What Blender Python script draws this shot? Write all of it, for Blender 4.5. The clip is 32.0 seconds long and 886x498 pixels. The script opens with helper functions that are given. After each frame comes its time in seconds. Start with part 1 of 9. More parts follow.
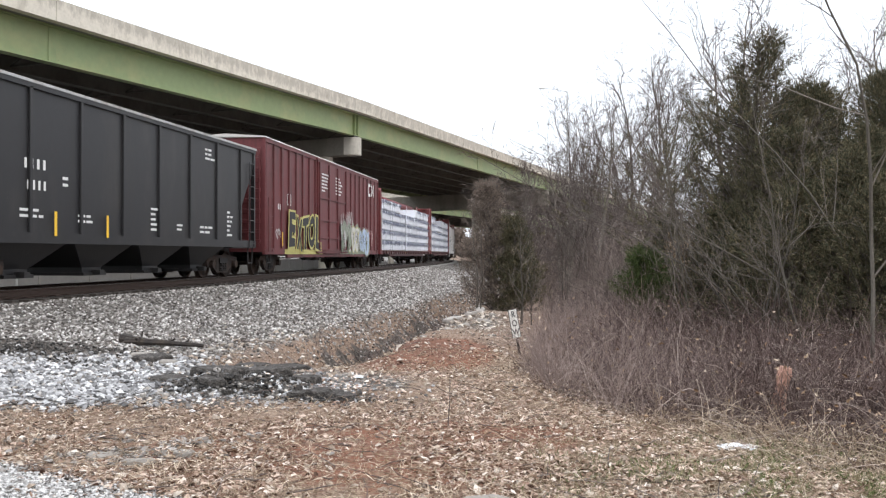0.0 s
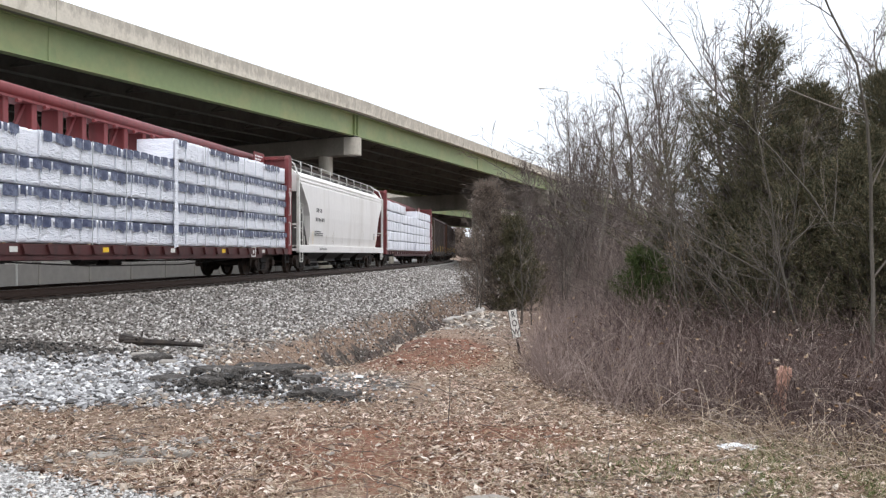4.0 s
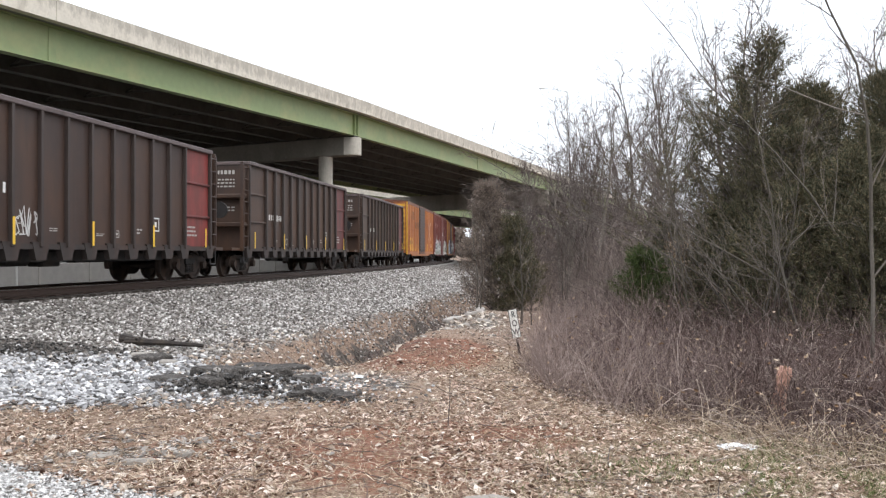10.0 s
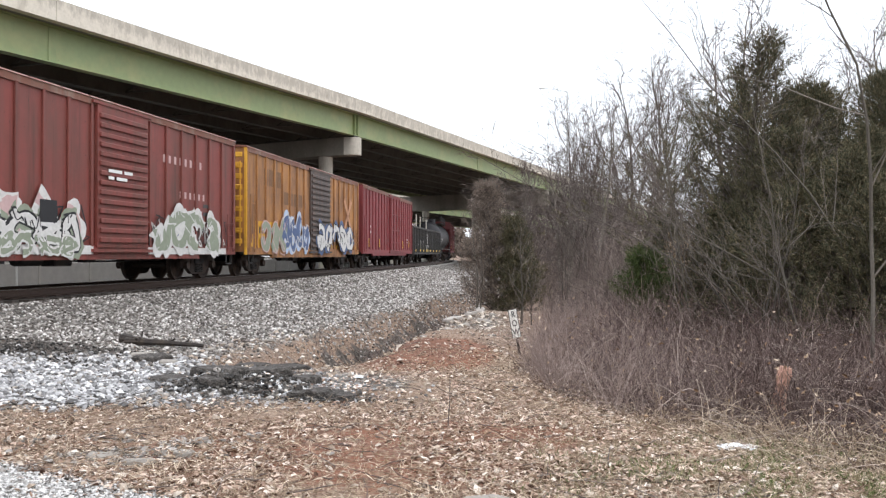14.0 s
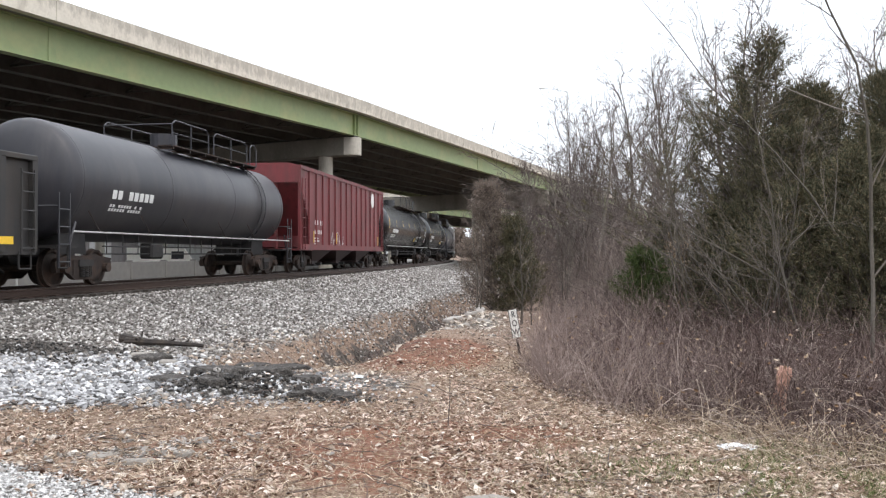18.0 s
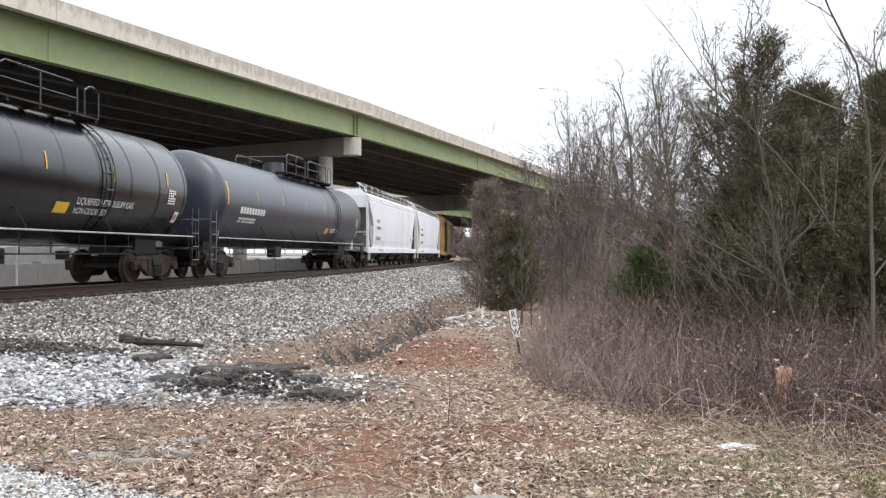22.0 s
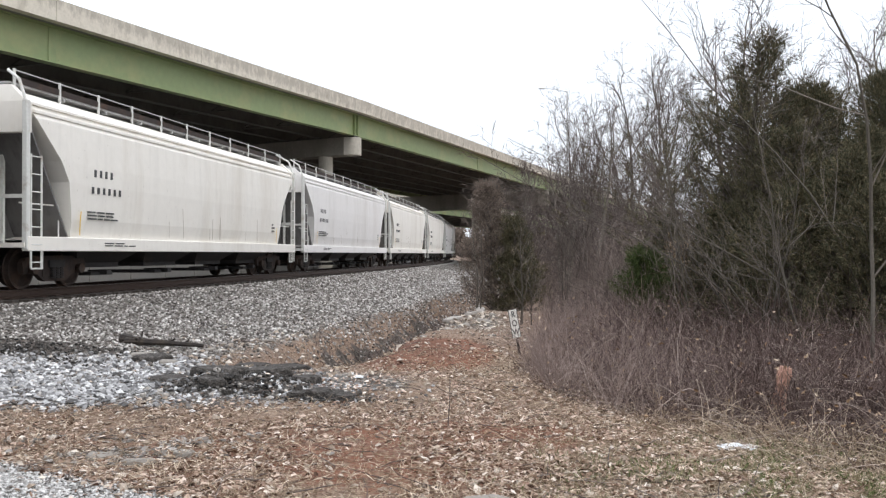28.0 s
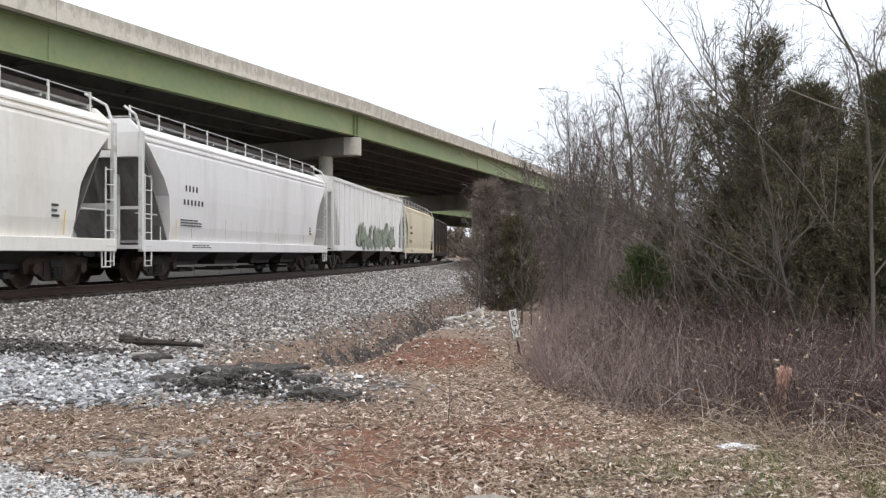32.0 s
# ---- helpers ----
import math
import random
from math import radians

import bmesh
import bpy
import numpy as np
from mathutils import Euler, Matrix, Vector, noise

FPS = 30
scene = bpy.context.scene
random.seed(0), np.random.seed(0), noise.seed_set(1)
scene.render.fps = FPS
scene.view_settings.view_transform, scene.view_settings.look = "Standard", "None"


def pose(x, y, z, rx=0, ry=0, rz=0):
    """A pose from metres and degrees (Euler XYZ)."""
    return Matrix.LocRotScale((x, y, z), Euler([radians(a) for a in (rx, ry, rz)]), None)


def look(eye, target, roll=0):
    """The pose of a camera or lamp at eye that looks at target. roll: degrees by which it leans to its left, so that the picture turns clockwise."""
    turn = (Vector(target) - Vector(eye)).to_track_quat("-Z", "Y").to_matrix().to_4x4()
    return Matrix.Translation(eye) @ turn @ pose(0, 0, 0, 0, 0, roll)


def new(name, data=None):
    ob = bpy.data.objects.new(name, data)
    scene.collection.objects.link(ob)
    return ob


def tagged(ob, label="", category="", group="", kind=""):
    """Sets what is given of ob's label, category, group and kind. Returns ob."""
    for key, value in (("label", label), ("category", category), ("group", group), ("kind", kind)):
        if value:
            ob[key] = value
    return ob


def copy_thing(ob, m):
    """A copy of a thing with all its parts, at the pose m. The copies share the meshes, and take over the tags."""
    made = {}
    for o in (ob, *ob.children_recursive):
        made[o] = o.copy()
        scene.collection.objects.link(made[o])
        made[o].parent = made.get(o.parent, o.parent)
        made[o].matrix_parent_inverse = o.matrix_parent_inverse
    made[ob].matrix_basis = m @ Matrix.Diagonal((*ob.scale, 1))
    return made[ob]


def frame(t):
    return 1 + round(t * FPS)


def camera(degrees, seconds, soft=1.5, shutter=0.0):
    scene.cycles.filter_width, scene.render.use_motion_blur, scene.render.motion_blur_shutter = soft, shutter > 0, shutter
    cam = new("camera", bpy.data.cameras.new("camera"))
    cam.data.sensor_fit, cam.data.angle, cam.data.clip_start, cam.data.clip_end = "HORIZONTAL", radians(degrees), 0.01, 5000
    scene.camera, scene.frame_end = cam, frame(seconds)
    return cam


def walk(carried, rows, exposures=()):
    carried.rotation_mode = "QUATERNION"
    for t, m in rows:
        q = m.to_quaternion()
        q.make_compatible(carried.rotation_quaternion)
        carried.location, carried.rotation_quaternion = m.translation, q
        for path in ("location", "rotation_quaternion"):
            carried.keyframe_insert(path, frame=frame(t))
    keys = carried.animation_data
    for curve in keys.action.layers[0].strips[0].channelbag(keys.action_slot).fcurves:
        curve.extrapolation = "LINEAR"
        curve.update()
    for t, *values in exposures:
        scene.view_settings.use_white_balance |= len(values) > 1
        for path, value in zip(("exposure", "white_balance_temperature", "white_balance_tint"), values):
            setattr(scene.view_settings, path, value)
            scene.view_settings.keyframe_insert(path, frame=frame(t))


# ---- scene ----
from math import sin, cos, pi, tan, atan2

# camera: hand height beside the track, nearly level
EYE = (0.0, 0.0, 1.6)
cam = camera(54.4, 32.0, soft=1.28)
# the clip's camera darkens its picture a little while the white cars pass
GAIN = ((0, 0.22), (2, 0.18), (3, 0.12), (4.5, 0.05), (6, 0.0), (7, 0.05), (8, 0.24), (9, 0.30), (14, 0.32), (17, 0.31), (21, 0.29), (23, 0.25), (24, 0.09), (25, -0.02), (26.5, 0.02), (28, -0.01), (32, -0.07))
walk(cam, [(0.0, look(EYE, (0, 100, 2.19))), (32.0, look(EYE, (0, 100, 2.19)))], exposures=GAIN)

# overcast winter daylight
world = bpy.data.worlds.new("world")
scene.world = world
world.use_nodes = True
wn, wl = world.node_tree.nodes, world.node_tree.links
bg = wn["Background"]
sky = wn.new("ShaderNodeTexSky")
sky.sky_type, sky.sun_disc = "NISHITA", False
sky.sun_elevation, sky.sun_rotation = radians(60), radians(150)
sky.air_density, sky.dust_density, sky.ozone_density = 1.0, 6.0, 1.0
haze = wn.new("ShaderNodeMix")
haze.data_type = "RGBA"
haze.inputs[0].default_value = 0.85
haze.inputs[7].default_value = (9.3, 9.7, 10.4, 1)
wl.new(sky.outputs[0], haze.inputs[6])
# an overcast sky brightens evenly towards the zenith
lift = wn.new("ShaderNodeTexCoord")
height = wn.new("ShaderNodeSeparateXYZ")
wl.new(lift.outputs["Generated"], height.inputs[0])
rise = wn.new("ShaderNodeMapRange")
rise.inputs[3].default_value, rise.inputs[4].default_value = 0.80, 1.75
wl.new(height.outputs[2], rise.inputs[0])
dome = wn.new("ShaderNodeMix")
dome.data_type, dome.blend_type = "RGBA", "MULTIPLY"
dome.inputs[0].default_value = 1.0
wl.new(haze.outputs[2], dome.inputs[6])
wl.new(rise.outputs[0], dome.inputs[7])
wl.new(dome.outputs[2], bg.inputs[0])
bg.inputs[1].default_value = 0.136
sun = new("sun", bpy.data.lights.new("sun", "SUN"))
sun.data.energy, sun.data.angle, sun.data.color = 0.5, radians(25), (1.0, 0.97, 0.92)
sun.matrix_world = look((25, -30, 75), (0, 20, 0))

# ---------------------------------------------------------------- plan
RAIL = 0.805            # height of the rail heads
TX, TY, TH, TK = -10.801, 8.112, 0.194696, -0.0014985   # near sides of the cars: an arc


def arc(x0, y0, th, k, s, off):
    """A point on an arc at distance s, off metres to its left, and the heading there (from +y towards +x)."""
    a = th + k * s
    return (x0 + (cos(th) - cos(a)) / k - off * cos(a), y0 + (sin(a) - sin(th)) / k + off * sin(a), a)


def track(s, off=0.0):
    """Centre line of the track; off: metres to the far side."""
    return arc(TX, TY, TH, TK, s, 1.55 + off)


def beside(x, y):
    """Distance of a place from the track's centre line, positive on the near side."""
    r = 1 / TK
    cx, cy = TX + r * cos(TH), TY - r * sin(TH)
    return math.hypot(x - cx, y - cy) - abs(r) + 1.55


BX, BY, BH, BK = -6.43, 62.5, radians(21.0), -1e-5     # near girder of the near bridge, straight on plan


def bridge_at(q, e):
    return arc(BX, BY, BH, BK, q, e)


def bridge_rise(q):
    """The road climbs to its crest over the first pier."""
    return -0.019 * max(0.0, -q) if q < -6 else -0.114 * (max(0.0, -q) / 6.0) ** 1.5


def smooth(a, b, x):
    t = min(1.0, max(0.0, (x - a) / (b - a)))
    return t * t * (3 - 2 * t)


def ground_z(x, y):
    d = beside(x, y)
    n = noise.noise((x * 0.35, y * 0.35, 0.0)) * 0.07 + noise.noise((x * 1.3, y * 1.3, 4.0)) * 0.03
    if d < -6.0:
        return -0.05 + 0.5 * n
    if d < 0:
        return 0.55 - 0.6 * smooth(1.9, 5.5, -d)
    z = 0.55 - 0.30 * smooth(1.9, 3.6, d) - 0.27 * smooth(3.2, 7.4, d)
    ditch = smooth(12.0, 14.8, y) * (1 - smooth(60, 90, y))
    wob = 0.35 * noise.noise((x * 0.5, y * 0.5, 9.0))
    z -= 0.74 * ditch * smooth(7.7, 8.6, d + wob) * (1 - smooth(9.2, 10.3, d + wob))
    z += 0.10 * ditch * smooth(9.8, 10.6, d) * (1 - smooth(11.5, 13.0, d))
    z += 0.28 * smooth(2.5, 7.0, x) * smooth(7.0, 11.0, y) + 0.8 * smooth(12, 40, d) * smooth(14, 30, y)
    lump = 1 + 0.55 * noise.noise((x * 2.7, y * 3.5, 2.0)) + 0.4 * noise.noise((x * 7.0, y * 8.0, 5.0))
    z += 0.15 * lump * (1 - smooth(0.35, 1.05, math.hypot((x + 2.45) / 1.1, (y - 10.25) / 0.55)))
    return z + n * smooth(2.6, 4.5, d)


# ---------------------------------------------------------------- materials
def mat(name, color, rough=0.8, metal=0.0, scale=8.0, var=0.35, bump=0.2, dirt=None, dirt_amount=0.0, dirt_scale=1.2, streak=0.0):
    """A painted or mineral surface: colour grain at two scales, patches of dirt with their own shape, fine relief."""
    m = bpy.data.materials.new(name)
    m.use_nodes = True
    n, l = m.node_tree.nodes, m.node_tree.links
    b = n["Principled BSDF"]
    tc = n.new("ShaderNodeTexCoord")
    mp = n.new("ShaderNodeMapping")
    l.new(tc.outputs["Object"], mp.inputs[0])
    fine = n.new("ShaderNodeTexNoise")
    fine.inputs["Scale"].default_value, fine.inputs["Detail"].default_value = scale, 6
    l.new(tc.outputs["Object"], fine.inputs["Vector"])
    ramp = n.new("ShaderNodeMix")
    ramp.data_type = "RGBA"
    ramp.inputs[6].default_value = (*[c * (1 - var) for c in color], 1)
    ramp.inputs[7].default_value = (*[min(1, c * (1 + var)) for c in color], 1)
    l.new(fine.outputs[0], ramp.inputs[0])
    out = ramp.outputs[2]
    if dirt:
        if streak:
            mp.inputs["Scale"].default_value = (1, 1, 1 / streak)
        big = n.new("ShaderNodeTexNoise")
        big.inputs["Scale"].default_value, big.inputs["Detail"].default_value, big.inputs["Roughness"].default_value = dirt_scale, 8, 0.65
        l.new(mp.outputs[0], big.inputs["Vector"])
        cr = n.new("ShaderNodeMapRange")
        cr.inputs[1].default_value, cr.inputs[2].default_value = 0.62 - 0.3 * dirt_amount, 0.72 - 0.1 * dirt_amount
        cr.inputs[4].default_value = min(1.0, 0.45 + dirt_amount * 0.5)
        l.new(big.outputs[0], cr.inputs[0])
        mx = n.new("ShaderNodeMix")
        mx.data_type = "RGBA"
        l.new(cr.outputs[0], mx.inputs[0])
        l.new(out, mx.inputs[6])
        mx.inputs[7].default_value = (*dirt, 1)
        out = mx.outputs[2]
    l.new(out, b.inputs["Base Color"])
    b.inputs["Roughness"].default_value, b.inputs["Metallic"].default_value = rough, metal
    if bump:
        bp = n.new("ShaderNodeBump")
        bp.inputs["Strength"].default_value, bp.inputs["Distance"].default_value = bump, 0.02
        l.new(fine.outputs[0], bp.inputs["Height"])
        l.new(bp.outputs[0], b.inputs["Normal"])
    return m


CONCRETE = mat("weathered_concrete", (0.62, 0.575, 0.49), 0.9, 0, 6, 0.16, 0.5, (0.36, 0.32, 0.26), 0.30, 1.6, streak=1.5)


def algae(m, z0, z1):
    """Dark runs of algae that start at the top edge of a parapet and end ragged below it."""
    n, l = m.node_tree.nodes, m.node_tree.links
    b = n["Principled BSDF"]
    out = b.inputs["Base Color"].links[0].from_socket
    geo = n.new("ShaderNodeTexCoord")
    mp = n.new("ShaderNodeMapping")
    mp.inputs["Scale"].default_value = (1.0, 1.0, 0.45)
    l.new(geo.outputs["Object"], mp.inputs[0])
    no = n.new("ShaderNodeTexNoise")
    no.inputs["Scale"].default_value, no.inputs["Detail"].default_value, no.inputs["Roughness"].default_value = 2.6, 8, 0.7
    l.new(mp.outputs[0], no.inputs["Vector"])
    sp = n.new("ShaderNodeSeparateXYZ")
    l.new(geo.outputs["Object"], sp.inputs[0])
    mr = n.new("ShaderNodeMapRange")
    mr.inputs[1].default_value, mr.inputs[2].default_value, mr.inputs[3].default_value, mr.inputs[4].default_value = z0, z1, -0.24, 0.12
    l.new(sp.outputs[2], mr.inputs[0])
    ad = n.new("ShaderNodeMath")
    l.new(no.outputs[0], ad.inputs[0])
    l.new(mr.outputs[0], ad.inputs[1])
    th = n.new("ShaderNodeMapRange")
    th.inputs[1].default_value, th.inputs[2].default_value, th.inputs[4].default_value = 0.46, 0.64, 0.50
    l.new(ad.outputs[0], th.inputs[0])
    mx = n.new("ShaderNodeMix")
    mx.data_type = "RGBA"
    l.new(th.outputs[0], mx.inputs[0])
    l.new(out, mx.inputs[6])
    mx.inputs[7].default_value = (0.22, 0.195, 0.165, 1)
    l.new(mx.outputs[2], b.inputs["Base Color"])


algae(CONCRETE, 11.1, 11.95)
PIER = mat("pier_concrete", (0.47, 0.44, 0.38), 0.9, 0, 5, 0.2, 0.3, (0.24, 0.22, 0.18), 0.25, 0.8, streak=3)
# streaked cap concrete, darkened to paint in the shade below the deck
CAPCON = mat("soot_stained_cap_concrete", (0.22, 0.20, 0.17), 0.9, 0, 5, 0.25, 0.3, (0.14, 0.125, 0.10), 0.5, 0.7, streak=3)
GREEN = mat("green_girder_paint", (0.250, 0.315, 0.145), 0.55, 0, 3, 0.14, 0.1, (0.37, 0.36, 0.17), 0.45, 0.35, streak=0.8)
# inner girders and frames: the under-deck shade is put into this colour
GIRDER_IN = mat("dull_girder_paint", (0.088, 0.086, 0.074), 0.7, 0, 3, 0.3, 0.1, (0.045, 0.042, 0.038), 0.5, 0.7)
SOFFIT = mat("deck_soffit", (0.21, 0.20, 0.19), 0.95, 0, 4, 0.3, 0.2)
RAILSTEEL = mat("rail_steel", (0.07, 0.045, 0.035), 0.55, 0.5, 20, 0.4, 0.2)
RAILTOP = mat("polished_rail_head", (0.45, 0.44, 0.43), 0.3, 1.0, 30, 0.2, 0.05)
TIE = mat("creosoted_tie", (0.045, 0.036, 0.03), 0.9, 0, 14, 0.5, 0.5, (0.10, 0.09, 0.08), 0.4, 3)
STEELDARK = mat("grimy_truck_steel", (0.032, 0.022, 0.018), 0.75, 0.2, 12, 0.5, 0.4, (0.088, 0.048, 0.030), 0.5, 2.0)
BLACKGEAR = mat("black_underframe", (0.022, 0.02, 0.02), 0.7, 0.1, 10, 0.5, 0.3, (0.06, 0.045, 0.035), 0.3, 2)
WHITE = mat("white_marking_paint", (0.72, 0.72, 0.70), 0.6, 0, 20, 0.12, 0.0)
YELLOW = mat("yellow_reflector_tape", (0.78, 0.50, 0.04), 0.45, 0, 20, 0.12, 0.0)
GREYGRAVEL = mat("grey_gravel_lot", (0.27, 0.26, 0.24), 0.95, 0, 3, 0.3, 0.3, (0.36, 0.34, 0.30), 0.4, 0.25)


def ground_material():
    """Ballast, crushed limestone, leaf litter, red clay and thin grass, laid out over the place in metres."""
    m = bpy.data.materials.new("trackside_ground")
    m.use_nodes = True
    n, l = m.node_tree.nodes, m.node_tree.links
    b = n["Principled BSDF"]
    b.inputs["Roughness"].default_value = 0.95
    geo = n.new("ShaderNodeNewGeometry")
    att = n.new("ShaderNodeVertexColor")
    att.layer_name = "cover"
    sep = n.new("ShaderNodeSeparateColor")
    l.new(att.outputs["Color"], sep.inputs[0])

    def tex(kind, scale, detail=5):
        t = n.new("ShaderNodeTexNoise" if kind == "n" else "ShaderNodeTexVoronoi")
        t.inputs["Scale"].default_value = scale
        if kind == "n":
            t.inputs["Detail"].default_value = detail
            t.inputs["Roughness"].default_value = 0.65
        l.new(geo.outputs["Position"], t.inputs["Vector"])
        return t

    def ramp(src, stops):
        r = n.new("ShaderNodeValToRGB")
        e = r.color_ramp.elements
        for i, (p, c) in enumerate(stops):
            el = e[i] if i < 2 else e.new(p)
            el.position, el.color = p, (*c, 1)
        l.new(src, r.inputs[0])
        return r.outputs[0]

    def mix(f, a, c):
        x = n.new("ShaderNodeMix")
        x.data_type = "RGBA"
        l.new(f, x.inputs[0])
        l.new(a, x.inputs[6])
        l.new(c, x.inputs[7])
        return x.outputs[2]

    stones = tex("v", 17)
    stone_grey = n.new("ShaderNodeSeparateColor")
    l.new(stones.outputs["Color"], stone_grey.inputs[0])
    ballast = ramp(stone_grey.outputs[0], ((0.0, (0.035, 0.031, 0.027)), (0.45, (0.11, 0.10, 0.09)), (0.8, (0.21, 0.195, 0.175)), (1.0, (0.40, 0.38, 0.355))))
    litter_n = tex("n", 24, 8)
    litter = ramp(litter_n.outputs[0], ((0.28, (0.05, 0.03, 0.02)), (0.45, (0.16, 0.10, 0.068)), (0.58, (0.31, 0.225, 0.165)), (0.78, (0.50, 0.42, 0.345))))
    clay_n = tex("n", 9, 6)
    clay = ramp(clay_n.outputs[0], ((0.3, (0.105, 0.045, 0.026)), (0.55, (0.205, 0.088, 0.050)), (0.8, (0.31, 0.185, 0.12))))
    grass_n = tex("n", 30, 6)
    grass = ramp(grass_n.outputs[0], ((0.3, (0.055, 0.042, 0.023)), (0.5, (0.20, 0.155, 0.10)), (0.75, (0.44, 0.365, 0.27))))
    edge = tex("n", 2.5, 6)

    def fuzzy(ch):
        a = n.new("ShaderNodeMath")
        a.operation = "MULTIPLY_ADD"
        l.new(edge.outputs[0], a.inputs[0])
        a.inputs[1].default_value = 0.9
        l.new(ch, a.inputs[2])
        r = n.new("ShaderNodeMapRange")
        r.inputs[1].default_value, r.inputs[2].default_value = 0.82, 1.05
        l.new(a.outputs[0], r.inputs[0])
        return r.outputs[0]

    c = mix(fuzzy(sep.outputs[1]), litter, clay)
    c = mix(fuzzy(sep.outputs[2]), c, grass)
    c = mix(fuzzy(sep.outputs[0]), c, ballast)
    tar_n = tex("n", 16, 7)
    c = mix(fuzzy(att.outputs["Alpha"]), c, ramp(tar_n.outputs[0], ((0.3, (0.022, 0.017, 0.014)), (0.5, (0.068, 0.054, 0.044)), (0.75, (0.20, 0.175, 0.15)))))
    big = tex("n", 0.6, 4)
    tone = n.new("ShaderNodeMix")
    tone.data_type, tone.blend_type = "RGBA", "MULTIPLY"
    tone.inputs[0].default_value = 0.6
    l.new(c, tone.inputs[6])
    l.new(ramp(big.outputs[0], ((0.32, (0.42, 0.39, 0.37)), (0.62, (1.0, 1.0, 1.0)))), tone.inputs[7])
    l.new(tone.outputs[2], b.inputs["Base Color"])
    bp = n.new("ShaderNodeBump")
    bp.inputs["Strength"].default_value, bp.inputs["Distance"].default_value = 0.8, 0.04
    l.new(stones.outputs["Distance"], bp.inputs["Height"])
    l.new(bp.outputs[0], b.inputs["Normal"])
    return m


GROUND = ground_material()

# ---------------------------------------------------------------- mesh helpers
def link(name, bm, material, parent=None, label="", smooth_faces=False):
    me = bpy.data.meshes.new(name)
    bm.to_mesh(me)
    bm.free()
    for mt in (material if isinstance(material, (list, tuple)) else [material]):
        me.materials.append(mt)
    if smooth_faces:
        for f in me.polygons:
            f.use_smooth = True
    ob = new(name, me)
    if parent:
        ob.parent = parent
    if label:
        tagged(ob, label)
    return ob


def part(name, bm, material, parent, label="", smooth_faces=False):
    return link(name, bm, material, parent, label, smooth_faces)


def again(ob, m, parent=None):
    """Another object on the mesh of ob."""
    o = new(ob.name.split(".")[0], ob.data)
    o.parent = parent or ob.parent
    o.matrix_basis = m
    return o


def raw(name, verts, faces, material, parent=None, label="", smooth_faces=False):
    me = bpy.data.meshes.new(name)
    me.from_pydata(verts, [], faces)
    me.validate()
    me.materials.append(material)
    if smooth_faces:
        me.polygons.foreach_set("use_smooth", [True] * len(me.polygons))
    ob = new(name, me)
    if parent:
        ob.parent = parent
    if label:
        tagged(ob, label)
    return ob


def empty(name, m=None):
    ob = new(name)
    if m is not None:
        ob.matrix_basis = m
    return ob


def box(bm, x0, x1, y0, y1, z0, z1, bevel=0.0):
    v = [bm.verts.new(p) for p in ((x0, y0, z0), (x1, y0, z0), (x1, y1, z0), (x0, y1, z0), (x0, y0, z1), (x1, y0, z1), (x1, y1, z1), (x0, y1, z1))]
    fs = [bm.faces.new([v[i] for i in q]) for q in ((3, 2, 1, 0), (4, 5, 6, 7), (0, 1, 5, 4), (1, 2, 6, 5), (2, 3, 7, 6), (3, 0, 4, 7))]
    if bevel:
        bmesh.ops.bevel(bm, geom=list({e for f in fs for e in f.edges}), offset=bevel, segments=1, affect="EDGES")
    return bm


def boxes(*specs, bevel=0.0):
    bm = bmesh.new()
    for s in specs:
        box(bm, *s, bevel=bevel)
    return bm


def prism(bm, outline, y0, y1):
    """An outline in x, z pushed from y0 to y1."""
    a = [bm.verts.new((x, y0, z)) for x, z in outline]
    b = [bm.verts.new((x, y1, z)) for x, z in outline]
    bm.faces.new(a)
    bm.faces.new(b[::-1])
    for i in range(len(a)):
        j = (i + 1) % len(a)
        bm.faces.new((a[j], a[i], b[i], b[j]))
    bmesh.ops.recalc_face_normals(bm, faces=bm.faces)
    return bm


def loft(bm, rings, caps=True):
    """Skin over rings of points (each a list of 3D points of equal number)."""
    vs = [[bm.verts.new(p) for p in r] for r in rings]
    n = len(vs[0])
    for a, b in zip(vs, vs[1:]):
        for i in range(n):
            j = (i + 1) % n
            bm.faces.new((a[i], a[j], b[j], b[i]))
    if caps:
        bm.faces.new(vs[0][::-1])
        bm.faces.new(vs[-1])
    bmesh.ops.recalc_face_normals(bm, faces=bm.faces)
    return bm


def tube(bm, a, b, r, sides=6, r2=None):
    a, b = Vector(a), Vector(b)
    d = (b - a).normalized()
    u = d.orthogonal().normalized()
    w = d.cross(u)
    rings = []
    for p, rr in ((a, r), (b, r if r2 is None else r2)):
        rings.append([p + (u * cos(2 * pi * i / sides) + w * sin(2 * pi * i / sides)) * rr for i in range(sides)])
    return loft(bm, rings)


def pipe(bm, pts, r, sides=5):
    for a, b in zip(pts, pts[1:]):
        tube(bm, a, b, r, sides)
    return bm


def sweep(profile, at, q0, q1, step, zof=None):
    """A closed profile of (e, z) carried along at(q, e)."""
    bm = bmesh.new()
    n = max(1, int(round(abs(q1 - q0) / step)))
    rings = []
    for i in range(n + 1):
        q = q0 + (q1 - q0) * i / n
        rings.append([(*at(q, e)[:2], z + (zof(q, e) if zof else 0)) for e, z in profile])
    return loft(bm, rings)


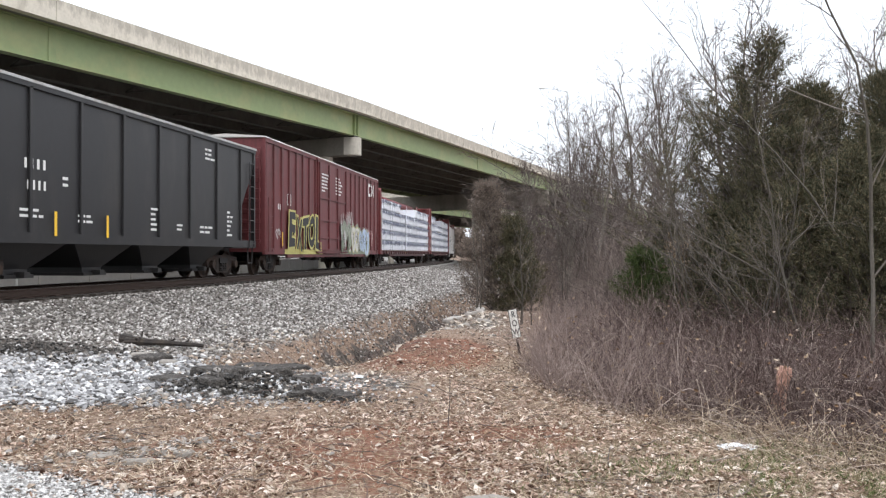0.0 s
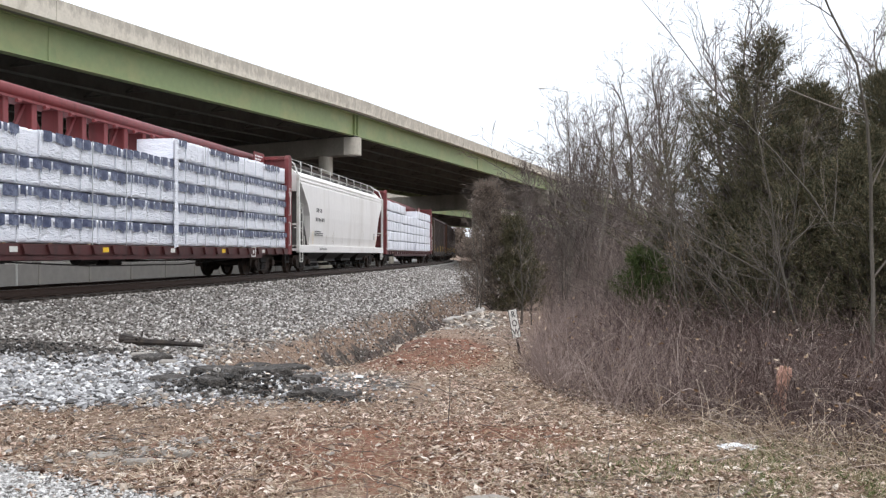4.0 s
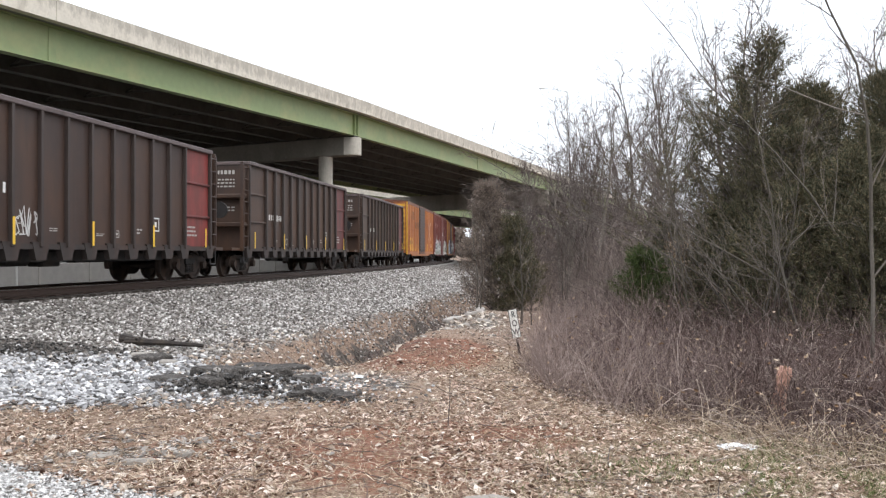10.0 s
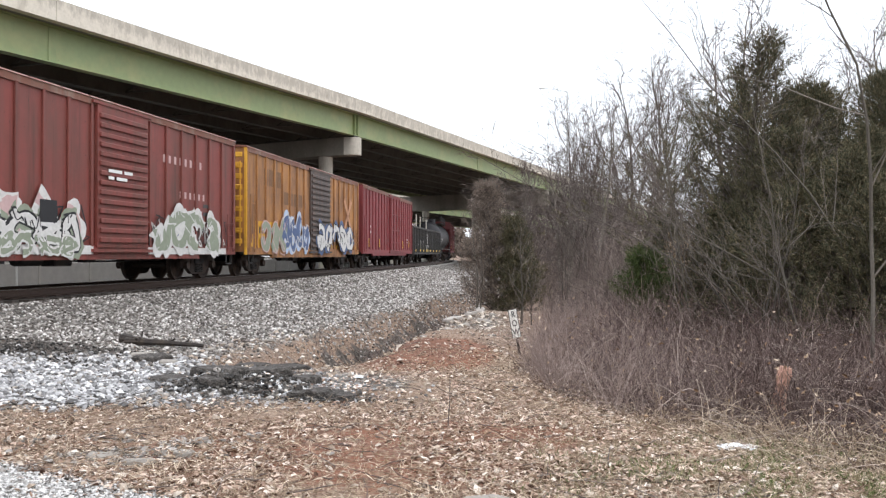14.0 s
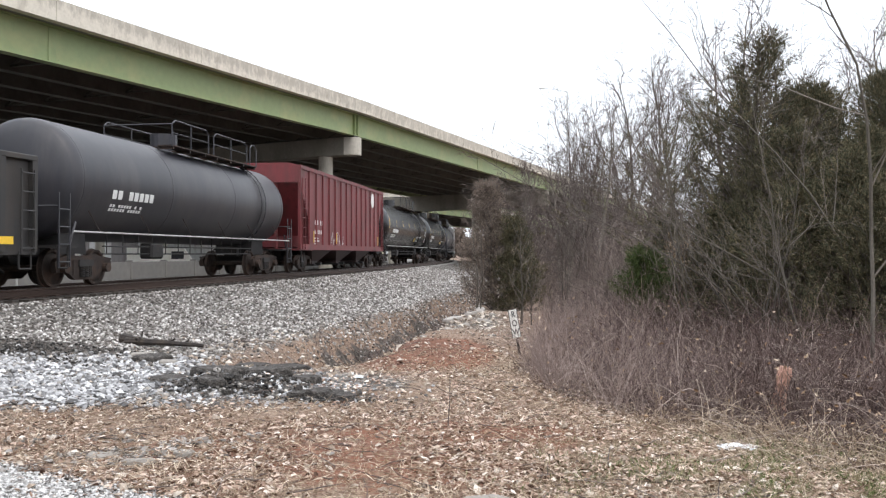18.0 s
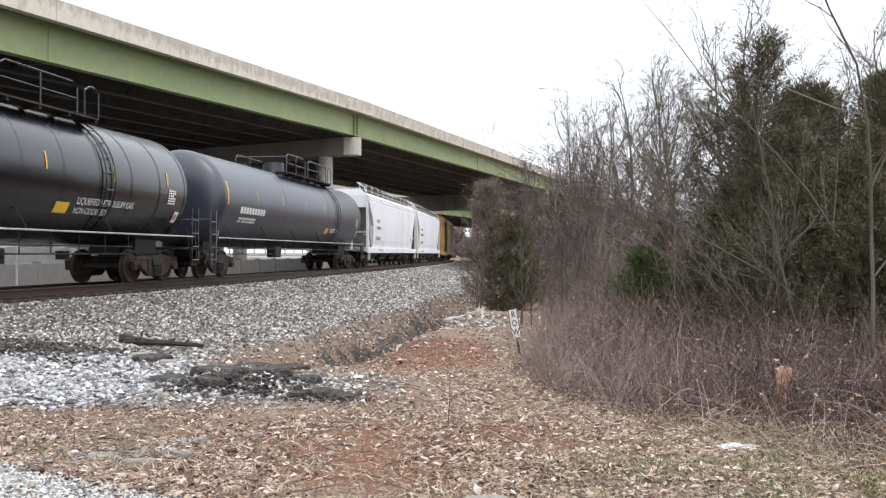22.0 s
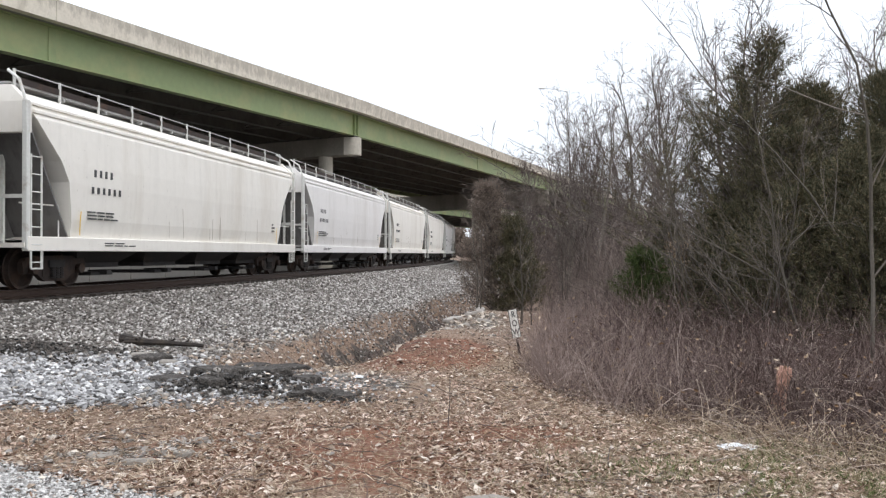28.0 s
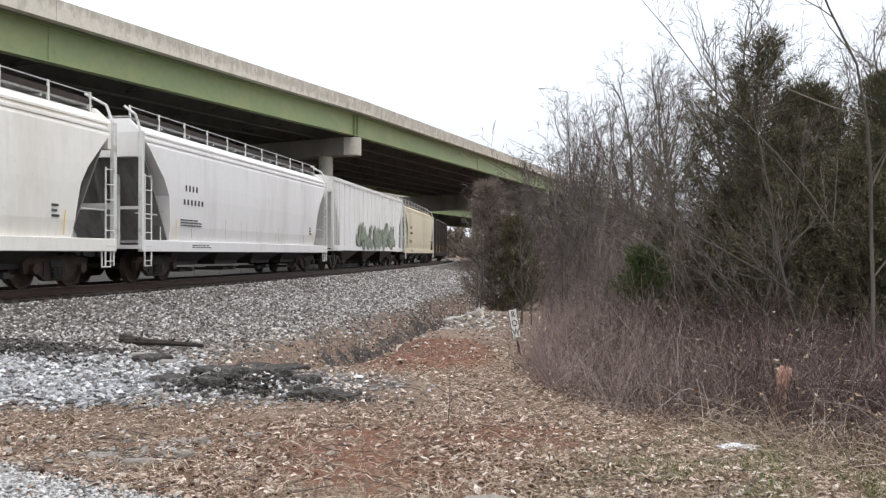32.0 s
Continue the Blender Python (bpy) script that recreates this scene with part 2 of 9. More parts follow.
# ---------------------------------------------------------------- ground
def cover(x, y):
    """How much of the ground is stone, red clay and grass."""
    d = beside(x, y)
    stone = 1 - smooth(6.0, 9.4, d)
    if d < -3:
        stone = 1.0
    stone = max(stone, (1 - smooth(1.0, 2.6, math.hypot((x + 5.2) / 2.6, (y - 10.8) / 1.1))) * 1.0)       # crushed limestone by the crossing
    stone = max(stone, 1 - smooth(-0.15, 0.25, (y - 6.6) + (x + 3.4) * 0.58))                        # gravel drive
    stone = max(stone, 0.55 * (1 - smooth(0.5, 1.6, math.hypot((x - 0.55) / 1.0, (y - 20.0) / 2.6))))      # pale wash by the ditch
    clay = 1 - smooth(0.6, 1.3, math.hypot((x + 0.25) / 1.15, (y - 13.6) / 1.7))
    clay = max(clay, 0.6 * (1 - smooth(0.4, 1.3, math.hypot((x + 0.3) / 3.6, (y - 7.2) / 1.9))))
    grass = (1 - smooth(0.5, 1.5, math.hypot((x - 3.0) / 2.4, (y - 6.3) / 1.6)))
    ragged = 0.45 * noise.noise((x * 1.4, y * 2.6, 6.0)) + 0.25 * noise.noise((x * 4.0, y * 6.0, 8.0))
    tar_shade = 1 - smooth(0.6, 1.15, math.hypot((x + 2.4) / 0.75, (y - 10.15) / 0.36) + 1.6 * ragged)                 # old asphalt
    tar_shade = max(tar_shade, 1 - smooth(0.6, 1.2, math.hypot((x + 6.7) / 1.9, (y - 13.3) / 1.05) + ragged))    # cinder strip
    tar_shade = max(tar_shade, 0.9 * (1 - smooth(0.5, 1.2, math.hypot((x + 1.35) / 0.45, (y - 9.55) / 0.2) + ragged)))
    if 13.0 < y < 30.0:
        tar_shade = max(tar_shade, 0.8 * smooth(14.0, 16.0, y) * (1 - smooth(0.05, 0.32, abs(d - 8.45 + 0.8 * ragged))))            # ditch bottom, its shade painted as a dark strip
    return stone, clay, 0.85 * grass, tar_shade


def build_ground():
    xs = sorted({*np.arange(-14, 12, 0.16).round(3), *np.arange(-60, 60, 2.0), *np.arange(-400, 401, 40.0), -1500.0, 1500.0})
    ys = sorted({*np.arange(3.5, 32, 0.16).round(3), *np.arange(32, 60, 0.8).round(3), *np.arange(-30, 160, 3.0), *np.arange(-300, 800, 60.0), -1500.0, 3000.0})
    verts, cols, faces = [], [], []
    for y in ys:
        for x in xs:
            far = max(abs(x), abs(y))
            verts.append((x, y, ground_z(x, y) if far < 200 else -0.3))
            cols.append(cover(x, y))
    w = len(xs)
    for j in range(len(ys) - 1):
        for i in range(w - 1):
            a = j * w + i
            faces.append((a, a + 1, a + w + 1, a + w))
    ob = raw("ground", verts, faces, GROUND, smooth_faces=True)
    layer = ob.data.color_attributes.new("cover", "FLOAT_COLOR", "POINT")
    layer.data.foreach_set("color", np.array(cols, dtype=np.float32).ravel())
    tagged(ob, "trackside ground of ballast, leaf litter and red clay", kind="structure")


build_ground()


# ---------------------------------------------------------------- track
def build_track():
    rail = ((-0.036, 0.0), (0.036, 0.0), (0.036, -0.035), (0.012, -0.05), (0.012, -0.15), (0.07, -0.172), (0.07, -0.186), (-0.07, -0.186), (-0.07, -0.172), (-0.012, -0.15), (-0.012, -0.05), (-0.036, -0.035))
    track_thing = tagged(empty("railway_track"), "rusty steel rails on dark ties in grey ballast", "railway track", kind="structure")
    for off in (-0.7535, 0.7535):
        part("rail", sweep([(off + e, RAIL + z) for e, z in rail], lambda q, e: track(q, e), -300, 660, 4.0), RAILSTEEL, track_thing)
        part("rail_head", sweep([(off - 0.03, RAIL + 0.002), (off + 0.03, RAIL + 0.002), (off + 0.03, RAIL + 0.004), (off - 0.03, RAIL + 0.004)], lambda q, e: track(q, e), -300, 660, 4.0), RAILTOP, track_thing)
    tie = part("tie", boxes((-0.115, 0.115, -1.32, 1.32, -0.37, -0.19), bevel=0.012), TIE, track_thing)
    place = []
    s = -12.0
    while s < 125:
        x, y, a = track(s)
        place.append(pose(x + random.uniform(-0.02, 0.02), y, RAIL + random.uniform(-0.008, 0.004), 0, 0, 90 - math.degrees(a) + random.uniform(-1, 1)))
        s += 0.51
    tie.matrix_basis = place[0]
    for m in place[1:]:
        again(tie, m)
    # banked ballast beyond the fine ground
    for q0, q1 in ((-300, -14), (66, 660)):
        part("ballast_bank", sweep([(-1.9, 0.57), (1.9, 0.57), (5.0, -0.6), (-5.0, -0.6)], lambda q, e: track(q, e), q0, q1, 6.0), GREYGRAVEL, track_thing)
    # spiked plates under the near rail
    plate = part("tie_plate", boxes((-0.1, 0.1, -0.17, 0.17, -0.19, -0.176)), RAILSTEEL, track_thing)
    for i, m in enumerate(place[:160]):
        mm = m @ Matrix.Translation((0, -0.7535, 0))
        if i == 0:
            plate.matrix_basis = mm
        else:
            again(plate, mm)


build_track()


# ---------------------------------------------------------------- bridges
GB, GT = 10.15, 11.74      # girder bottom and top
CROSS = -0.024


def build_bridge(name, e0, q0, q1, piers, label, girders=8, gap=2.75, columns=3, drop=0.0):
    at = lambda q, e: bridge_at(q, e0 + e)
    zof = lambda q, e: CROSS * e + bridge_rise(q)
    thing = tagged(empty(name, Matrix.Translation((0, 0, -drop))), label, "highway bridge")
    width = gap * (girders - 1)
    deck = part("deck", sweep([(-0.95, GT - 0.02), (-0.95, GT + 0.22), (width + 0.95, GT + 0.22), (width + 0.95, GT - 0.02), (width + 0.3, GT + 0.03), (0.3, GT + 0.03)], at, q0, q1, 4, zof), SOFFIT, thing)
    for side, sg in ((0, 1), (1, -1)):
        e = -0.98 if side == 0 else width + 0.98
        prof = [(e, GT - 0.06), (e, GT + 0.84), (e + sg * 0.22, GT + 0.86), (e + sg * 0.27, GT + 0.5), (e + sg * 0.45, GT + 0.22), (e + sg * 0.45, GT - 0.03)]
        # cast in lengths with open joints
        q = q0
        while q < q1 - 1:
            ln = 9.6
            part("parapet", sweep(prof, at, q + 0.012, min(q1, q + ln) - 0.012, 4.8, zof), CONCRETE, thing)
            q += ln
    for i in range(girders):
        e = i * gap
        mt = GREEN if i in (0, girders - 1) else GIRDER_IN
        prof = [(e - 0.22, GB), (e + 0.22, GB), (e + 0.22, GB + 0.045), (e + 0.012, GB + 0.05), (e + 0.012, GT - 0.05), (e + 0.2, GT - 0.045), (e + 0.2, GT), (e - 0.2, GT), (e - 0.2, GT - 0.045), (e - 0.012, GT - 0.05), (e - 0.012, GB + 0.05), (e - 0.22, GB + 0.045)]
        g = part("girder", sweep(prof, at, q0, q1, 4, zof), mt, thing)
    # cross frames between the girders
    cf = None
    q = q0 + 3.5
    while q < q1:
        for i in range(girders - 1):
            x, y, a = at(q, i * gap + gap / 2)
            m = pose(x, y, CROSS * (i + 0.5) * gap + bridge_rise(q), 0, 0, -math.degrees(a))
            if cf is None:
                bm = bmesh.new()
                h = gap / 2
                for p0, p1 in (((-h, 0, GB + 0.2), (h, 0, GB + 0.2)), ((-h, 0, GB + 0.2), (h, 0, GT - 0.2)), ((h, 0, GB + 0.2), (-h, 0, GT - 0.2))):
                    tube(bm, p0, p1, 0.05, 4)
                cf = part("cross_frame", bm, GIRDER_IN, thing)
                cf.matrix_basis = m
            else:
                again(cf, m)
        q += 7.2
    # stiffener plates where the outer girder bears or is spliced
    st = None
    for q in [p for p, _ in piers]:
        x, y, a = at(q, 0)
        m = pose(x, y, bridge_rise(q), 0, 0, -math.degrees(a))
        if st is None:
            st = part("stiffener", boxes((0.012, 0.21, -0.28, -0.20, GB + 0.05, GT - 0.05), (0.012, 0.21, 0.20, 0.28, GB + 0.05, GT - 0.05)), GREEN, thing)
            st.matrix_basis = m
        else:
            again(st, m)
    sp = None
    for q in [p - 28.1 for p, _ in piers]:
        x, y, a = at(q, 0)
        m = pose(x, y, bridge_rise(q), 0, 0, -math.degrees(a))
        if sp is None:
            sp = part("splice_plate", boxes((0.012, 0.05, -0.20, 0.20, GB + 0.08, GT - 0.08)), GREEN, thing)
            sp.matrix_basis = m
        else:
            again(sp, m)
    # piers: round columns under a long cap
    for q, skew in piers:
        x, y, a = at(q, 0)
        m = pose(x, y, bridge_rise(q), 0, 0, -math.degrees(a))
        top0, top1 = GB - 0.12, GB - 0.12 + CROSS * width
        deep, out = skew
        cap = bmesh.new()
        prism(cap, [(-0.55, top0), (-width - 0.9 - out, top1), (-width - 0.9 - out, top1 - deep + 0.25), (-width + 2.0, top1 - deep + 0.02), (-2.4, top0 - deep), (-0.55, top0 - deep + 0.03)], -0.62, 0.62)
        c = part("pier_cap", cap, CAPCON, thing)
        c.matrix_basis = m
        # half-round nose; the first caps' noses skip the painted shade and stay paler
        nose = bmesh.new()
        plan = [(-0.55, -0.60)] + [(-0.1 + 0.60 * cos(a2), 0.60 * sin(a2)) for a2 in np.linspace(-pi / 2, pi / 2, 13)] + [(-0.55, 0.60)]
        loft(nose, [[(px, py, z) for px, py in plan] for z in (top0 - deep + 0.03, top0)])
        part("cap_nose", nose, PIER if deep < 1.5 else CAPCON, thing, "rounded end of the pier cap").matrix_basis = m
        for k in range(columns):
            ex = -2.35 - k * (width - 4.4) / (columns - 1)
            bm = bmesh.new()
            tube(bm, (ex, 0, -1.0), (ex, 0, top0 - 1.25 - CROSS * ex), 0.52, 24)
            col = part("column", bm, PIER, thing, smooth_faces=False)
            col.matrix_basis = m
        for i in range(girders):
            bm = boxes((-i * gap - 0.22, -i * gap + 0.22, -0.3, 0.3, GB - 0.14 + CROSS * i * gap, GB + CROSS * i * gap))
            part("bearing", bm, BLACKGEAR, thing).matrix_basis = m
    return thing


build_bridge("highway_bridge", 0.0, -96, 260, [(0.0, (1.3, 0.0)), (56.0, (2.0, 4.5))], "highway bridge with green steel girders and stained concrete parapet")
build_bridge("far_highway_bridge", 32.0, -70, 260, [(20.0, (1.3, 0.0)), (82.0, (1.3, 0.0))], "parallel highway bridge with green girders behind the nearer one", drop=0.8)

# ---------------------------------------------------------------- freight cars
# A car's own space: x along the track (the far end is +x), the near side is -y, z from the rail heads.
TRAIN = []
KEPT = {}


def paint(name, color, dirt, amount, rough=0.6, dirt_scale=1.0, streak=3.0, var=0.14):
    m = mat(name, color, rough, 0.0, 5, var, 0.08, dirt, amount, dirt_scale, streak=streak)
    n, l = m.node_tree.nodes, m.node_tree.links
    b = n["Principled BSDF"]
    out = b.inputs["Base Color"].links[0].from_socket
    tc = n.new("ShaderNodeTexCoord")
    info = n.new("ShaderNodeObjectInfo")
    shift = n.new("ShaderNodeVectorMath")
    shift.operation = "MULTIPLY_ADD"
    shift.inputs[1].default_value = (31.0, 0.0, 17.0)
    l.new(info.outputs["Random"], shift.inputs[0])
    l.new(tc.outputs["Object"], shift.inputs[2])
    # long runs of grime, rubbed pale patches and small rust chips
    for size, scale, lo, hi, tint, most in (((5.0, 5.0, 0.35), 1.0, 0.50, 0.72, tuple(c * 0.5 for c in dirt), (0.35 + 0.35 * amount) * (0.22 if max(color) > 0.55 else 1.0)), ((1.0, 1.0, 1.0), 2.6, 0.56, 0.75, tuple(c * 1.12 + 0.004 for c in color), 0.5 * amount), ((1.0, 1.0, 0.7), 13.0, 0.66, 0.70, tuple(c * 0.45 for c in dirt), 0.8 * min(1.0, amount * 1.6))):
        mp = n.new("ShaderNodeMapping")
        mp.inputs["Scale"].default_value = size
        l.new(shift.outputs[0], mp.inputs[0])
        no = n.new("ShaderNodeTexNoise")
        no.inputs["Scale"].default_value, no.inputs["Detail"].default_value, no.inputs["Roughness"].default_value = scale, 6, 0.6
        l.new(mp.outputs[0], no.inputs["Vector"])
        mr = n.new("ShaderNodeMapRange")
        mr.inputs[1].default_value, mr.inputs[2].default_value, mr.inputs[4].default_value = lo, hi, most
        l.new(no.outputs[0], mr.inputs[0])
        mx = n.new("ShaderNodeMix")
        mx.data_type = "RGBA"
        l.new(mr.outputs[0], mx.inputs[0])
        l.new(out, mx.inputs[6])
        mx.inputs[7].default_value = (*tint, 1)
        out = mx.outputs[2]
    l.new(out, b.inputs["Base Color"])
    return m


MAROON = paint("maroon_boxcar_paint", (0.135, 0.028, 0.031), (0.065, 0.024, 0.022), 0.5, dirt_scale=1.3, streak=4)
RED_BOX = paint("faded_red_boxcar_paint", (0.20, 0.043, 0.034), (0.115, 0.045, 0.032), 0.7, dirt_scale=1.6, streak=4)
RED_PLAIN = paint("dull_red_boxcar_paint", (0.19, 0.026, 0.030), (0.12, 0.022, 0.022), 0.35)
ORANGE = paint("faded_terracotta_boxcar_paint", (0.50, 0.195, 0.055), (0.27, 0.085, 0.035), 0.9, dirt_scale=1.3, streak=2.5)
AMBER = paint("faded_amber_boxcar_paint", (0.42, 0.19, 0.055), (0.17, 0.075, 0.035), 0.9, dirt_scale=1.6, streak=3.0)
YELLOW_END = paint("yellow_boxcar_end_paint", (0.62, 0.33, 0.03), (0.20, 0.12, 0.03), 0.3)
OCHRE = paint("ochre_boxcar_paint", (0.47, 0.30, 0.085), (0.15, 0.085, 0.035), 0.7, dirt_scale=2.0, streak=4)
ROOFRED = paint("rusty_roof_paint", (0.17, 0.06, 0.035), (0.30, 0.25, 0.2), 0.3)
ROOFPALE = paint("pale_boxcar_roof_paint", (0.60, 0.58, 0.55), (0.32, 0.25, 0.2), 0.3, 0.6)
ROOFGREY = paint("galvanised_roof", (0.42, 0.42, 0.41), (0.20, 0.15, 0.11), 0.4, 0.45)
DOORGREY = paint("grimy_slatted_door", (0.060, 0.046, 0.042), (0.12, 0.072, 0.052), 0.6, dirt_scale=2.0)
GREYBOX = paint("weathered_grey_boxcar_paint", (0.16, 0.145, 0.14), (0.09, 0.07, 0.065), 0.5)
BEAMRED = paint("centerbeam_red_paint", (0.17, 0.030, 0.032), (0.08, 0.025, 0.02), 0.4)
DECKRED = paint("grimy_flatcar_deck_paint", (0.075, 0.020, 0.020), (0.04, 0.02, 0.018), 0.5)
# grey in place of the body colour: shade on the recessed slope sheets
SLOPESHADE = paint("dirty_slope_sheet_paint", (0.15, 0.145, 0.14), (0.07, 0.06, 0.055), 0.45)
GON_POST = paint("grimy_gondola_post_paint", (0.034, 0.024, 0.021), (0.058, 0.040, 0.033), 0.6, dirt_scale=0.9, streak=2.0)
FADEDMARK = mat("faded_white_stencil", (0.42, 0.40, 0.37), 0.7, 0, 9, 0.3, 0.0)
GON_BROWN = paint("brown_gondola_paint", (0.040, 0.024, 0.019), (0.072, 0.036, 0.021), 0.7, dirt_scale=0.7, streak=2.0)
GON_OLIVE = paint("olive_brown_gondola_paint", (0.066, 0.047, 0.027), (0.060, 0.027, 0.018), 0.7, dirt_scale=0.7, streak=2.0)
GON_RUST = paint("rust_orange_gondola_paint", (0.110, 0.038, 0.014), (0.046, 0.020, 0.012), 0.62, dirt_scale=0.7, streak=2.0)
GON_BLACK = paint("sooty_gondola_paint", (0.030, 0.023, 0.021), (0.066, 0.034, 0.023), 0.55, dirt_scale=0.8, streak=2.0)
GON_DARK = paint("dark_brown_gondola_paint", (0.040, 0.024, 0.018), (0.088, 0.042, 0.022), 0.75, dirt_scale=0.6, streak=2.0)
GON_CHORD = paint("dusty_mauve_chord_paint", (0.105, 0.078, 0.075), (0.055, 0.04, 0.036), 0.4)
PANELBRIGHT = paint("bright_red_end_panel_paint", (0.21, 0.034, 0.028), (0.08, 0.028, 0.022), 0.5, dirt_scale=0.8, streak=2.0)
PANELRED = paint("red_end_panel_paint", (0.135, 0.026, 0.023), (0.055, 0.026, 0.021), 0.6, dirt_scale=0.8, streak=2.0)
HOPBLACK = paint("black_hopper_paint", (0.016, 0.0155, 0.017), (0.038, 0.034, 0.031), 0.35, 0.5)
MILLBLACK = paint("scuffed_black_gondola_paint", (0.027, 0.026, 0.026), (0.055, 0.043, 0.034), 0.5, 0.6, 1.0, 2.5)
HOPRED = paint("red_hopper_paint", (0.165, 0.026, 0.030), (0.075, 0.028, 0.026), 0.55, 0.55, 1.4, 4)
SOOTRED = paint("soot_caked_bay_paint", (0.040, 0.019, 0.019), (0.022, 0.016, 0.015), 0.5)
HOPWHITE = paint("white_hopper_paint", (0.81, 0.78, 0.72), (0.62, 0.57, 0.49), 0.30, 0.5, 0.5, 5, 0.05)
HOPCOOL = paint("cool_white_hopper_paint", (0.74, 0.735, 0.76), (0.55, 0.53, 0.53), 0.30, 0.5, 0.5, 5, 0.05)
HOPPALE = paint("pale_grey_hopper_paint", (0.755, 0.735, 0.715), (0.56, 0.53, 0.49), 0.30, 0.5, 0.5, 5, 0.05)
HOPCREAM = paint("cream_hopper_paint", (0.62, 0.54, 0.38), (0.36, 0.30, 0.2), 0.35, 0.5, 0.7, 6, 0.05)
TANKBLACK = paint("glossy_black_tank_paint", (0.0030, 0.0028, 0.0046), (0.006, 0.0055, 0.006), 0.25, 0.23)
TANKGREY = paint("dull_blue_grey_tank_paint", (0.022, 0.022, 0.028), (0.055, 0.050, 0.052), 0.55, 0.45, 0.9, 3)
TANKBLACK.node_tree.nodes["Principled BSDF"].inputs["IOR"].default_value = 1.72
TANKBLUE = paint("faded_blue_grey_tank_paint", (0.027, 0.029, 0.046), (0.034, 0.033, 0.038), 0.25, 0.32, 1.2, 4)
TANKBLUE.node_tree.nodes["Principled BSDF"].inputs["IOR"].default_value = 1.75
TAG_RED = mat("red_placard_print", (0.45, 0.06, 0.10), 0.5, 0, 10, 0.1, 0.0)
PLATE_WHITE = mat("white_railing_paint", (0.62, 0.62, 0.59), 0.6, 0, 15, 0.15, 0.05, (0.25, 0.17, 0.1), 0.25, 3)
WRAP = mat("white_plastic_lumber_wrap", (0.80, 0.82, 0.88), 0.32, 0, 9, 0.08, 0.0, (0.58, 0.61, 0.69), 0.34, 4.5)


def wrinkle(m):
    """Long crossing creases of a sheet pulled tight over its load."""
    n, l = m.node_tree.nodes, m.node_tree.links
    tc = n.new("ShaderNodeTexCoord")
    info = n.new("ShaderNodeObjectInfo")
    shift = n.new("ShaderNodeVectorMath")
    shift.operation = "MULTIPLY_ADD"
    shift.inputs[1].default_value = (23.0, 0.0, 11.0)
    l.new(info.outputs["Random"], shift.inputs[0])
    l.new(tc.outputs["Object"], shift.inputs[2])
    last = None
    for turn, scale, dist in ((0.6, 2.2, 0.034), (-0.8, 3.0, 0.026), (0.1, 11.0, 0.009)):
        mp = n.new("ShaderNodeMapping")
        mp.inputs["Rotation"].default_value = (0, turn, 0)
        mp.inputs["Scale"].default_value = (1.0, 1.0, 3.2)
        l.new(shift.outputs[0], mp.inputs[0])
        no = n.new("ShaderNodeTexNoise")
        no.inputs["Scale"].default_value, no.inputs["Detail"].default_value, no.inputs["Distortion"].default_value = scale, 3, 1.6
        l.new(mp.outputs[0], no.inputs["Vector"])
        bp = n.new("ShaderNodeBump")
        bp.inputs["Strength"].default_value, bp.inputs["Distance"].default_value = 1.0, dist
        l.new(no.outputs[0], bp.inputs["Height"])
        if last:
            l.new(last, bp.inputs["Normal"])
        last = bp.outputs[0]
    l.new(last, n["Principled BSDF"].inputs["Normal"])


wrinkle(WRAP)
WRAPBLUE = mat("dark_blue_wrap_print", (0.040, 0.052, 0.11), 0.4, 0, 9, 0.35, 0.6, (0.28, 0.31, 0.40), 0.48, 5)
STRAP = mat("grey_strapping", (0.42, 0.43, 0.45), 0.5, 0, 10, 0.2, 0.0)
LUMBER = mat("lumber_ends", (0.36, 0.25, 0.13), 0.8, 0, 30, 0.3, 0.2)
TAG_BLACK = mat("black_spray_paint", (0.011, 0.011, 0.013), 0.6, 0, 10, 0.2, 0.0)
TAG_YELLOW = mat("pale_yellow_spray_paint", (0.52, 0.47, 0.16), 0.6, 0, 10, 0.2, 0.0)
TAG_WHITE = mat("white_spray_paint", (0.58, 0.57, 0.55), 0.6, 0, 10, 0.25, 0.0)
TAG_BLUE = mat("blue_spray_paint", (0.06, 0.10, 0.22), 0.6, 0, 10, 0.25, 0.0)
TAG_PALEBLUE = mat("pale_blue_spray_paint", (0.40, 0.50, 0.66), 0.6, 0, 10, 0.2, 0.0)
TAG_GREY = mat("grey_green_spray_paint", (0.24, 0.27, 0.20), 0.6, 0, 10, 0.25, 0.0)
TAG_PINK = mat("pale_pink_spray_paint", (0.50, 0.34, 0.33), 0.6, 0, 10, 0.2, 0.0)
RUST_STREAK = mat("rusty_weld_streak", (0.26, 0.21, 0.14), 0.7, 0, 10, 0.3, 0.0, (0.25, 0.18, 0.12), 0.3, 3)
SIGNDARK = mat("dark_marking_paint", (0.05, 0.05, 0.05), 0.6, 0, 15, 0.2, 0.0)


def kept(name, key, build, material, parent, m=None, label="", soft_faces=False):
    """A part on a mesh that is built once and shared by all its repeats."""
    if key not in KEPT:
        bm = build()
        me = bpy.data.meshes.new(name)
        bm.to_mesh(me)
        bm.free()
        me.materials.append(material)
        if soft_faces:
            for f in me.polygons:
                f.use_smooth = abs(f.normal.y) > 0.5
        KEPT[key] = me
    ob = new(name, KEPT[key])
    ob.parent = parent
    if m is not None:
        ob.matrix_basis = m
    if label:
        tagged(ob, label)
    return ob


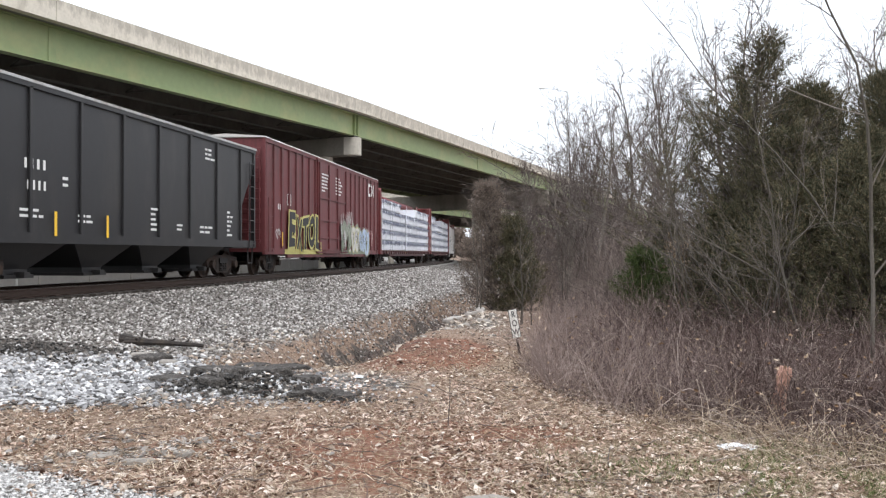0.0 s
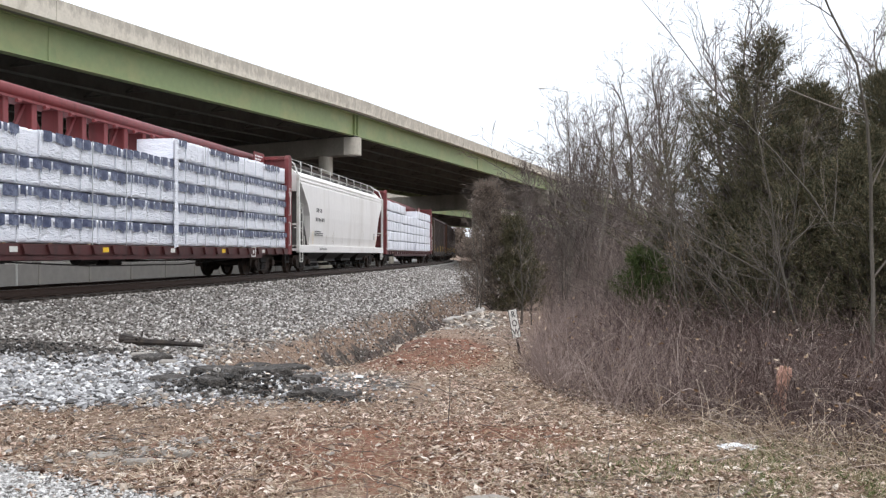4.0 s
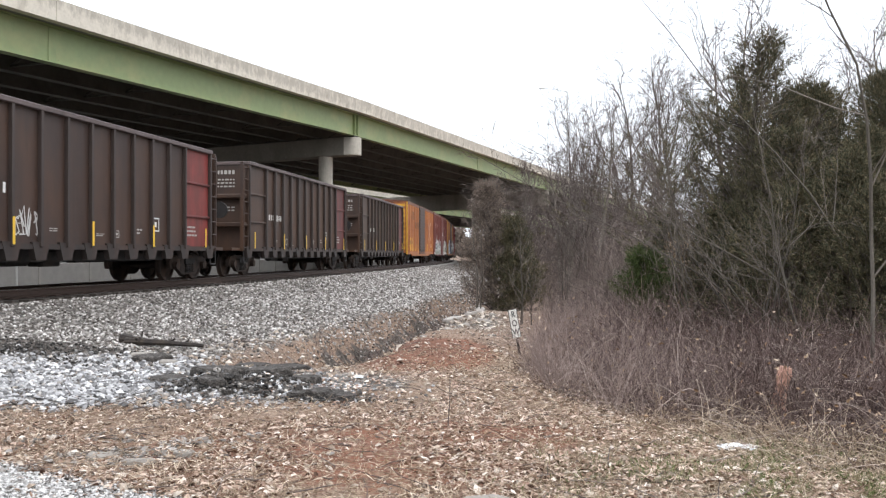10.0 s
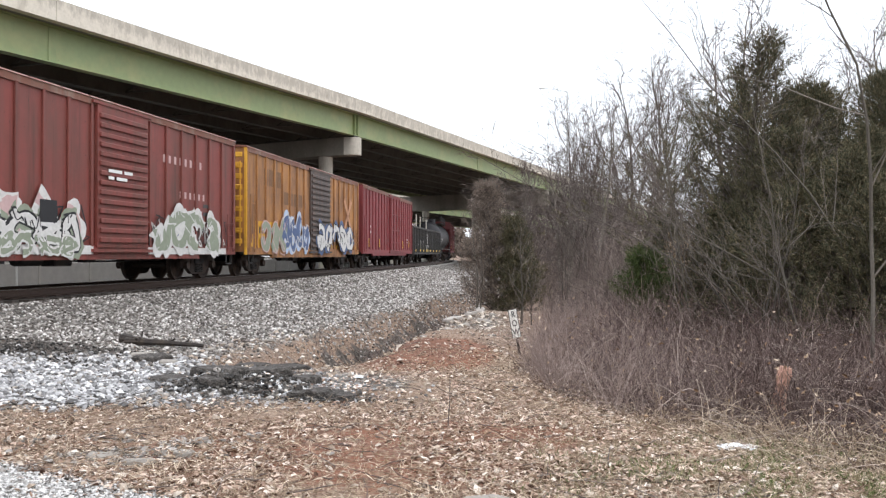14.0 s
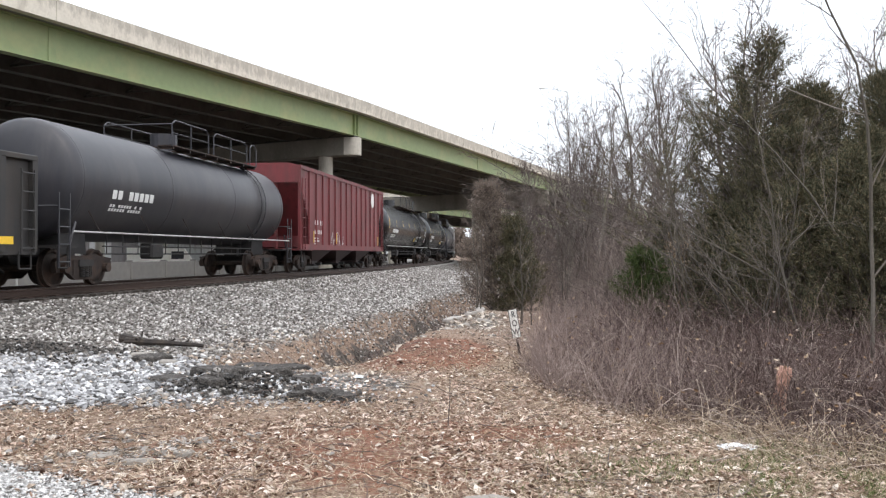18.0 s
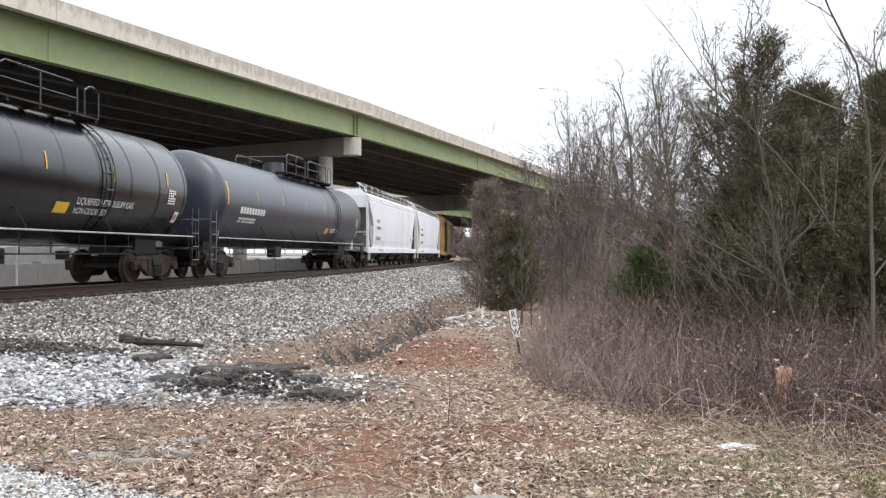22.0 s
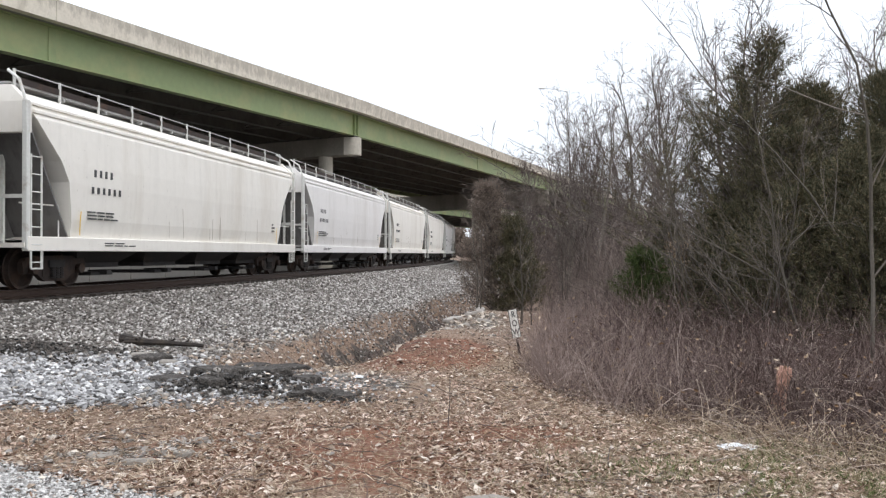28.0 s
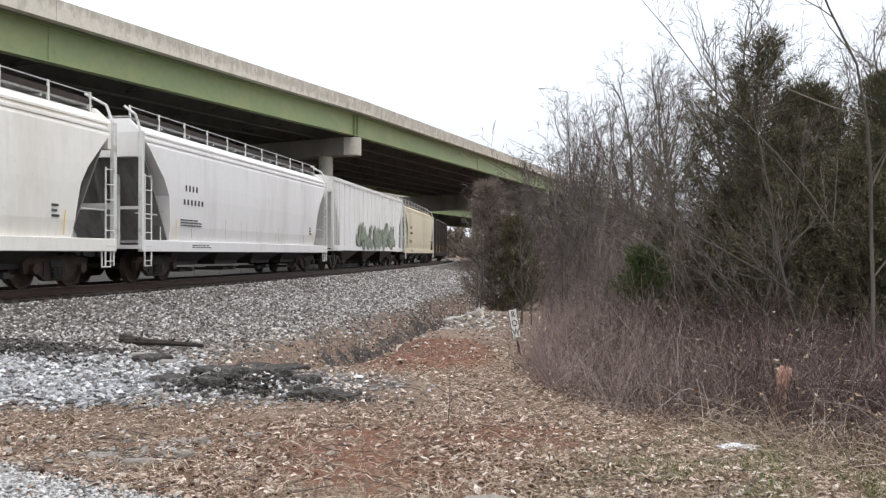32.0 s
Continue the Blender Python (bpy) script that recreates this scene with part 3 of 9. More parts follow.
def wheel_bm():
    bm = bmesh.new()
    prof = ((0.10, -0.09), (0.16, -0.05), (0.36, -0.02), (0.40, -0.065), (0.452, -0.065), (0.458, 0.04), (0.485, 0.052), (0.475, 0.075), (0.40, 0.075), (0.36, 0.03), (0.16, 0.06), (0.10, 0.1))
    rings = [[(r * cos(2 * pi * i / 28), y, r * sin(2 * pi * i / 28)) for i in range(28)] for r, y in prof]
    return loft(bm, rings)


def sideframe_bm():
    bm = bmesh.new()
    out = [(-1.2, 0.60), (-1.08, 0.70), (-0.62, 0.76), (0.62, 0.76), (1.08, 0.70), (1.2, 0.60), (1.16, 0.36), (1.02, 0.36), (0.98, 0.50), (0.80, 0.50), (0.76, 0.36), (0.66, 0.33),
           (0.46, 0.20), (0.34, 0.17), (-0.34, 0.17), (-0.46, 0.20), (-0.66, 0.33), (-0.76, 0.36), (-0.80, 0.50), (-0.98, 0.50), (-1.02, 0.36), (-1.16, 0.36)]
    prism(bm, out, -1.06, -0.93)
    box(bm, -0.5, -0.28, -1.075, -1.06, 0.28, 0.64)
    box(bm, 0.28, 0.5, -1.075, -1.06, 0.28, 0.64)
    box(bm, -1.15, 1.15, -1.09, -1.06, 0.64, 0.70)
    return bm


def spring_bm():
    bm = bmesh.new()
    for k in (-0.16, 0.0, 0.16):
        for j in range(5):
            tube(bm, (k, -1.09, 0.24 + j * 0.055), (k, -1.09, 0.27 + j * 0.055), 0.07, 8)
    box(bm, -0.3, 0.3, -1.12, -0.9, 0.50, 0.66)
    return bm


def truck(car, x, wheel_mat=STEELDARK):
    t = kept("truck", "bolster", lambda: boxes((-0.2, 0.2, -0.95, 0.95, 0.42, 0.72), (-0.35, 0.35, -0.35, 0.35, 0.66, 0.80), (-0.9, 0.9, -0.06, 0.06, 0.40, 0.46)), BLACKGEAR, car, Matrix.Translation((x, 0, 0)))
    for wx in (-0.89, 0.89):
        kept("axle", "axle", lambda: tube(bmesh.new(), (0, -1.0, 0.457), (0, 1.0, 0.457), 0.08, 10), STEELDARK, t, Matrix.Translation((wx, 0, 0)))
        for sd in (1, -1):
            kept("wheel", "wheel", wheel_bm, wheel_mat, t, pose(wx, -0.75 * sd, 0.457, 0, 0, 0 if sd == 1 else 180))
            kept("bearing_cap", "cap", lambda: tube(bmesh.new(), (0, -1.18, 0.457), (0, -1.0, 0.457), 0.12, 12), STEELDARK, t, pose(wx, 0, 0, 0, 0, 0 if sd == 1 else 180))
    for r in (0, 180):
        kept("sideframe", "sideframe", sideframe_bm, STEELDARK, t, pose(0, 0, 0, 0, 0, r))
        kept("spring_nest", "springs", spring_bm, BLACKGEAR, t, pose(0, 0, 0, 0, 0, r))
    return t


def coupler(car, x, sg):
    def make():
        bm = boxes((-0.75, 0.12, -0.13, 0.13, 0.72, 0.98), bevel=0.02)
        prism(bm, [(0.1, 0.70), (0.42, 0.74), (0.5, 0.86), (0.42, 1.0), (0.1, 1.02)], -0.19, 0.15)
        pipe(bm, [(0.1, -0.35, 0.72), (0.2, -0.4, 0.5), (0.45, -0.35, 0.38)], 0.03, 6)
        return bm
    kept("coupler", "coupler", make, BLACKGEAR, car, pose(x, 0, 0, 0, 0, 0 if sg > 0 else 180))


def ladder_bm(z0, z1, w=0.42, r=0.016, gap=0.4):
    bm = bmesh.new()
    for x in (-w / 2, w / 2):
        box(bm, x - 0.022, x + 0.022, -0.055, -0.03, z0, z1)
    z = z0 + 0.12
    while z < z1:
        tube(bm, (-w / 2, -0.055, z), (w / 2, -0.055, z), r, 5)
        z += gap
    return bm


def ladder(car, x, y, z0, z1, material, rz=0):
    return kept("ladder", ("lad", z0, z1, material.name), lambda: ladder_bm(z0, z1), material, car, pose(x, y, 0, 0, 0, rz))


def step(car, x, material=BLACKGEAR, y=-1.45, top=0.95):
    kept("sill_step", ("step", material.name, top), lambda: pipe(bmesh.new(), [(-0.2, 0, top), (-0.19, 0, 0.48), (0.19, 0, 0.48), (0.2, 0, top)], 0.022, 5), material, car, Matrix.Translation((x, y, 0)))


def lettering(car, x, z, w, h, material, y=-1.5, rows=1, chars=8, seed=1):
    """Illegible lines of lettering: a bar for each character."""
    rnd = random.Random(seed)
    bm = bmesh.new()
    rh = h / rows
    for r in range(rows):
        cw = w / chars
        if rows > 1:
            # lines of small print, a bar for each word
            x0, end = x, x + w * rnd.uniform(0.6, 1.0)
            while x0 < end - cw:
                x1 = min(end, x0 + cw * rnd.uniform(1.2, 3.4))
                box(bm, x0, x1, y - 0.004, y + 0.01, z + h - (r + 0.70) * rh, z + h - (r + 0.25) * rh)
                x0 = x1 + cw * 0.6
            continue
        for i in range(chars):
            x0 = x + i * cw
            part("letter", boxes((x0 + cw * 0.24, x0 + cw * 0.60, y - 0.004, y + 0.01, z + h - 0.85 * rh, z + h - 0.12 * rh)), material, car)
    if rows == 1:
        bm.free()
        return None
    return part("lettering", bm, material, car)


def sprayed_word(car, word, x0, x1, z0, z1, fill, line, y=-1.5):
    """A legible tag: fat leaning letters that jostle each other, with an outline."""
    rnd = random.Random(len(word))
    cw = (x1 - x0) / len(word)
    for i, ch in enumerate(word):
        lo = hi = None
        lean, dx, dz, kz = rnd.uniform(-0.04, 0.2), rnd.uniform(-0.06, 0.06), rnd.uniform(-0.02, 0.05), rnd.uniform(0.96, 1.06)
        for grow, material, dy in ((0.10, line, 0.0), (0.045, fill, -0.006)):
            cu = bpy.data.curves.new("tag", "FONT")
            cu.body, cu.size, cu.shear, cu.offset = ch, 1.0, lean, grow
            tmp = bpy.data.objects.new("tag", cu)
            scene.collection.objects.link(tmp)
            me = bpy.data.meshes.new_from_object(tmp.evaluated_get(bpy.context.evaluated_depsgraph_get()))
            bpy.data.objects.remove(tmp)
            co = np.empty(len(me.vertices) * 3)
            me.vertices.foreach_get("co", co)
            co = co.reshape(-1, 3)
            if lo is None:
                lo, hi = co.min(0), co.max(0)
            u, v = (co[:, 0] - lo[0]) / (hi[0] - lo[0]), (co[:, 1] - lo[1]) / (hi[1] - lo[1])
            px = x0 + (i - 0.06 + dx + 1.14 * u + 0.06 * np.sin(v * 4 + i)) * cw
            pz = z0 + (z1 - z0) * (dz + kz * (v + 0.05 * np.sin(u * 3 + 2 * i)))
            me.vertices.foreach_set("co", np.stack((px, np.full(len(co), y + dy - 0.0004 * i), pz), 1).ravel())
            me.materials.clear()
            me.materials.append(material)
            ob = new("graffiti", me)
            ob.parent = car
            tagged(ob, "sprayed black letter" if material is fill else "yellow outline of a sprayed letter")


def plain_words(car, text, x0, x1, z0, z1, material, y):
    """Legible painted words on a flat side."""
    cu = bpy.data.curves.new("words", "FONT")
    cu.body = text
    tmp = bpy.data.objects.new("words", cu)
    scene.collection.objects.link(tmp)
    me = bpy.data.meshes.new_from_object(tmp.evaluated_get(bpy.context.evaluated_depsgraph_get()))
    bpy.data.objects.remove(tmp)
    co = np.empty(len(me.vertices) * 3)
    me.vertices.foreach_get("co", co)
    co = co.reshape(-1, 3)
    lo, hi = co.min(0), co.max(0)
    u = (co - lo) / np.maximum(hi - lo, 1e-6)
    me.vertices.foreach_set("co", np.stack((x0 + u[:, 0] * (x1 - x0), np.full(len(co), y), z0 + u[:, 1] * (z1 - z0)), 1).ravel())
    me.materials.clear()
    me.materials.append(material)
    ob = new("graffiti", me)
    ob.parent = car


def ribbon(bm, pts, w, y):
    """A flat brush stroke in the plane of the side."""
    p = [Vector((x, 0, z)) for x, z in pts]
    left, right = [], []
    for i, c in enumerate(p):
        d = (p[min(i + 1, len(p) - 1)] - p[max(i - 1, 0)]).normalized()
        nrm = Vector((-d.z, 0, d.x)) * w / 2
        left.append(bm.verts.new((c.x + nrm.x, y, c.z + nrm.z)))
        right.append(bm.verts.new((c.x - nrm.x, y, c.z - nrm.z)))
    for i in range(len(p) - 1):
        bm.faces.new((left[i], left[i + 1], right[i + 1], right[i]))


def frame_box(x0, x1, z0, z1, y, t=0.035):
    """A thin painted outline round a stencil."""
    return boxes((x0, x1, y - 0.004, y, z0, z0 + t), (x0, x1, y - 0.004, y, z1 - t, z1), (x0, x0 + t, y - 0.004, y, z0, z1), (x1 - t, x1, y - 0.004, y, z0, z1), ((x0 + x1) / 2 - 0.05, (x0 + x1) / 2 + 0.05, y - 0.004, y, z0 + 0.12, z1 - 0.12))


def stroke(bm, pts, w, y, swell=0.25, rnd=random):
    """A brush stroke through smoothed points, swelling and thinning on its way."""
    fine = []
    for i in range(len(pts) - 1):
        p0, p1, p2, p3 = pts[max(i - 1, 0)], pts[i], pts[i + 1], pts[min(i + 2, len(pts) - 1)]
        for f in (0.0, 0.25, 0.5, 0.75):
            fine.append(tuple(0.5 * (2 * b + (c - a) * f + (2 * a - 5 * b + 4 * c - d) * f * f + (3 * b - a - 3 * c + d) * f ** 3) for a, b, c, d in zip(p0, p1, p2, p3)))
    fine.append(pts[-1])
    ph, last = rnd.uniform(0, 6), None
    for i, (x, z) in enumerate(fine):
        a, b = fine[max(i - 1, 0)], fine[min(i + 1, len(fine) - 1)]
        dx, dz = b[0] - a[0], b[1] - a[1]
        ln = math.hypot(dx, dz) + 1e-6
        ww = w / 2 * (1 + swell * sin(i * 0.9 + ph))
        row = bm.verts.new((x - dz / ln * ww, y - 0.00004 * i, z + dx / ln * ww)), bm.verts.new((x + dz / ln * ww, y - 0.00004 * i, z - dx / ln * ww))
        if last:
            bm.faces.new((last[0], last[1], row[1], row[0]))
        last = row


def graffiti(car, x0, x1, z0, z1, fill, line, y=-1.497, letters=5, seed=1, halo=None):
    """Sprayed lettering that cannot be read: crowded loops and hooks over an outline, with a cloud behind, loose lines and drips."""
    rnd = random.Random(seed)
    cw, hh = (x1 - x0) / letters, z1 - z0
    for i in range(letters):
        a, b, c, d = bmesh.new(), bmesh.new(), bmesh.new(), bmesh.new()
        cx, cz = x0 + (i + 0.5) * cw, (z0 + z1) / 2 + rnd.uniform(-0.06, 0.06) * hh
        rx, rz = cw * rnd.uniform(0.34, 0.5), hh * rnd.uniform(0.36, 0.46)
        a0, span = rnd.uniform(0, 6.28), rnd.uniform(3.4, 5.6)
        loop = [(cx + rx * cos(a0 + span * k / 6) * rnd.uniform(0.75, 1.15), cz + rz * sin(a0 + span * k / 6) * rnd.uniform(0.8, 1.12)) for k in range(7)]
        hook = [(cx + rnd.uniform(-0.6, 0.6) * cw, cz + rnd.uniform(-0.5, 0.5) * hh) for k in range(4)]
        fat = min(0.26 * cw, 0.20 * hh) + 0.03
        for n, pts in enumerate((loop, hook)):
            if halo:
                stroke(c, pts, fat * 1.6 + 0.14, y - 0.0006 * n, 0.35, rnd)
            stroke(b, pts, fat + 0.10, y - 0.003 - 0.0006 * n, 0.2, random.Random(seed + i))
            stroke(a, pts, fat, y - 0.006 - 0.0006 * n, 0.2, random.Random(seed + i))
        for k in range(3):
            px, pz = rnd.choice(loop)
            stroke(d, [(px, pz), (px + rnd.uniform(-0.25, 0.25) * cw, pz + rnd.uniform(-0.3, 0.3) * hh), (px + rnd.uniform(-0.4, 0.4) * cw, pz + rnd.uniform(-0.3, 0.3) * hh)], 0.035, y - 0.010, 0.3, rnd)
        px, pz = rnd.choice(loop)
        stroke(d, [(px, pz), (px + 0.01, pz - rnd.uniform(0.08, 0.3) * hh)], 0.022, y - 0.010, 0.1, rnd)
        tag = part("graffiti", a, fill, car, "sprayed graffiti lettering")
        part("outline", b, line, tag)
        part("spray_lines", d, line, tag)
        if halo:
            part("spray_cloud", c, halo, tag)
        else:
            c.free()


def scrawl(car, x0, x1, z0, z1, material, y=-1.497, n=5, seed=1, w=0.045):
    rnd = random.Random(seed)
    for i in range(n):
        bm = bmesh.new()
        cx = x0 + (i + 0.5) * (x1 - x0) / n
        pts = [(cx + rnd.uniform(-0.6, 0.6) * (x1 - x0) / n, rnd.uniform(z0, z1)) for k in range(7)]
        sm = []
        for p, q in zip(pts, pts[1:]):
            sm += [(p[0] + (q[0] - p[0]) * f, p[1] + (q[1] - p[1]) * f) for f in (0, 0.5)]
        ribbon(bm, sm, w, y)
        part("graffiti", bm, material, car)


def reflectors(car, xs, y=-1.56, z0=1.05, h=0.5, w=0.09):
    for x in xs:
        kept("reflector", ("refl", w, h), lambda: boxes((-w / 2, w / 2, -0.008, 0.0, 0, h)), YELLOW, car, Matrix.Translation((x, y, z0)))


def begin(name, a, b, label, trucks=True, inset=1.75, cat="freight car"):
    car = tagged(empty(name), label, cat, "cars of the freight train")
    half = (b - a) / 2 - inset
    TRAIN.append((car, (a + b) / 2, half))
    if trucks:
        truck(car, -half)
        truck(car, half)
        coupler(car, -(b - a) / 2, -1)
        coupler(car, (b - a) / 2, 1)
    return car, (b - a) / 2


def underframe(car, h, floor=1.0):
    part("center_sill", boxes((-h + 0.1, h - 0.1, -0.22, 0.22, floor - 0.32, floor), *[(x - 0.06, x + 0.06, -1.4, 1.4, floor - 0.16, floor) for x in np.linspace(-h + 3, h - 3, 6)]), BLACKGEAR, car)
    bm = boxes((-0.9, -0.2, -0.85, -0.45, 0.50, 0.86), (0.5, 0.9, -0.8, -0.5, 0.58, 0.84), bevel=0.03)
    tube(bm, (-2.0, -0.6, 0.68), (-1.2, -0.6, 0.68), 0.17, 12)
    pipe(bm, [(-h + 2.8, -0.35, 0.62), (-2.0, -0.5, 0.66), (1.6, -0.5, 0.60), (h - 2.8, -0.35, 0.62)], 0.025, 5)
    part("brake_gear", bm, BLACKGEAR, car)


# --- boxcars
def boxcar(a, b, label, body, roof, end, door=None, doormat=None, ribs=18, top=4.55, bottom=0.80, door_style="slats", open_door=False, chord=None):
    car, h = begin("boxcar", a, b, label, cat="boxcar")
    underframe(car, h, 1.05)
    d0, d1 = door or (-0.01, 0.01)
    part("side_sheet", boxes((-h, h, 1.40, 1.49, bottom + 0.1, top)), body, car)
    part("floor", boxes((-h + 0.08, h - 0.08, -1.42, 1.40, 0.98, 1.08)), body, car)
    for e in (-h, h - 0.08):
        part("end_sheet", boxes((e, e + 0.08, -1.42, 1.40, bottom + 0.1, top)), body, car)
    if open_door:
        for x0, x1, z0 in ((-h, d0, bottom + 0.1), (d1, h, bottom + 0.1), (d0, d1, top - 0.3)):
            part("side_sheet", boxes((x0, x1, -1.49, -1.42, z0, top)), body, car)
    else:
        part("side_sheet", boxes((-h, h, -1.49, -1.42, bottom + 0.1, top)), body, car)
    part("side_sill", boxes((-h, h, -1.53, -1.40, bottom, bottom + 0.24), (-h + 2.6, h - 2.6, -1.515, -1.42, bottom - 0.12, bottom)), body, car)
    part("top_chord", boxes((-h, h, -1.535, -1.42, top - 0.16, top)), chord or roof, car)
    bm = bmesh.new()
    loft(bm, [[(x, y, z) for y, z in ((-1.56, top), (-1.5, top + 0.05), (0, top + 0.16), (1.5, top + 0.05), (1.56, top), (0, top + 0.02))] for x in (-h - 0.06, h + 0.06)])
    rf = part("roof", bm, roof, car)
    for x in np.linspace(-h + 0.6, h - 0.6, 14):
        kept("roof_rib", ("rrib", round(top, 2), roof.name), lambda: loft(bmesh.new(), [[(x2, y, z) for y, z in ((-1.55, top + 0.03), (0, top + 0.15), (1.55, top + 0.03), (0, top + 0.2))] for x2 in (-0.04, 0.04)]), roof, rf, Matrix.Translation((x, 0, 0)))
    for x in np.linspace(-h + 0.06, h - 0.06, ribs):
        if d0 - 0.12 < x < d1 + 0.12:
            continue
        kept("rib", ("rib", top, bottom, body.name), lambda: boxes((-0.045, 0.045, -1.55, -1.485, bottom + 0.2, top - 0.14), bevel=0.012), body, car, Matrix.Translation((x, 0, 0)))
    for sg in (-1, 1):
        e = part("end", boxes(*[(sg * h - 0.02, sg * h + 0.075, -1.36, 1.36, z, z + 0.2) for z in np.arange(1.15, top - 0.3, 0.38)], bevel=0.03), end, car)
        for sy in (-1, 1):
            part("corner_post", boxes((sg * h - 0.06, sg * h + 0.05, sy * 1.485 - 0.045, sy * 1.485 + 0.045, bottom, top - 0.02)), end, car)
        ladder(car, sg * (h - 0.42), -1.53, bottom + 0.1, 2.9 if sg < 0 else 2.1, body)
        ladder(car, sg * (h + 0.06), -1.1, bottom + 0.3, top - 0.5, end, rz=90 * sg)
        step(car, sg * (h - 0.42), BLACKGEAR, -1.5, bottom)
    if door:
        dm = doormat or body
        o = 0.0 if not open_door else d1 - d0 - 0.6
        dd = part("door", boxes((d0 + o, d1 + o, -1.575, -1.50, bottom + 0.18, top - 0.12)), dm, car)
        if door_style == "slats":
            for z in np.arange(bottom + 0.3, top - 0.3, 0.235):
                kept("slat", ("slat", round(d1 - d0, 2), dm.name), lambda: boxes((-(d1 - d0) / 2 + 0.08, (d1 - d0) / 2 - 0.08, -1.63, -1.57, 0, 0.13), bevel=0.02), dm, dd, Matrix.Translation(((d0 + d1) / 2 + o, 0, z)))
        else:
            for x in np.linspace(d0 + o + 0.12, d1 + o - 0.12, 4):
                kept("door_bar", ("dbar", top, dm.name), lambda: boxes((-0.03, 0.03, -1.64, -1.575, bottom + 0.25, top - 0.2), bevel=0.01), dm, dd, Matrix.Translation((x, 0, 0)))
            for z in (1.5, 2.3, 3.3):
                kept("door_bar", ("dbh", round(d1 - d0, 2), dm.name), lambda: boxes((-(d1 - d0) / 2 + 0.05, (d1 - d0) / 2 - 0.05, -1.62, -1.575, 0, 0.07)), dm, dd, Matrix.Translation(((d0 + d1) / 2 + o, 0, z)))
        part("door_rail", boxes((d0 - 0.2, d1 + o + 0.2, -1.62, -1.5, bottom + 0.06, bottom + 0.14), (d0 - 0.2, d1 + o + 0.2, -1.60, -1.5, top - 0.12, top - 0.05)), dm, car)
    return car, h


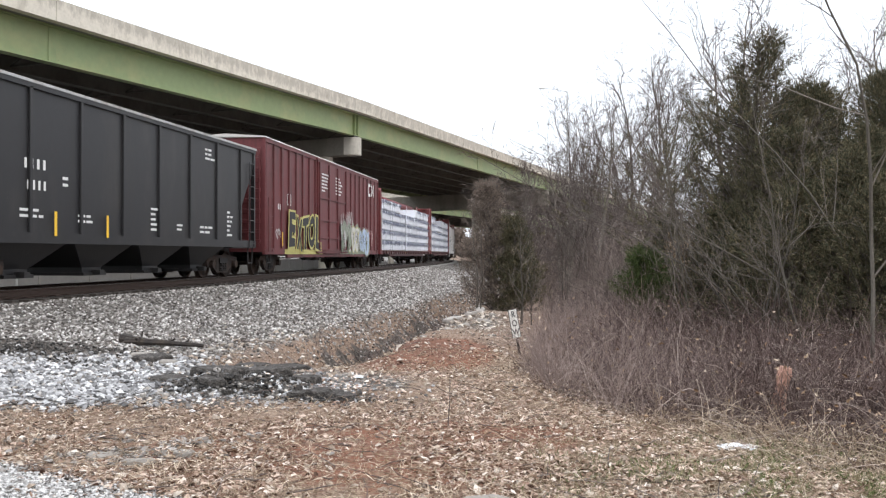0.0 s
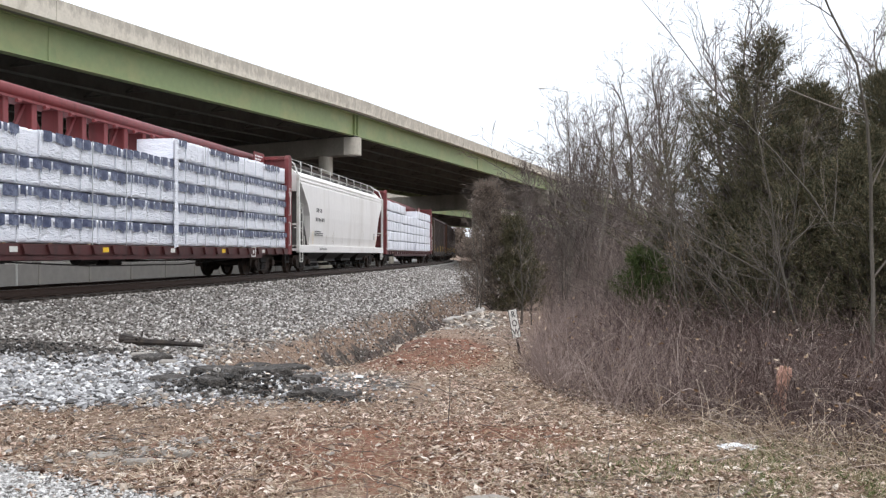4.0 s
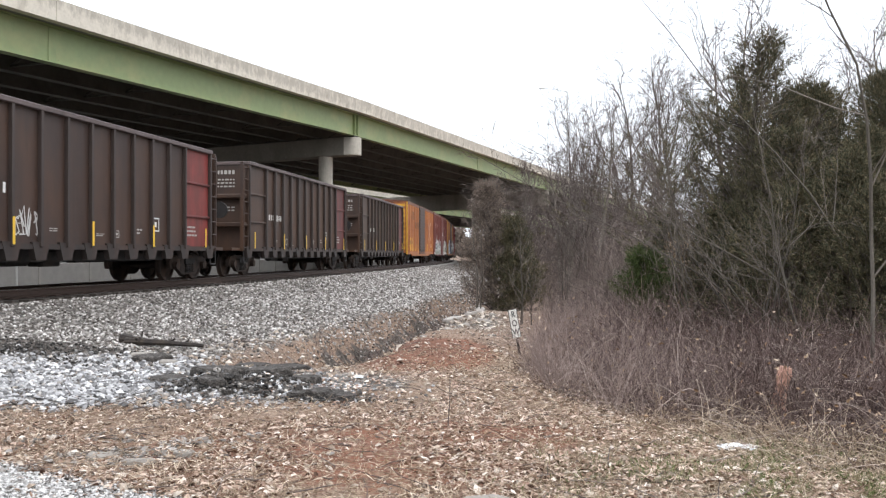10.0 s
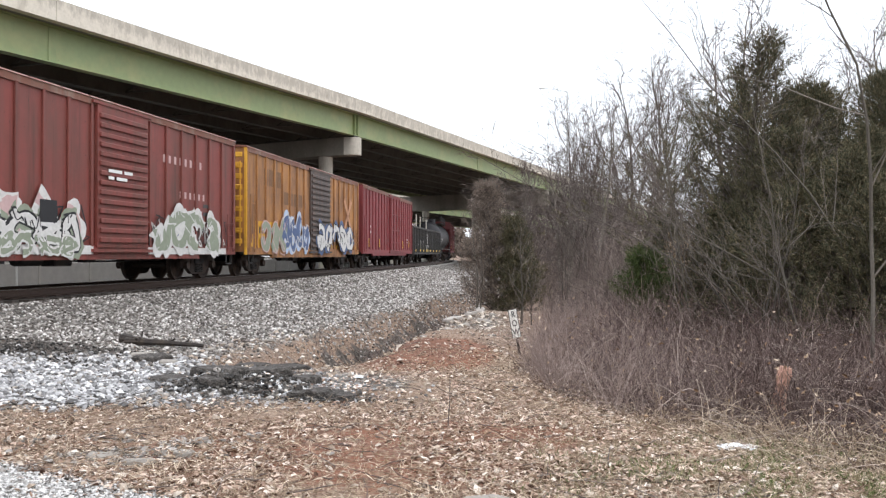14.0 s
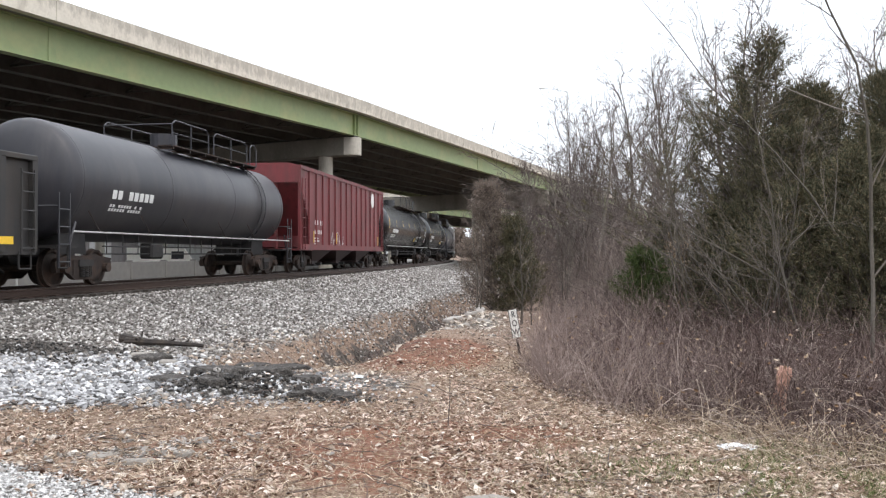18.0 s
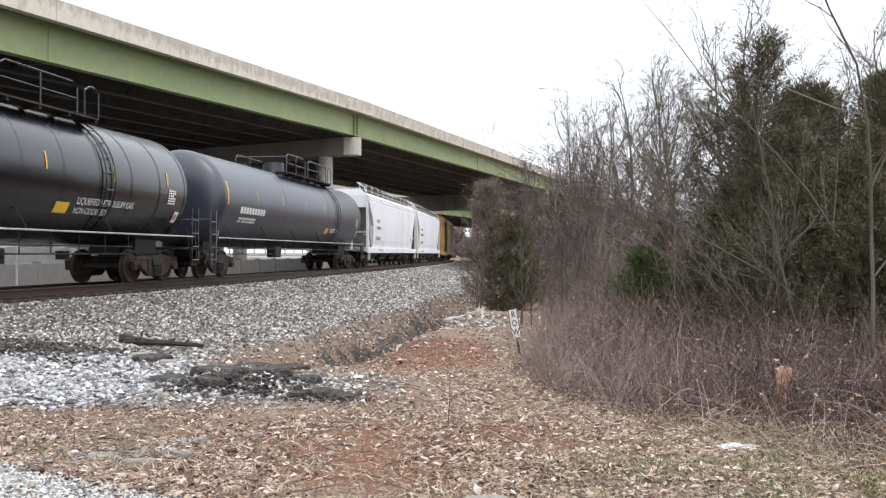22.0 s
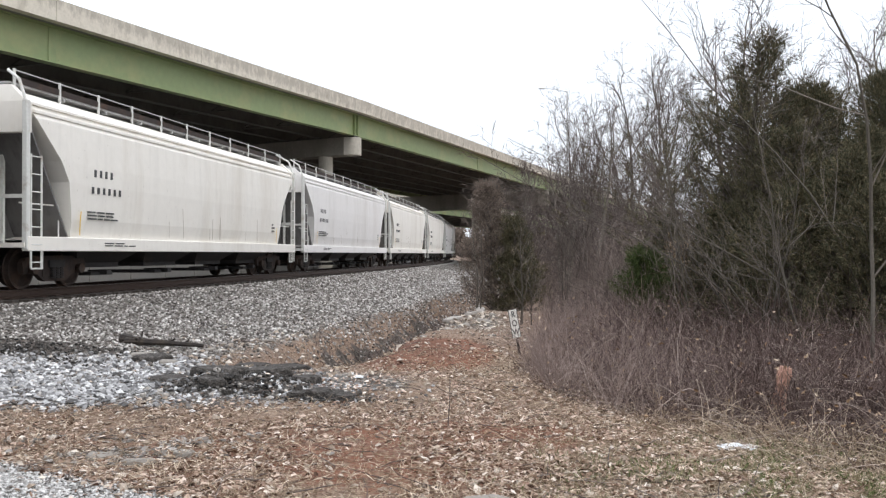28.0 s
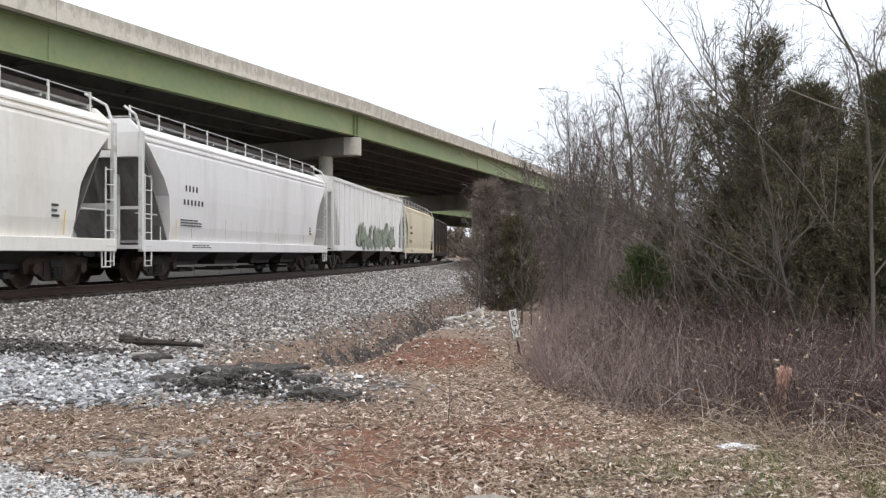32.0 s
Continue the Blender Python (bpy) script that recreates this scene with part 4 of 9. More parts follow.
# --- flat cars with a lumber load
def centerbeam(a, b, label, stripes, step_col, block_col, seed, sheet=6):
    rnd = random.Random(seed)
    car, h = begin("centerbeam_flatcar", a, b, label, inset=1.9, cat="flatcar")
    underframe(car, h, 0.95)
    part("deck", boxes((-h, h, -1.5, 1.5, 0.90, 1.0)), DECKRED, car)
    for sy in (-1, 1):
        part("side_sill", boxes((-h, h, sy * 1.495 - 0.035, sy * 1.495 + 0.035, 0.78, 1.02), (-h + 3.0, h - 3.0, sy * 1.47 - 0.03, sy * 1.47 + 0.03, 0.66, 0.78)), DECKRED, car)
    # strap winches along the sill
    for i, x in enumerate(np.linspace(-h + 0.8, h - 0.8, 25)):
        kept("winch", "cbwinch", lambda: prism(bmesh.new(), [(-0.20, 1.0), (0.20, 1.0), (0.11, 0.80), (-0.11, 0.80)], -1.60, -1.525), DECKRED, car, Matrix.Translation((x, 0, 0)))
        if i % 4 == 1:
            part("reflector", boxes((x + 0.34, x + 0.60, -1.537, -1.530, 0.84, 0.96)), YELLOW if i % 8 == 1 else PLATE_WHITE, car)
    # rounded top chord on posts, with braces between them
    part("top_chord", tube(bmesh.new(), (-h + 0.3, 0, 4.62), (h - 0.3, 0, 4.62), 0.19, 12), BEAMRED, car, smooth_faces=True)
    part("chord_flange", boxes((-h + 0.3, h - 0.3, -0.30, 0.30, 4.40, 4.46)), BEAMRED, car)
    for i, x in enumerate(np.linspace(-h + 0.9, h - 0.9, 21)):
        kept("post", "cbpost", lambda: boxes((-0.10, 0.10, -0.24, 0.24, 0.95, 4.42), bevel=0.015), BEAMRED, car, Matrix.Translation((x, 0, 0)))
        kept("strap_guide", "cbguide", lambda: tube(bmesh.new(), (-0.07, -0.34, 4.36), (0.07, -0.34, 4.36), 0.05, 8), BEAMRED, car, Matrix.Translation((x + 0.3, 0, 0)))
    for i, x in enumerate(np.linspace(-h + 1.5, h - 1.5, 20)):
        sg = -1 if i % 2 else 1
        kept("brace", ("cbbrace", sg), lambda: tube(bmesh.new(), (-0.42 * sg, 0, 3.1), (0.42 * sg, 0, 4.4), 0.06, 6), BEAMRED, car, Matrix.Translation((x, 0, 0)))
    for sg in (-1, 1):
        wall = part("bulkhead", boxes((sg * h - 0.18, sg * h - 0.1, -1.36, 1.36, 0.9, 4.66)), BEAMRED, car)
        for sy in (-1, 1):
            part("bulkhead_post", prism(bmesh.new(), [(sg * h - 0.34, 0.8), (sg * h + 0.06, 0.8), (sg * h + 0.04, 4.6), (sg * h - 0.06, 4.74), (sg * h - 0.22, 4.74), (sg * h - 0.32, 4.6)], sy * 1.45 - 0.09, sy * 1.45 + 0.09), BEAMRED, wall)
        part("bulkhead_cap", boxes((sg * h - 0.30, sg * h + 0.04, -1.36, 1.36, 4.56, 4.70), bevel=0.02), BEAMRED, wall)
        for z in np.arange(1.3, 4.2, 0.55):
            part("bulkhead_rib", boxes((sg * h - 0.26, sg * h, -1.36, 1.36, z, z + 0.12), bevel=0.012), BEAMRED, wall)
        if sg < 0:
            # stencils on the leading bulkhead
            bm = bmesh.new()
            for k in range(9):
                z = 4.25 - 0.26 * k - (0.3 if k > 1 else 0)
                box(bm, -h - 0.006, -h, -1.25, -1.25 + rnd.uniform(0.3, 0.75), z, z + (0.10 if k < 2 else 0.045))
            part("lettering", bm, PLATE_WHITE, car)
        else:
            # red board with a white line of print on the trailing bulkhead
            part("sign_board", boxes((h - 1.35, h - 0.32, -0.52, -0.48, 4.32, 4.80), bevel=0.01), BEAMRED, car, "red board lettered in white")
            lettering(car, h - 1.28, 4.46, 0.9, 0.24, WHITE, -0.522, 2, 11, seed)
        for z in (1.15, 2.35):
            part("grab_iron", pipe(bmesh.new(), [(sg * h - 0.30, -1.54, z), (sg * h - 0.30, -1.61, z), (sg * h - 0.30, -1.61, z + 0.9), (sg * h - 0.30, -1.54, z + 0.9)], 0.02, 5), PLATE_WHITE, car)
        part("stencil_box", frame_box(sg * h - 0.26, sg * h - 0.02, 3.1, 3.42, -1.542, 0.03), PLATE_WHITE, car)
        step(car, sg * (h - 0.4), BLACKGEAR, -1.5, 0.9)
    # wrapped packs of lumber, two tight columns to each bundle length
    cols, rows = 28, 5
    x0, x1 = -h + 0.42, h - 0.42
    cw, rh = (x1 - x0) / cols, 0.628
    wide = 1 if stripes else 2
    pw = cw * wide

    def pack():
        bm = bmesh.new()
        nx, nz = 9 if wide == 1 else 14, 7
        grid = {}
        fold = [rnd.uniform(-0.016, 0.016) for i in range(nx + 1)]
        sag = rnd.uniform(0.0, 0.022)
        for i in range(nx + 1):
            for j in range(nz + 1):
                v = j / nz
                belly = 0.010 * sin(pi * v) ** 0.6 * sin(pi * (0.06 + 0.88 * i / nx)) ** 0.5
                grid[i, j] = bm.verts.new((-pw / 2 + 0.003 + (pw - 0.006) * i / nx, -1.44 - belly + 0.7 * fold[i] * sin(pi * v) + rnd.uniform(-0.006, 0.006), 0.012 + (rh - 0.035) * v - sag * v * sin(pi * i / nx) + (rnd.uniform(-0.012, 0.012) if j else 0)))
        for i in range(nx):
            for j in range(nz):
                bm.faces.new((grid[i, j], grid[i + 1, j], grid[i + 1, j + 1], grid[i, j + 1]))
        edge = [grid[i, 0] for i in range(nx + 1)] + [grid[nx, j] for j in range(1, nz + 1)] + [grid[i, nz] for i in range(nx - 1, -1, -1)] + [grid[0, j] for j in range(nz - 1, 0, -1)]
        back = [bm.verts.new((v.co.x, -0.3, v.co.z)) for v in edge]
        for i in range(len(edge)):
            j = (i + 1) % len(edge)
            bm.faces.new((edge[i], back[i], back[j], edge[j]))
        bm.faces.new(back)
        bmesh.ops.recalc_face_normals(bm, faces=bm.faces)
        return bm

    def band():
        # printed upper edge of the wrap: ragged below, broken by white straps
        bm = bmesh.new()
        n2 = 12
        cutx = {rnd.randrange(2, n2 - 1), rnd.randrange(2, n2 - 1)}
        low = rh - rnd.uniform(0.20, 0.27)
        vs = []
        for i in range(n2 + 1):
            x = -pw / 2 + 0.012 + (pw - 0.024) * i / n2
            drop = rnd.uniform(-0.02, 0.02) - (0.09 if rnd.random() < 0.12 else 0.0)
            vs.append((bm.verts.new((x, -1.505, low + drop)), bm.verts.new((x, -1.503, rh - 0.022 + rnd.uniform(-0.02, 0.004)))))
        for i in range(n2):
            if i in cutx and rnd.random() < 0.7:
                continue
            bm.faces.new((vs[i][0], vs[i + 1][0], vs[i + 1][1], vs[i][1]))
        return bm

    for c in range(0, cols, wide):
        n = rows if c < step_col * 2 or c >= block_col * 2 else rows - 1
        for r in range(n):
            z = 1.03 + r * rh + (rnd.uniform(0.0, 0.04) if r == n - 1 else 0)
            key = rnd.randrange(9)
            m = Matrix.Translation((x0 + c * cw + pw / 2, rnd.uniform(-0.025, 0.025), z))
            p = kept("lumber_pack", ("pack", stripes, key, round(cw, 2)), pack, WRAP, car, m, soft_faces=True)
            if stripes and not (r == n - 1 and rnd.random() < 0.25):
                kept("wrap_band", ("band", key, round(cw, 2)), band, WRAPBLUE, p)
        if c % 2 == 0 and not stripes or rnd.random() < 0.4:
            part("tie_strap", boxes((x0 + (c + 0.5) * cw - 0.012, x0 + (c + 0.5) * cw + 0.012, -1.525, -1.512, 1.0, 1.03 + n * rh)), STRAP, car)
    # a loose white sheet hangs over the joint of the two loads
    xs = x0 + sheet * 2 * cw
    bm = bmesh.new()
    last = None
    for k in range(15):
        z = 0.98 + (4.15 - 0.98) * k / 14
        w = 0.09 + 0.05 * rnd.random()
        row = bm.verts.new((xs - w + rnd.uniform(-0.02, 0.02), -1.535, z)), bm.verts.new((xs, -1.555 + rnd.uniform(-0.01, 0.01), z)), bm.verts.new((xs + w, -1.535, z))
        if last:
            bm.faces.new((last[0], last[1], row[1], row[0]))
            bm.faces.new((last[1], last[2], row[2], row[1]))
        last = row
    part("loose_wrap", bm, WRAP, car, "loose white plastic sheet hanging down")
    part("lumber_load", boxes((x0, x1, 0.3, 1.46, 1.03, 1.03 + 4 * rh)), WRAP, car, "far side of the wrapped lumber load")
    for c in range(0, cols, 2):
        kept("dunnage", "cbdunnage", lambda: boxes((-0.05, 0.05, -1.45, -0.3, 1.0, 1.035)), LUMBER, car, Matrix.Translation((x0 + (c + 0.5) * cw, 0, 0)))
    lettering(car, -h + 2.2, 0.82, 0.75, 0.15, WHITE, -1.535, 1, 4, seed)
    lettering(car, -h + 3.6, 0.82, 0.9, 0.15, WHITE, -1.535, 1, 5, seed)
    part("stencil_box", frame_box(h - 4.1, h - 3.7, 0.70, 1.06, -1.535, 0.04), WHITE, car)
    part("brake_rod", pipe(bmesh.new(), [(-h + 3.2, -1.2, 0.72), (-2.0, -1.0, 0.50), (3.0, -1.0, 0.48), (h - 3.2, -1.2, 0.70)], 0.018, 5), BLACKGEAR, car)
    return car, h


# --- open gondolas
def coal_gondola(a, b, label, body, seed, red_end=True, tags=True, red_in=0.0, panel=None):
    # sides are shorter than the frame; platforms at both ends
    car, h = begin("gondola", a - 1.2, b + 1.2, label, cat="gondola")
    s = (b - a) / 2
    rnd = random.Random(seed)
    underframe(car, h, 1.0)
    part("side_sheet", boxes((-s, s, -1.48, -1.42, 0.92, 4.0)), body, car)
    part("side_sheet", boxes((-s, s, 1.42, 1.48, 1.0, 4.0)), body, car)
    part("floor_plate", boxes((-s, s, -1.42, 1.42, 0.95, 1.03)), body, car)
    part("tub", prism(bmesh.new(), [(-s + 1.6, 1.0), (-s + 2.3, 0.62), (s - 2.3, 0.62), (s - 1.6, 1.0)], -1.1, 1.1), BLACKGEAR, car)
    for bx in ((-s - 0.03, s + 0.03, -1.60, -1.40, 3.94, 4.06), (-s - 0.03, s + 0.03, 1.40, 1.60, 3.94, 4.06), (-s - 0.05, -s + 0.12, -1.40, 1.40, 3.94, 4.06), (s - 0.12, s + 0.05, -1.40, 1.40, 3.94, 4.06)):
        part("top_chord", boxes(bx, bevel=0.015), GON_CHORD, car)
    last = 1.72
    ribs = list(np.linspace(-s + last, s - last, 11))
    for x in (-s + 0.05, *ribs, s - 0.05):
        def post():
            return boxes((-0.045, 0.045, -1.585, -1.475, 0.95, 3.96), bevel=0.012)
        kept("side_post", "gpost", post, GON_POST, car, Matrix.Translation((x, 0, 0)))
        kept("post_foot", "gfoot", lambda: prism(bmesh.new(), [(-0.30, 1.06), (0.30, 1.06), (0.17, 0.66), (-0.17, 0.66)], -1.545, -1.40), GON_BLACK, car, Matrix.Translation((x, 0, 0)))
    part("side_sill", boxes((-s, s, -1.53, -1.42, 0.90, 1.02)), GON_BLACK, car)
    for sg in (-1, 1):
        # end walls lean in slightly, with deep ledges
        rings = [[(sg * (s + ex), y, z) for y in (-1.47, 1.47)] + [(sg * (s + ex - 0.1), y, z) for y in (1.47, -1.47)] for ex, z in ((0.0, 1.0), (0.0, 4.0))]
        e = part("end", loft(bmesh.new(), rings), body, car)
        for z in (1.75, 2.75):
            kept("end_ledge", ("ledge", body.name, sg), lambda: boxes((-0.02, 0.24, -1.47, 1.47, 0, 0.16), bevel=0.03) if sg > 0 else boxes((-0.24, 0.02, -1.47, 1.47, 0, 0.16), bevel=0.03), body, e, Matrix.Translation((sg * s, 0, z)))
        part("end_platform", boxes((min(sg * s, sg * h), max(sg * s, sg * h), -1.4, 1.4, 0.92, 1.02)), body, car)
        part("corner_post", boxes((sg * (s + 0.42) - 0.05, sg * (s + 0.42) + 0.05, -1.5, -1.4, 0.9, 4.0)), body, car)
        ladder(car, sg * (s + 0.22), -1.47, 0.9, 3.9, body)
        for z in (1.9, 2.9):
            kept("end_panel_rail", ("eprail", body.name, red_end and sg > 0), lambda: boxes((-0.78, 0.78, -1.55, -1.47, 0, 0.07), bevel=0.015), PANELRED if red_end and sg > 0 else body, car, Matrix.Translation((sg * (s - 0.88), 0, z)))
        step(car, sg * (s + 0.22), BLACKGEAR, -1.5, 0.95)
        tube_bm = bmesh.new()
        tube(tube_bm, (sg * (h - 0.2), -0.9, 2.3), (sg * (h - 0.12), -0.9, 2.3), 0.28, 14)
        part("brake_wheel", tube_bm, BLACKGEAR, car)
    if red_end:
        part("end_panel", boxes((s - last + 0.06 + red_in, s - 0.10, -1.486, -1.47, 1.03, 3.93)), panel or PANELRED, car, "red painted end panel")
    lettering(car, -s + 2.1, 2.02, 1.5, 0.3, WHITE, -1.483, 1, 7, seed)
    part("stencil_box", frame_box(ribs[8] + 0.09, ribs[8] + 0.48, 1.42, 1.80, -1.483), WHITE, car)
    # small stencils along the foot of the side
    for k, (w, hh) in ((1, (0.34, 0.10)), (2, (0.26, 0.24)), (3, (0.30, 0.10)), (5, (0.42, 0.08)), (6, (0.22, 0.18)), (7, (0.32, 0.18))):
        x, z = ribs[k] + rnd.uniform(0.12, 0.5), 1.12 + rnd.uniform(0.0, 0.22)
        if k in (2, 6):
            part("stencil_box", frame_box(x, x + w, z, z + hh, -1.483, 0.02), FADEDMARK, car)
        else:
            lettering(car, x, z, w, hh, FADEDMARK, -1.483, 2, 5, seed + k)
    lettering(car, s - last + 0.15, 1.30, 0.7, 0.36, FADEDMARK, -1.489, 3, 9, seed + 9)
    # stencilled lines on the leading end wall
    for k, (z, hh, wide) in enumerate(((3.62, 0.13, 1.0), (3.40, 0.05, 0.8), (3.28, 0.05, 0.9), (3.16, 0.05, 0.7), (2.42, 0.05, 0.6), (2.32, 0.04, 0.5))):
        y = -1.0
        while y < wide - 1.0:
            w = rnd.uniform(0.05, 0.14)
            part("end_stencil", boxes((-s - 0.012, -s - 0.002, y, y + w, z, z + hh)), FADEDMARK, car)
            y += w + 0.05
    reflectors(car, (-s + 0.45, ribs[2], ribs[5], ribs[8], s - 0.45), -1.588, 1.0, 0.58, 0.075)
    if tags:
        # a pale blue tag broken up by the side posts
        graffiti(car, -s + last + 0.3, -s + last + 4.9, 1.16, 2.45, TAG_PALEBLUE, TAG_BLUE, -1.484, 4, seed, TAG_WHITE)
        for k in range(26):
            r = random.Random(seed + k)
            dx, dz, rr = r.uniform(-s + last + 0.4, -s + last + 4.8), 2.4 + abs(r.gauss(0, 0.18)), r.uniform(0.02, 0.06)
            part("paint_spot", tube(bmesh.new(), (dx, -1.486, dz), (dx, -1.482, dz), rr, 9), TAG_WHITE, car)
        scrawl(car, s - 3.6, s - 2.8, 1.3, 2.0, TAG_WHITE, -1.485, 3, seed + 2, 0.05)
    return car, s


def mill_gondola(a, b, label):
    car, h = begin("low_gondola", a, b, label, cat="gondola")
    underframe(car, h, 0.95)
    t = 2.85
    for bx in ((-h, h, -1.45, -1.38, 0.86, t), (-h, h, 1.38, 1.45, 0.86, t)):
        part("side_sheet", boxes(bx), MILLBLACK, car)
    part("floor_plate", boxes((-h + 0.08, h - 0.08, -1.38, 1.38, 0.88, 1.0)), MILLBLACK, car)
    for bx in ((-h, -h + 0.08, -1.38, 1.38, 0.86, t), (h - 0.08, h, -1.38, 1.38, 0.86, t)):
        part("end_sheet", boxes(bx), MILLBLACK, car)
    part("top_chord", boxes((-h, h, -1.56, -1.36, t - 0.05, t + 0.07), (-h, h, 1.36, 1.56, t - 0.05, t + 0.07), (-h, -h + 0.15, -1.5, 1.5, t - 0.05, t + 0.07), (h - 0.15, h, -1.5, 1.5, t - 0.05, t + 0.07), bevel=0.015), MILLBLACK, car)
    part("side_sill", boxes((-h, h, -1.5, -1.38, 0.78, 0.98)), MILLBLACK, car)
    for x in np.linspace(-h + 0.08, h - 0.08, 21):
        kept("side_post", "nspost", lambda: prism(bmesh.new(), [(-0.07, 0.85), (0.07, 0.85), (0.09, t), (-0.09, t)], -1.55, -1.44), MILLBLACK, car, Matrix.Translation((x, 0, 0)))
    for sg in (-1, 1):
        part("end", boxes(*[(sg * h - 0.02, sg * h + 0.08, -1.35, 1.35, z, z + 0.14) for z in np.arange(1.1, t - 0.1, 0.26)], bevel=0.02), MILLBLACK, car)
        ladder(car, sg * (h - 0.35), -1.54, 0.8, 2.6, MILLBLACK)
        step(car, sg * (h - 0.35), BLACKGEAR, -1.5, 0.85)
    rnd = random.Random(4)
    for x, dz, lean, y in ((-9.2, 4.0, 1, -1.2), (-6.05, 3.95, 4, -1.2), (-5.6, 3.9, 2, 1.2), (-3.3, 3.9, 1, -1.2), (-2.6, 3.9, -1, 1.2), (0.97, 3.85, 2, -1.2), (1.6, 3.8, 0, 1.2)):
        st = part("stake", boxes((-0.042, 0.042, -0.042, 0.042, 0, dz - 1.0), bevel=0.008), PIER, car, "pale stake standing in the load")
        st.matrix_basis = pose(x, y, 1.0, 0, lean, 0)
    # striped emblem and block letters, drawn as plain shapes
    for k in range(8):
        part("emblem_stripe", boxes((-1.95, -0.09, -1.457, -1.449, 1.66 + k * 0.105, 1.726 + k * 0.105)), WHITE, car)
        part("emblem_stripe", boxes((-1.09, -0.93, -1.558, -1.549, 1.66 + k * 0.105, 1.726 + k * 0.105)), WHITE, car)
    part("emblem", prism(bmesh.new(), [(0.08, 1.64), (0.30, 1.64), (0.38, 2.02), (0.56, 1.64), (0.80, 1.64), (0.96, 2.48), (0.74, 2.48), (0.66, 2.10), (0.48, 2.48), (0.26, 2.48)], -1.457, -1.449), WHITE, car)
    bm = bmesh.new()
    ribbon(bm, [(1.86, 2.38), (1.34, 2.40), (1.24, 2.16), (1.78, 2.0), (1.72, 1.74), (1.13, 1.72)], 0.2, -1.455)
    part("emblem", bm, WHITE, car)
    lettering(car, -8.2, 2.3, 0.6, 0.3, WHITE, -1.452, 1, 2, 3)
    lettering(car, -8.2, 1.85, 1.3, 0.26, WHITE, -1.452, 1, 4, 3)
    lettering(car, -8.0, 1.4, 0.5, 0.3, WHITE, -1.452, 3, 6, 4)
    lettering(car, 7.6, 1.15, 0.4, 0.6, WHITE, -1.452, 4, 4, 5)
    graffiti(car, -5.8, -2.5, 1.08, 1.85, TAG_GREY, TAG_WHITE, -1.453, 7, 11, TAG_WHITE)
    scrawl(car, -5.7, -2.5, 1.05, 1.85, MILLBLACK, -1.466, 16, 16, 0.03)
    scrawl(car, -6.6, -6.0, 1.2, 1.7, TAG_WHITE, -1.453, 2, 14, 0.06)
    plain_words(car, "W C W", -2.25, -0.25, 1.12, 1.56, TAG_WHITE, -1.556)
    scrawl(car, 1.7, 5.2, 1.2, 2.1, TAG_WHITE, -1.453, 4, 13, 0.05)
    reflectors(car, (-8.9, -6.0, -3.9, -1.6, -0.8, 1.2, 3.9, 6.6, 9.2), -1.556, 1.0, 0.16, 0.42)
    return car, h


# --- hopper cars
def bays(car, xs, material, top=1.25, low=0.32, half=1.5, narrow=0.45):
    for x in xs:
        kept("hopper_bay", ("bay", material.name, round(half, 2), top, narrow), lambda: loft(bmesh.new(), [[(sx * w, sy * d, z) for sx, sy in ((-1, -1), (1, -1), (1, 1), (-1, 1))] for w, d, z in ((half, 1.40, top), (narrow, 0.95, low + 0.12), (narrow, 0.95, low))]), material, car, Matrix.Translation((x, 0, 0)))
        kept("outlet_gate", "gate", lambda: boxes((-0.5, 0.5, -1.05, 1.05, 0.26, 0.34), (-0.1, 0.1, -1.25, -1.0, 0.28, 0.40)), BLACKGEAR, car, Matrix.Translation((x, 0, 0)))


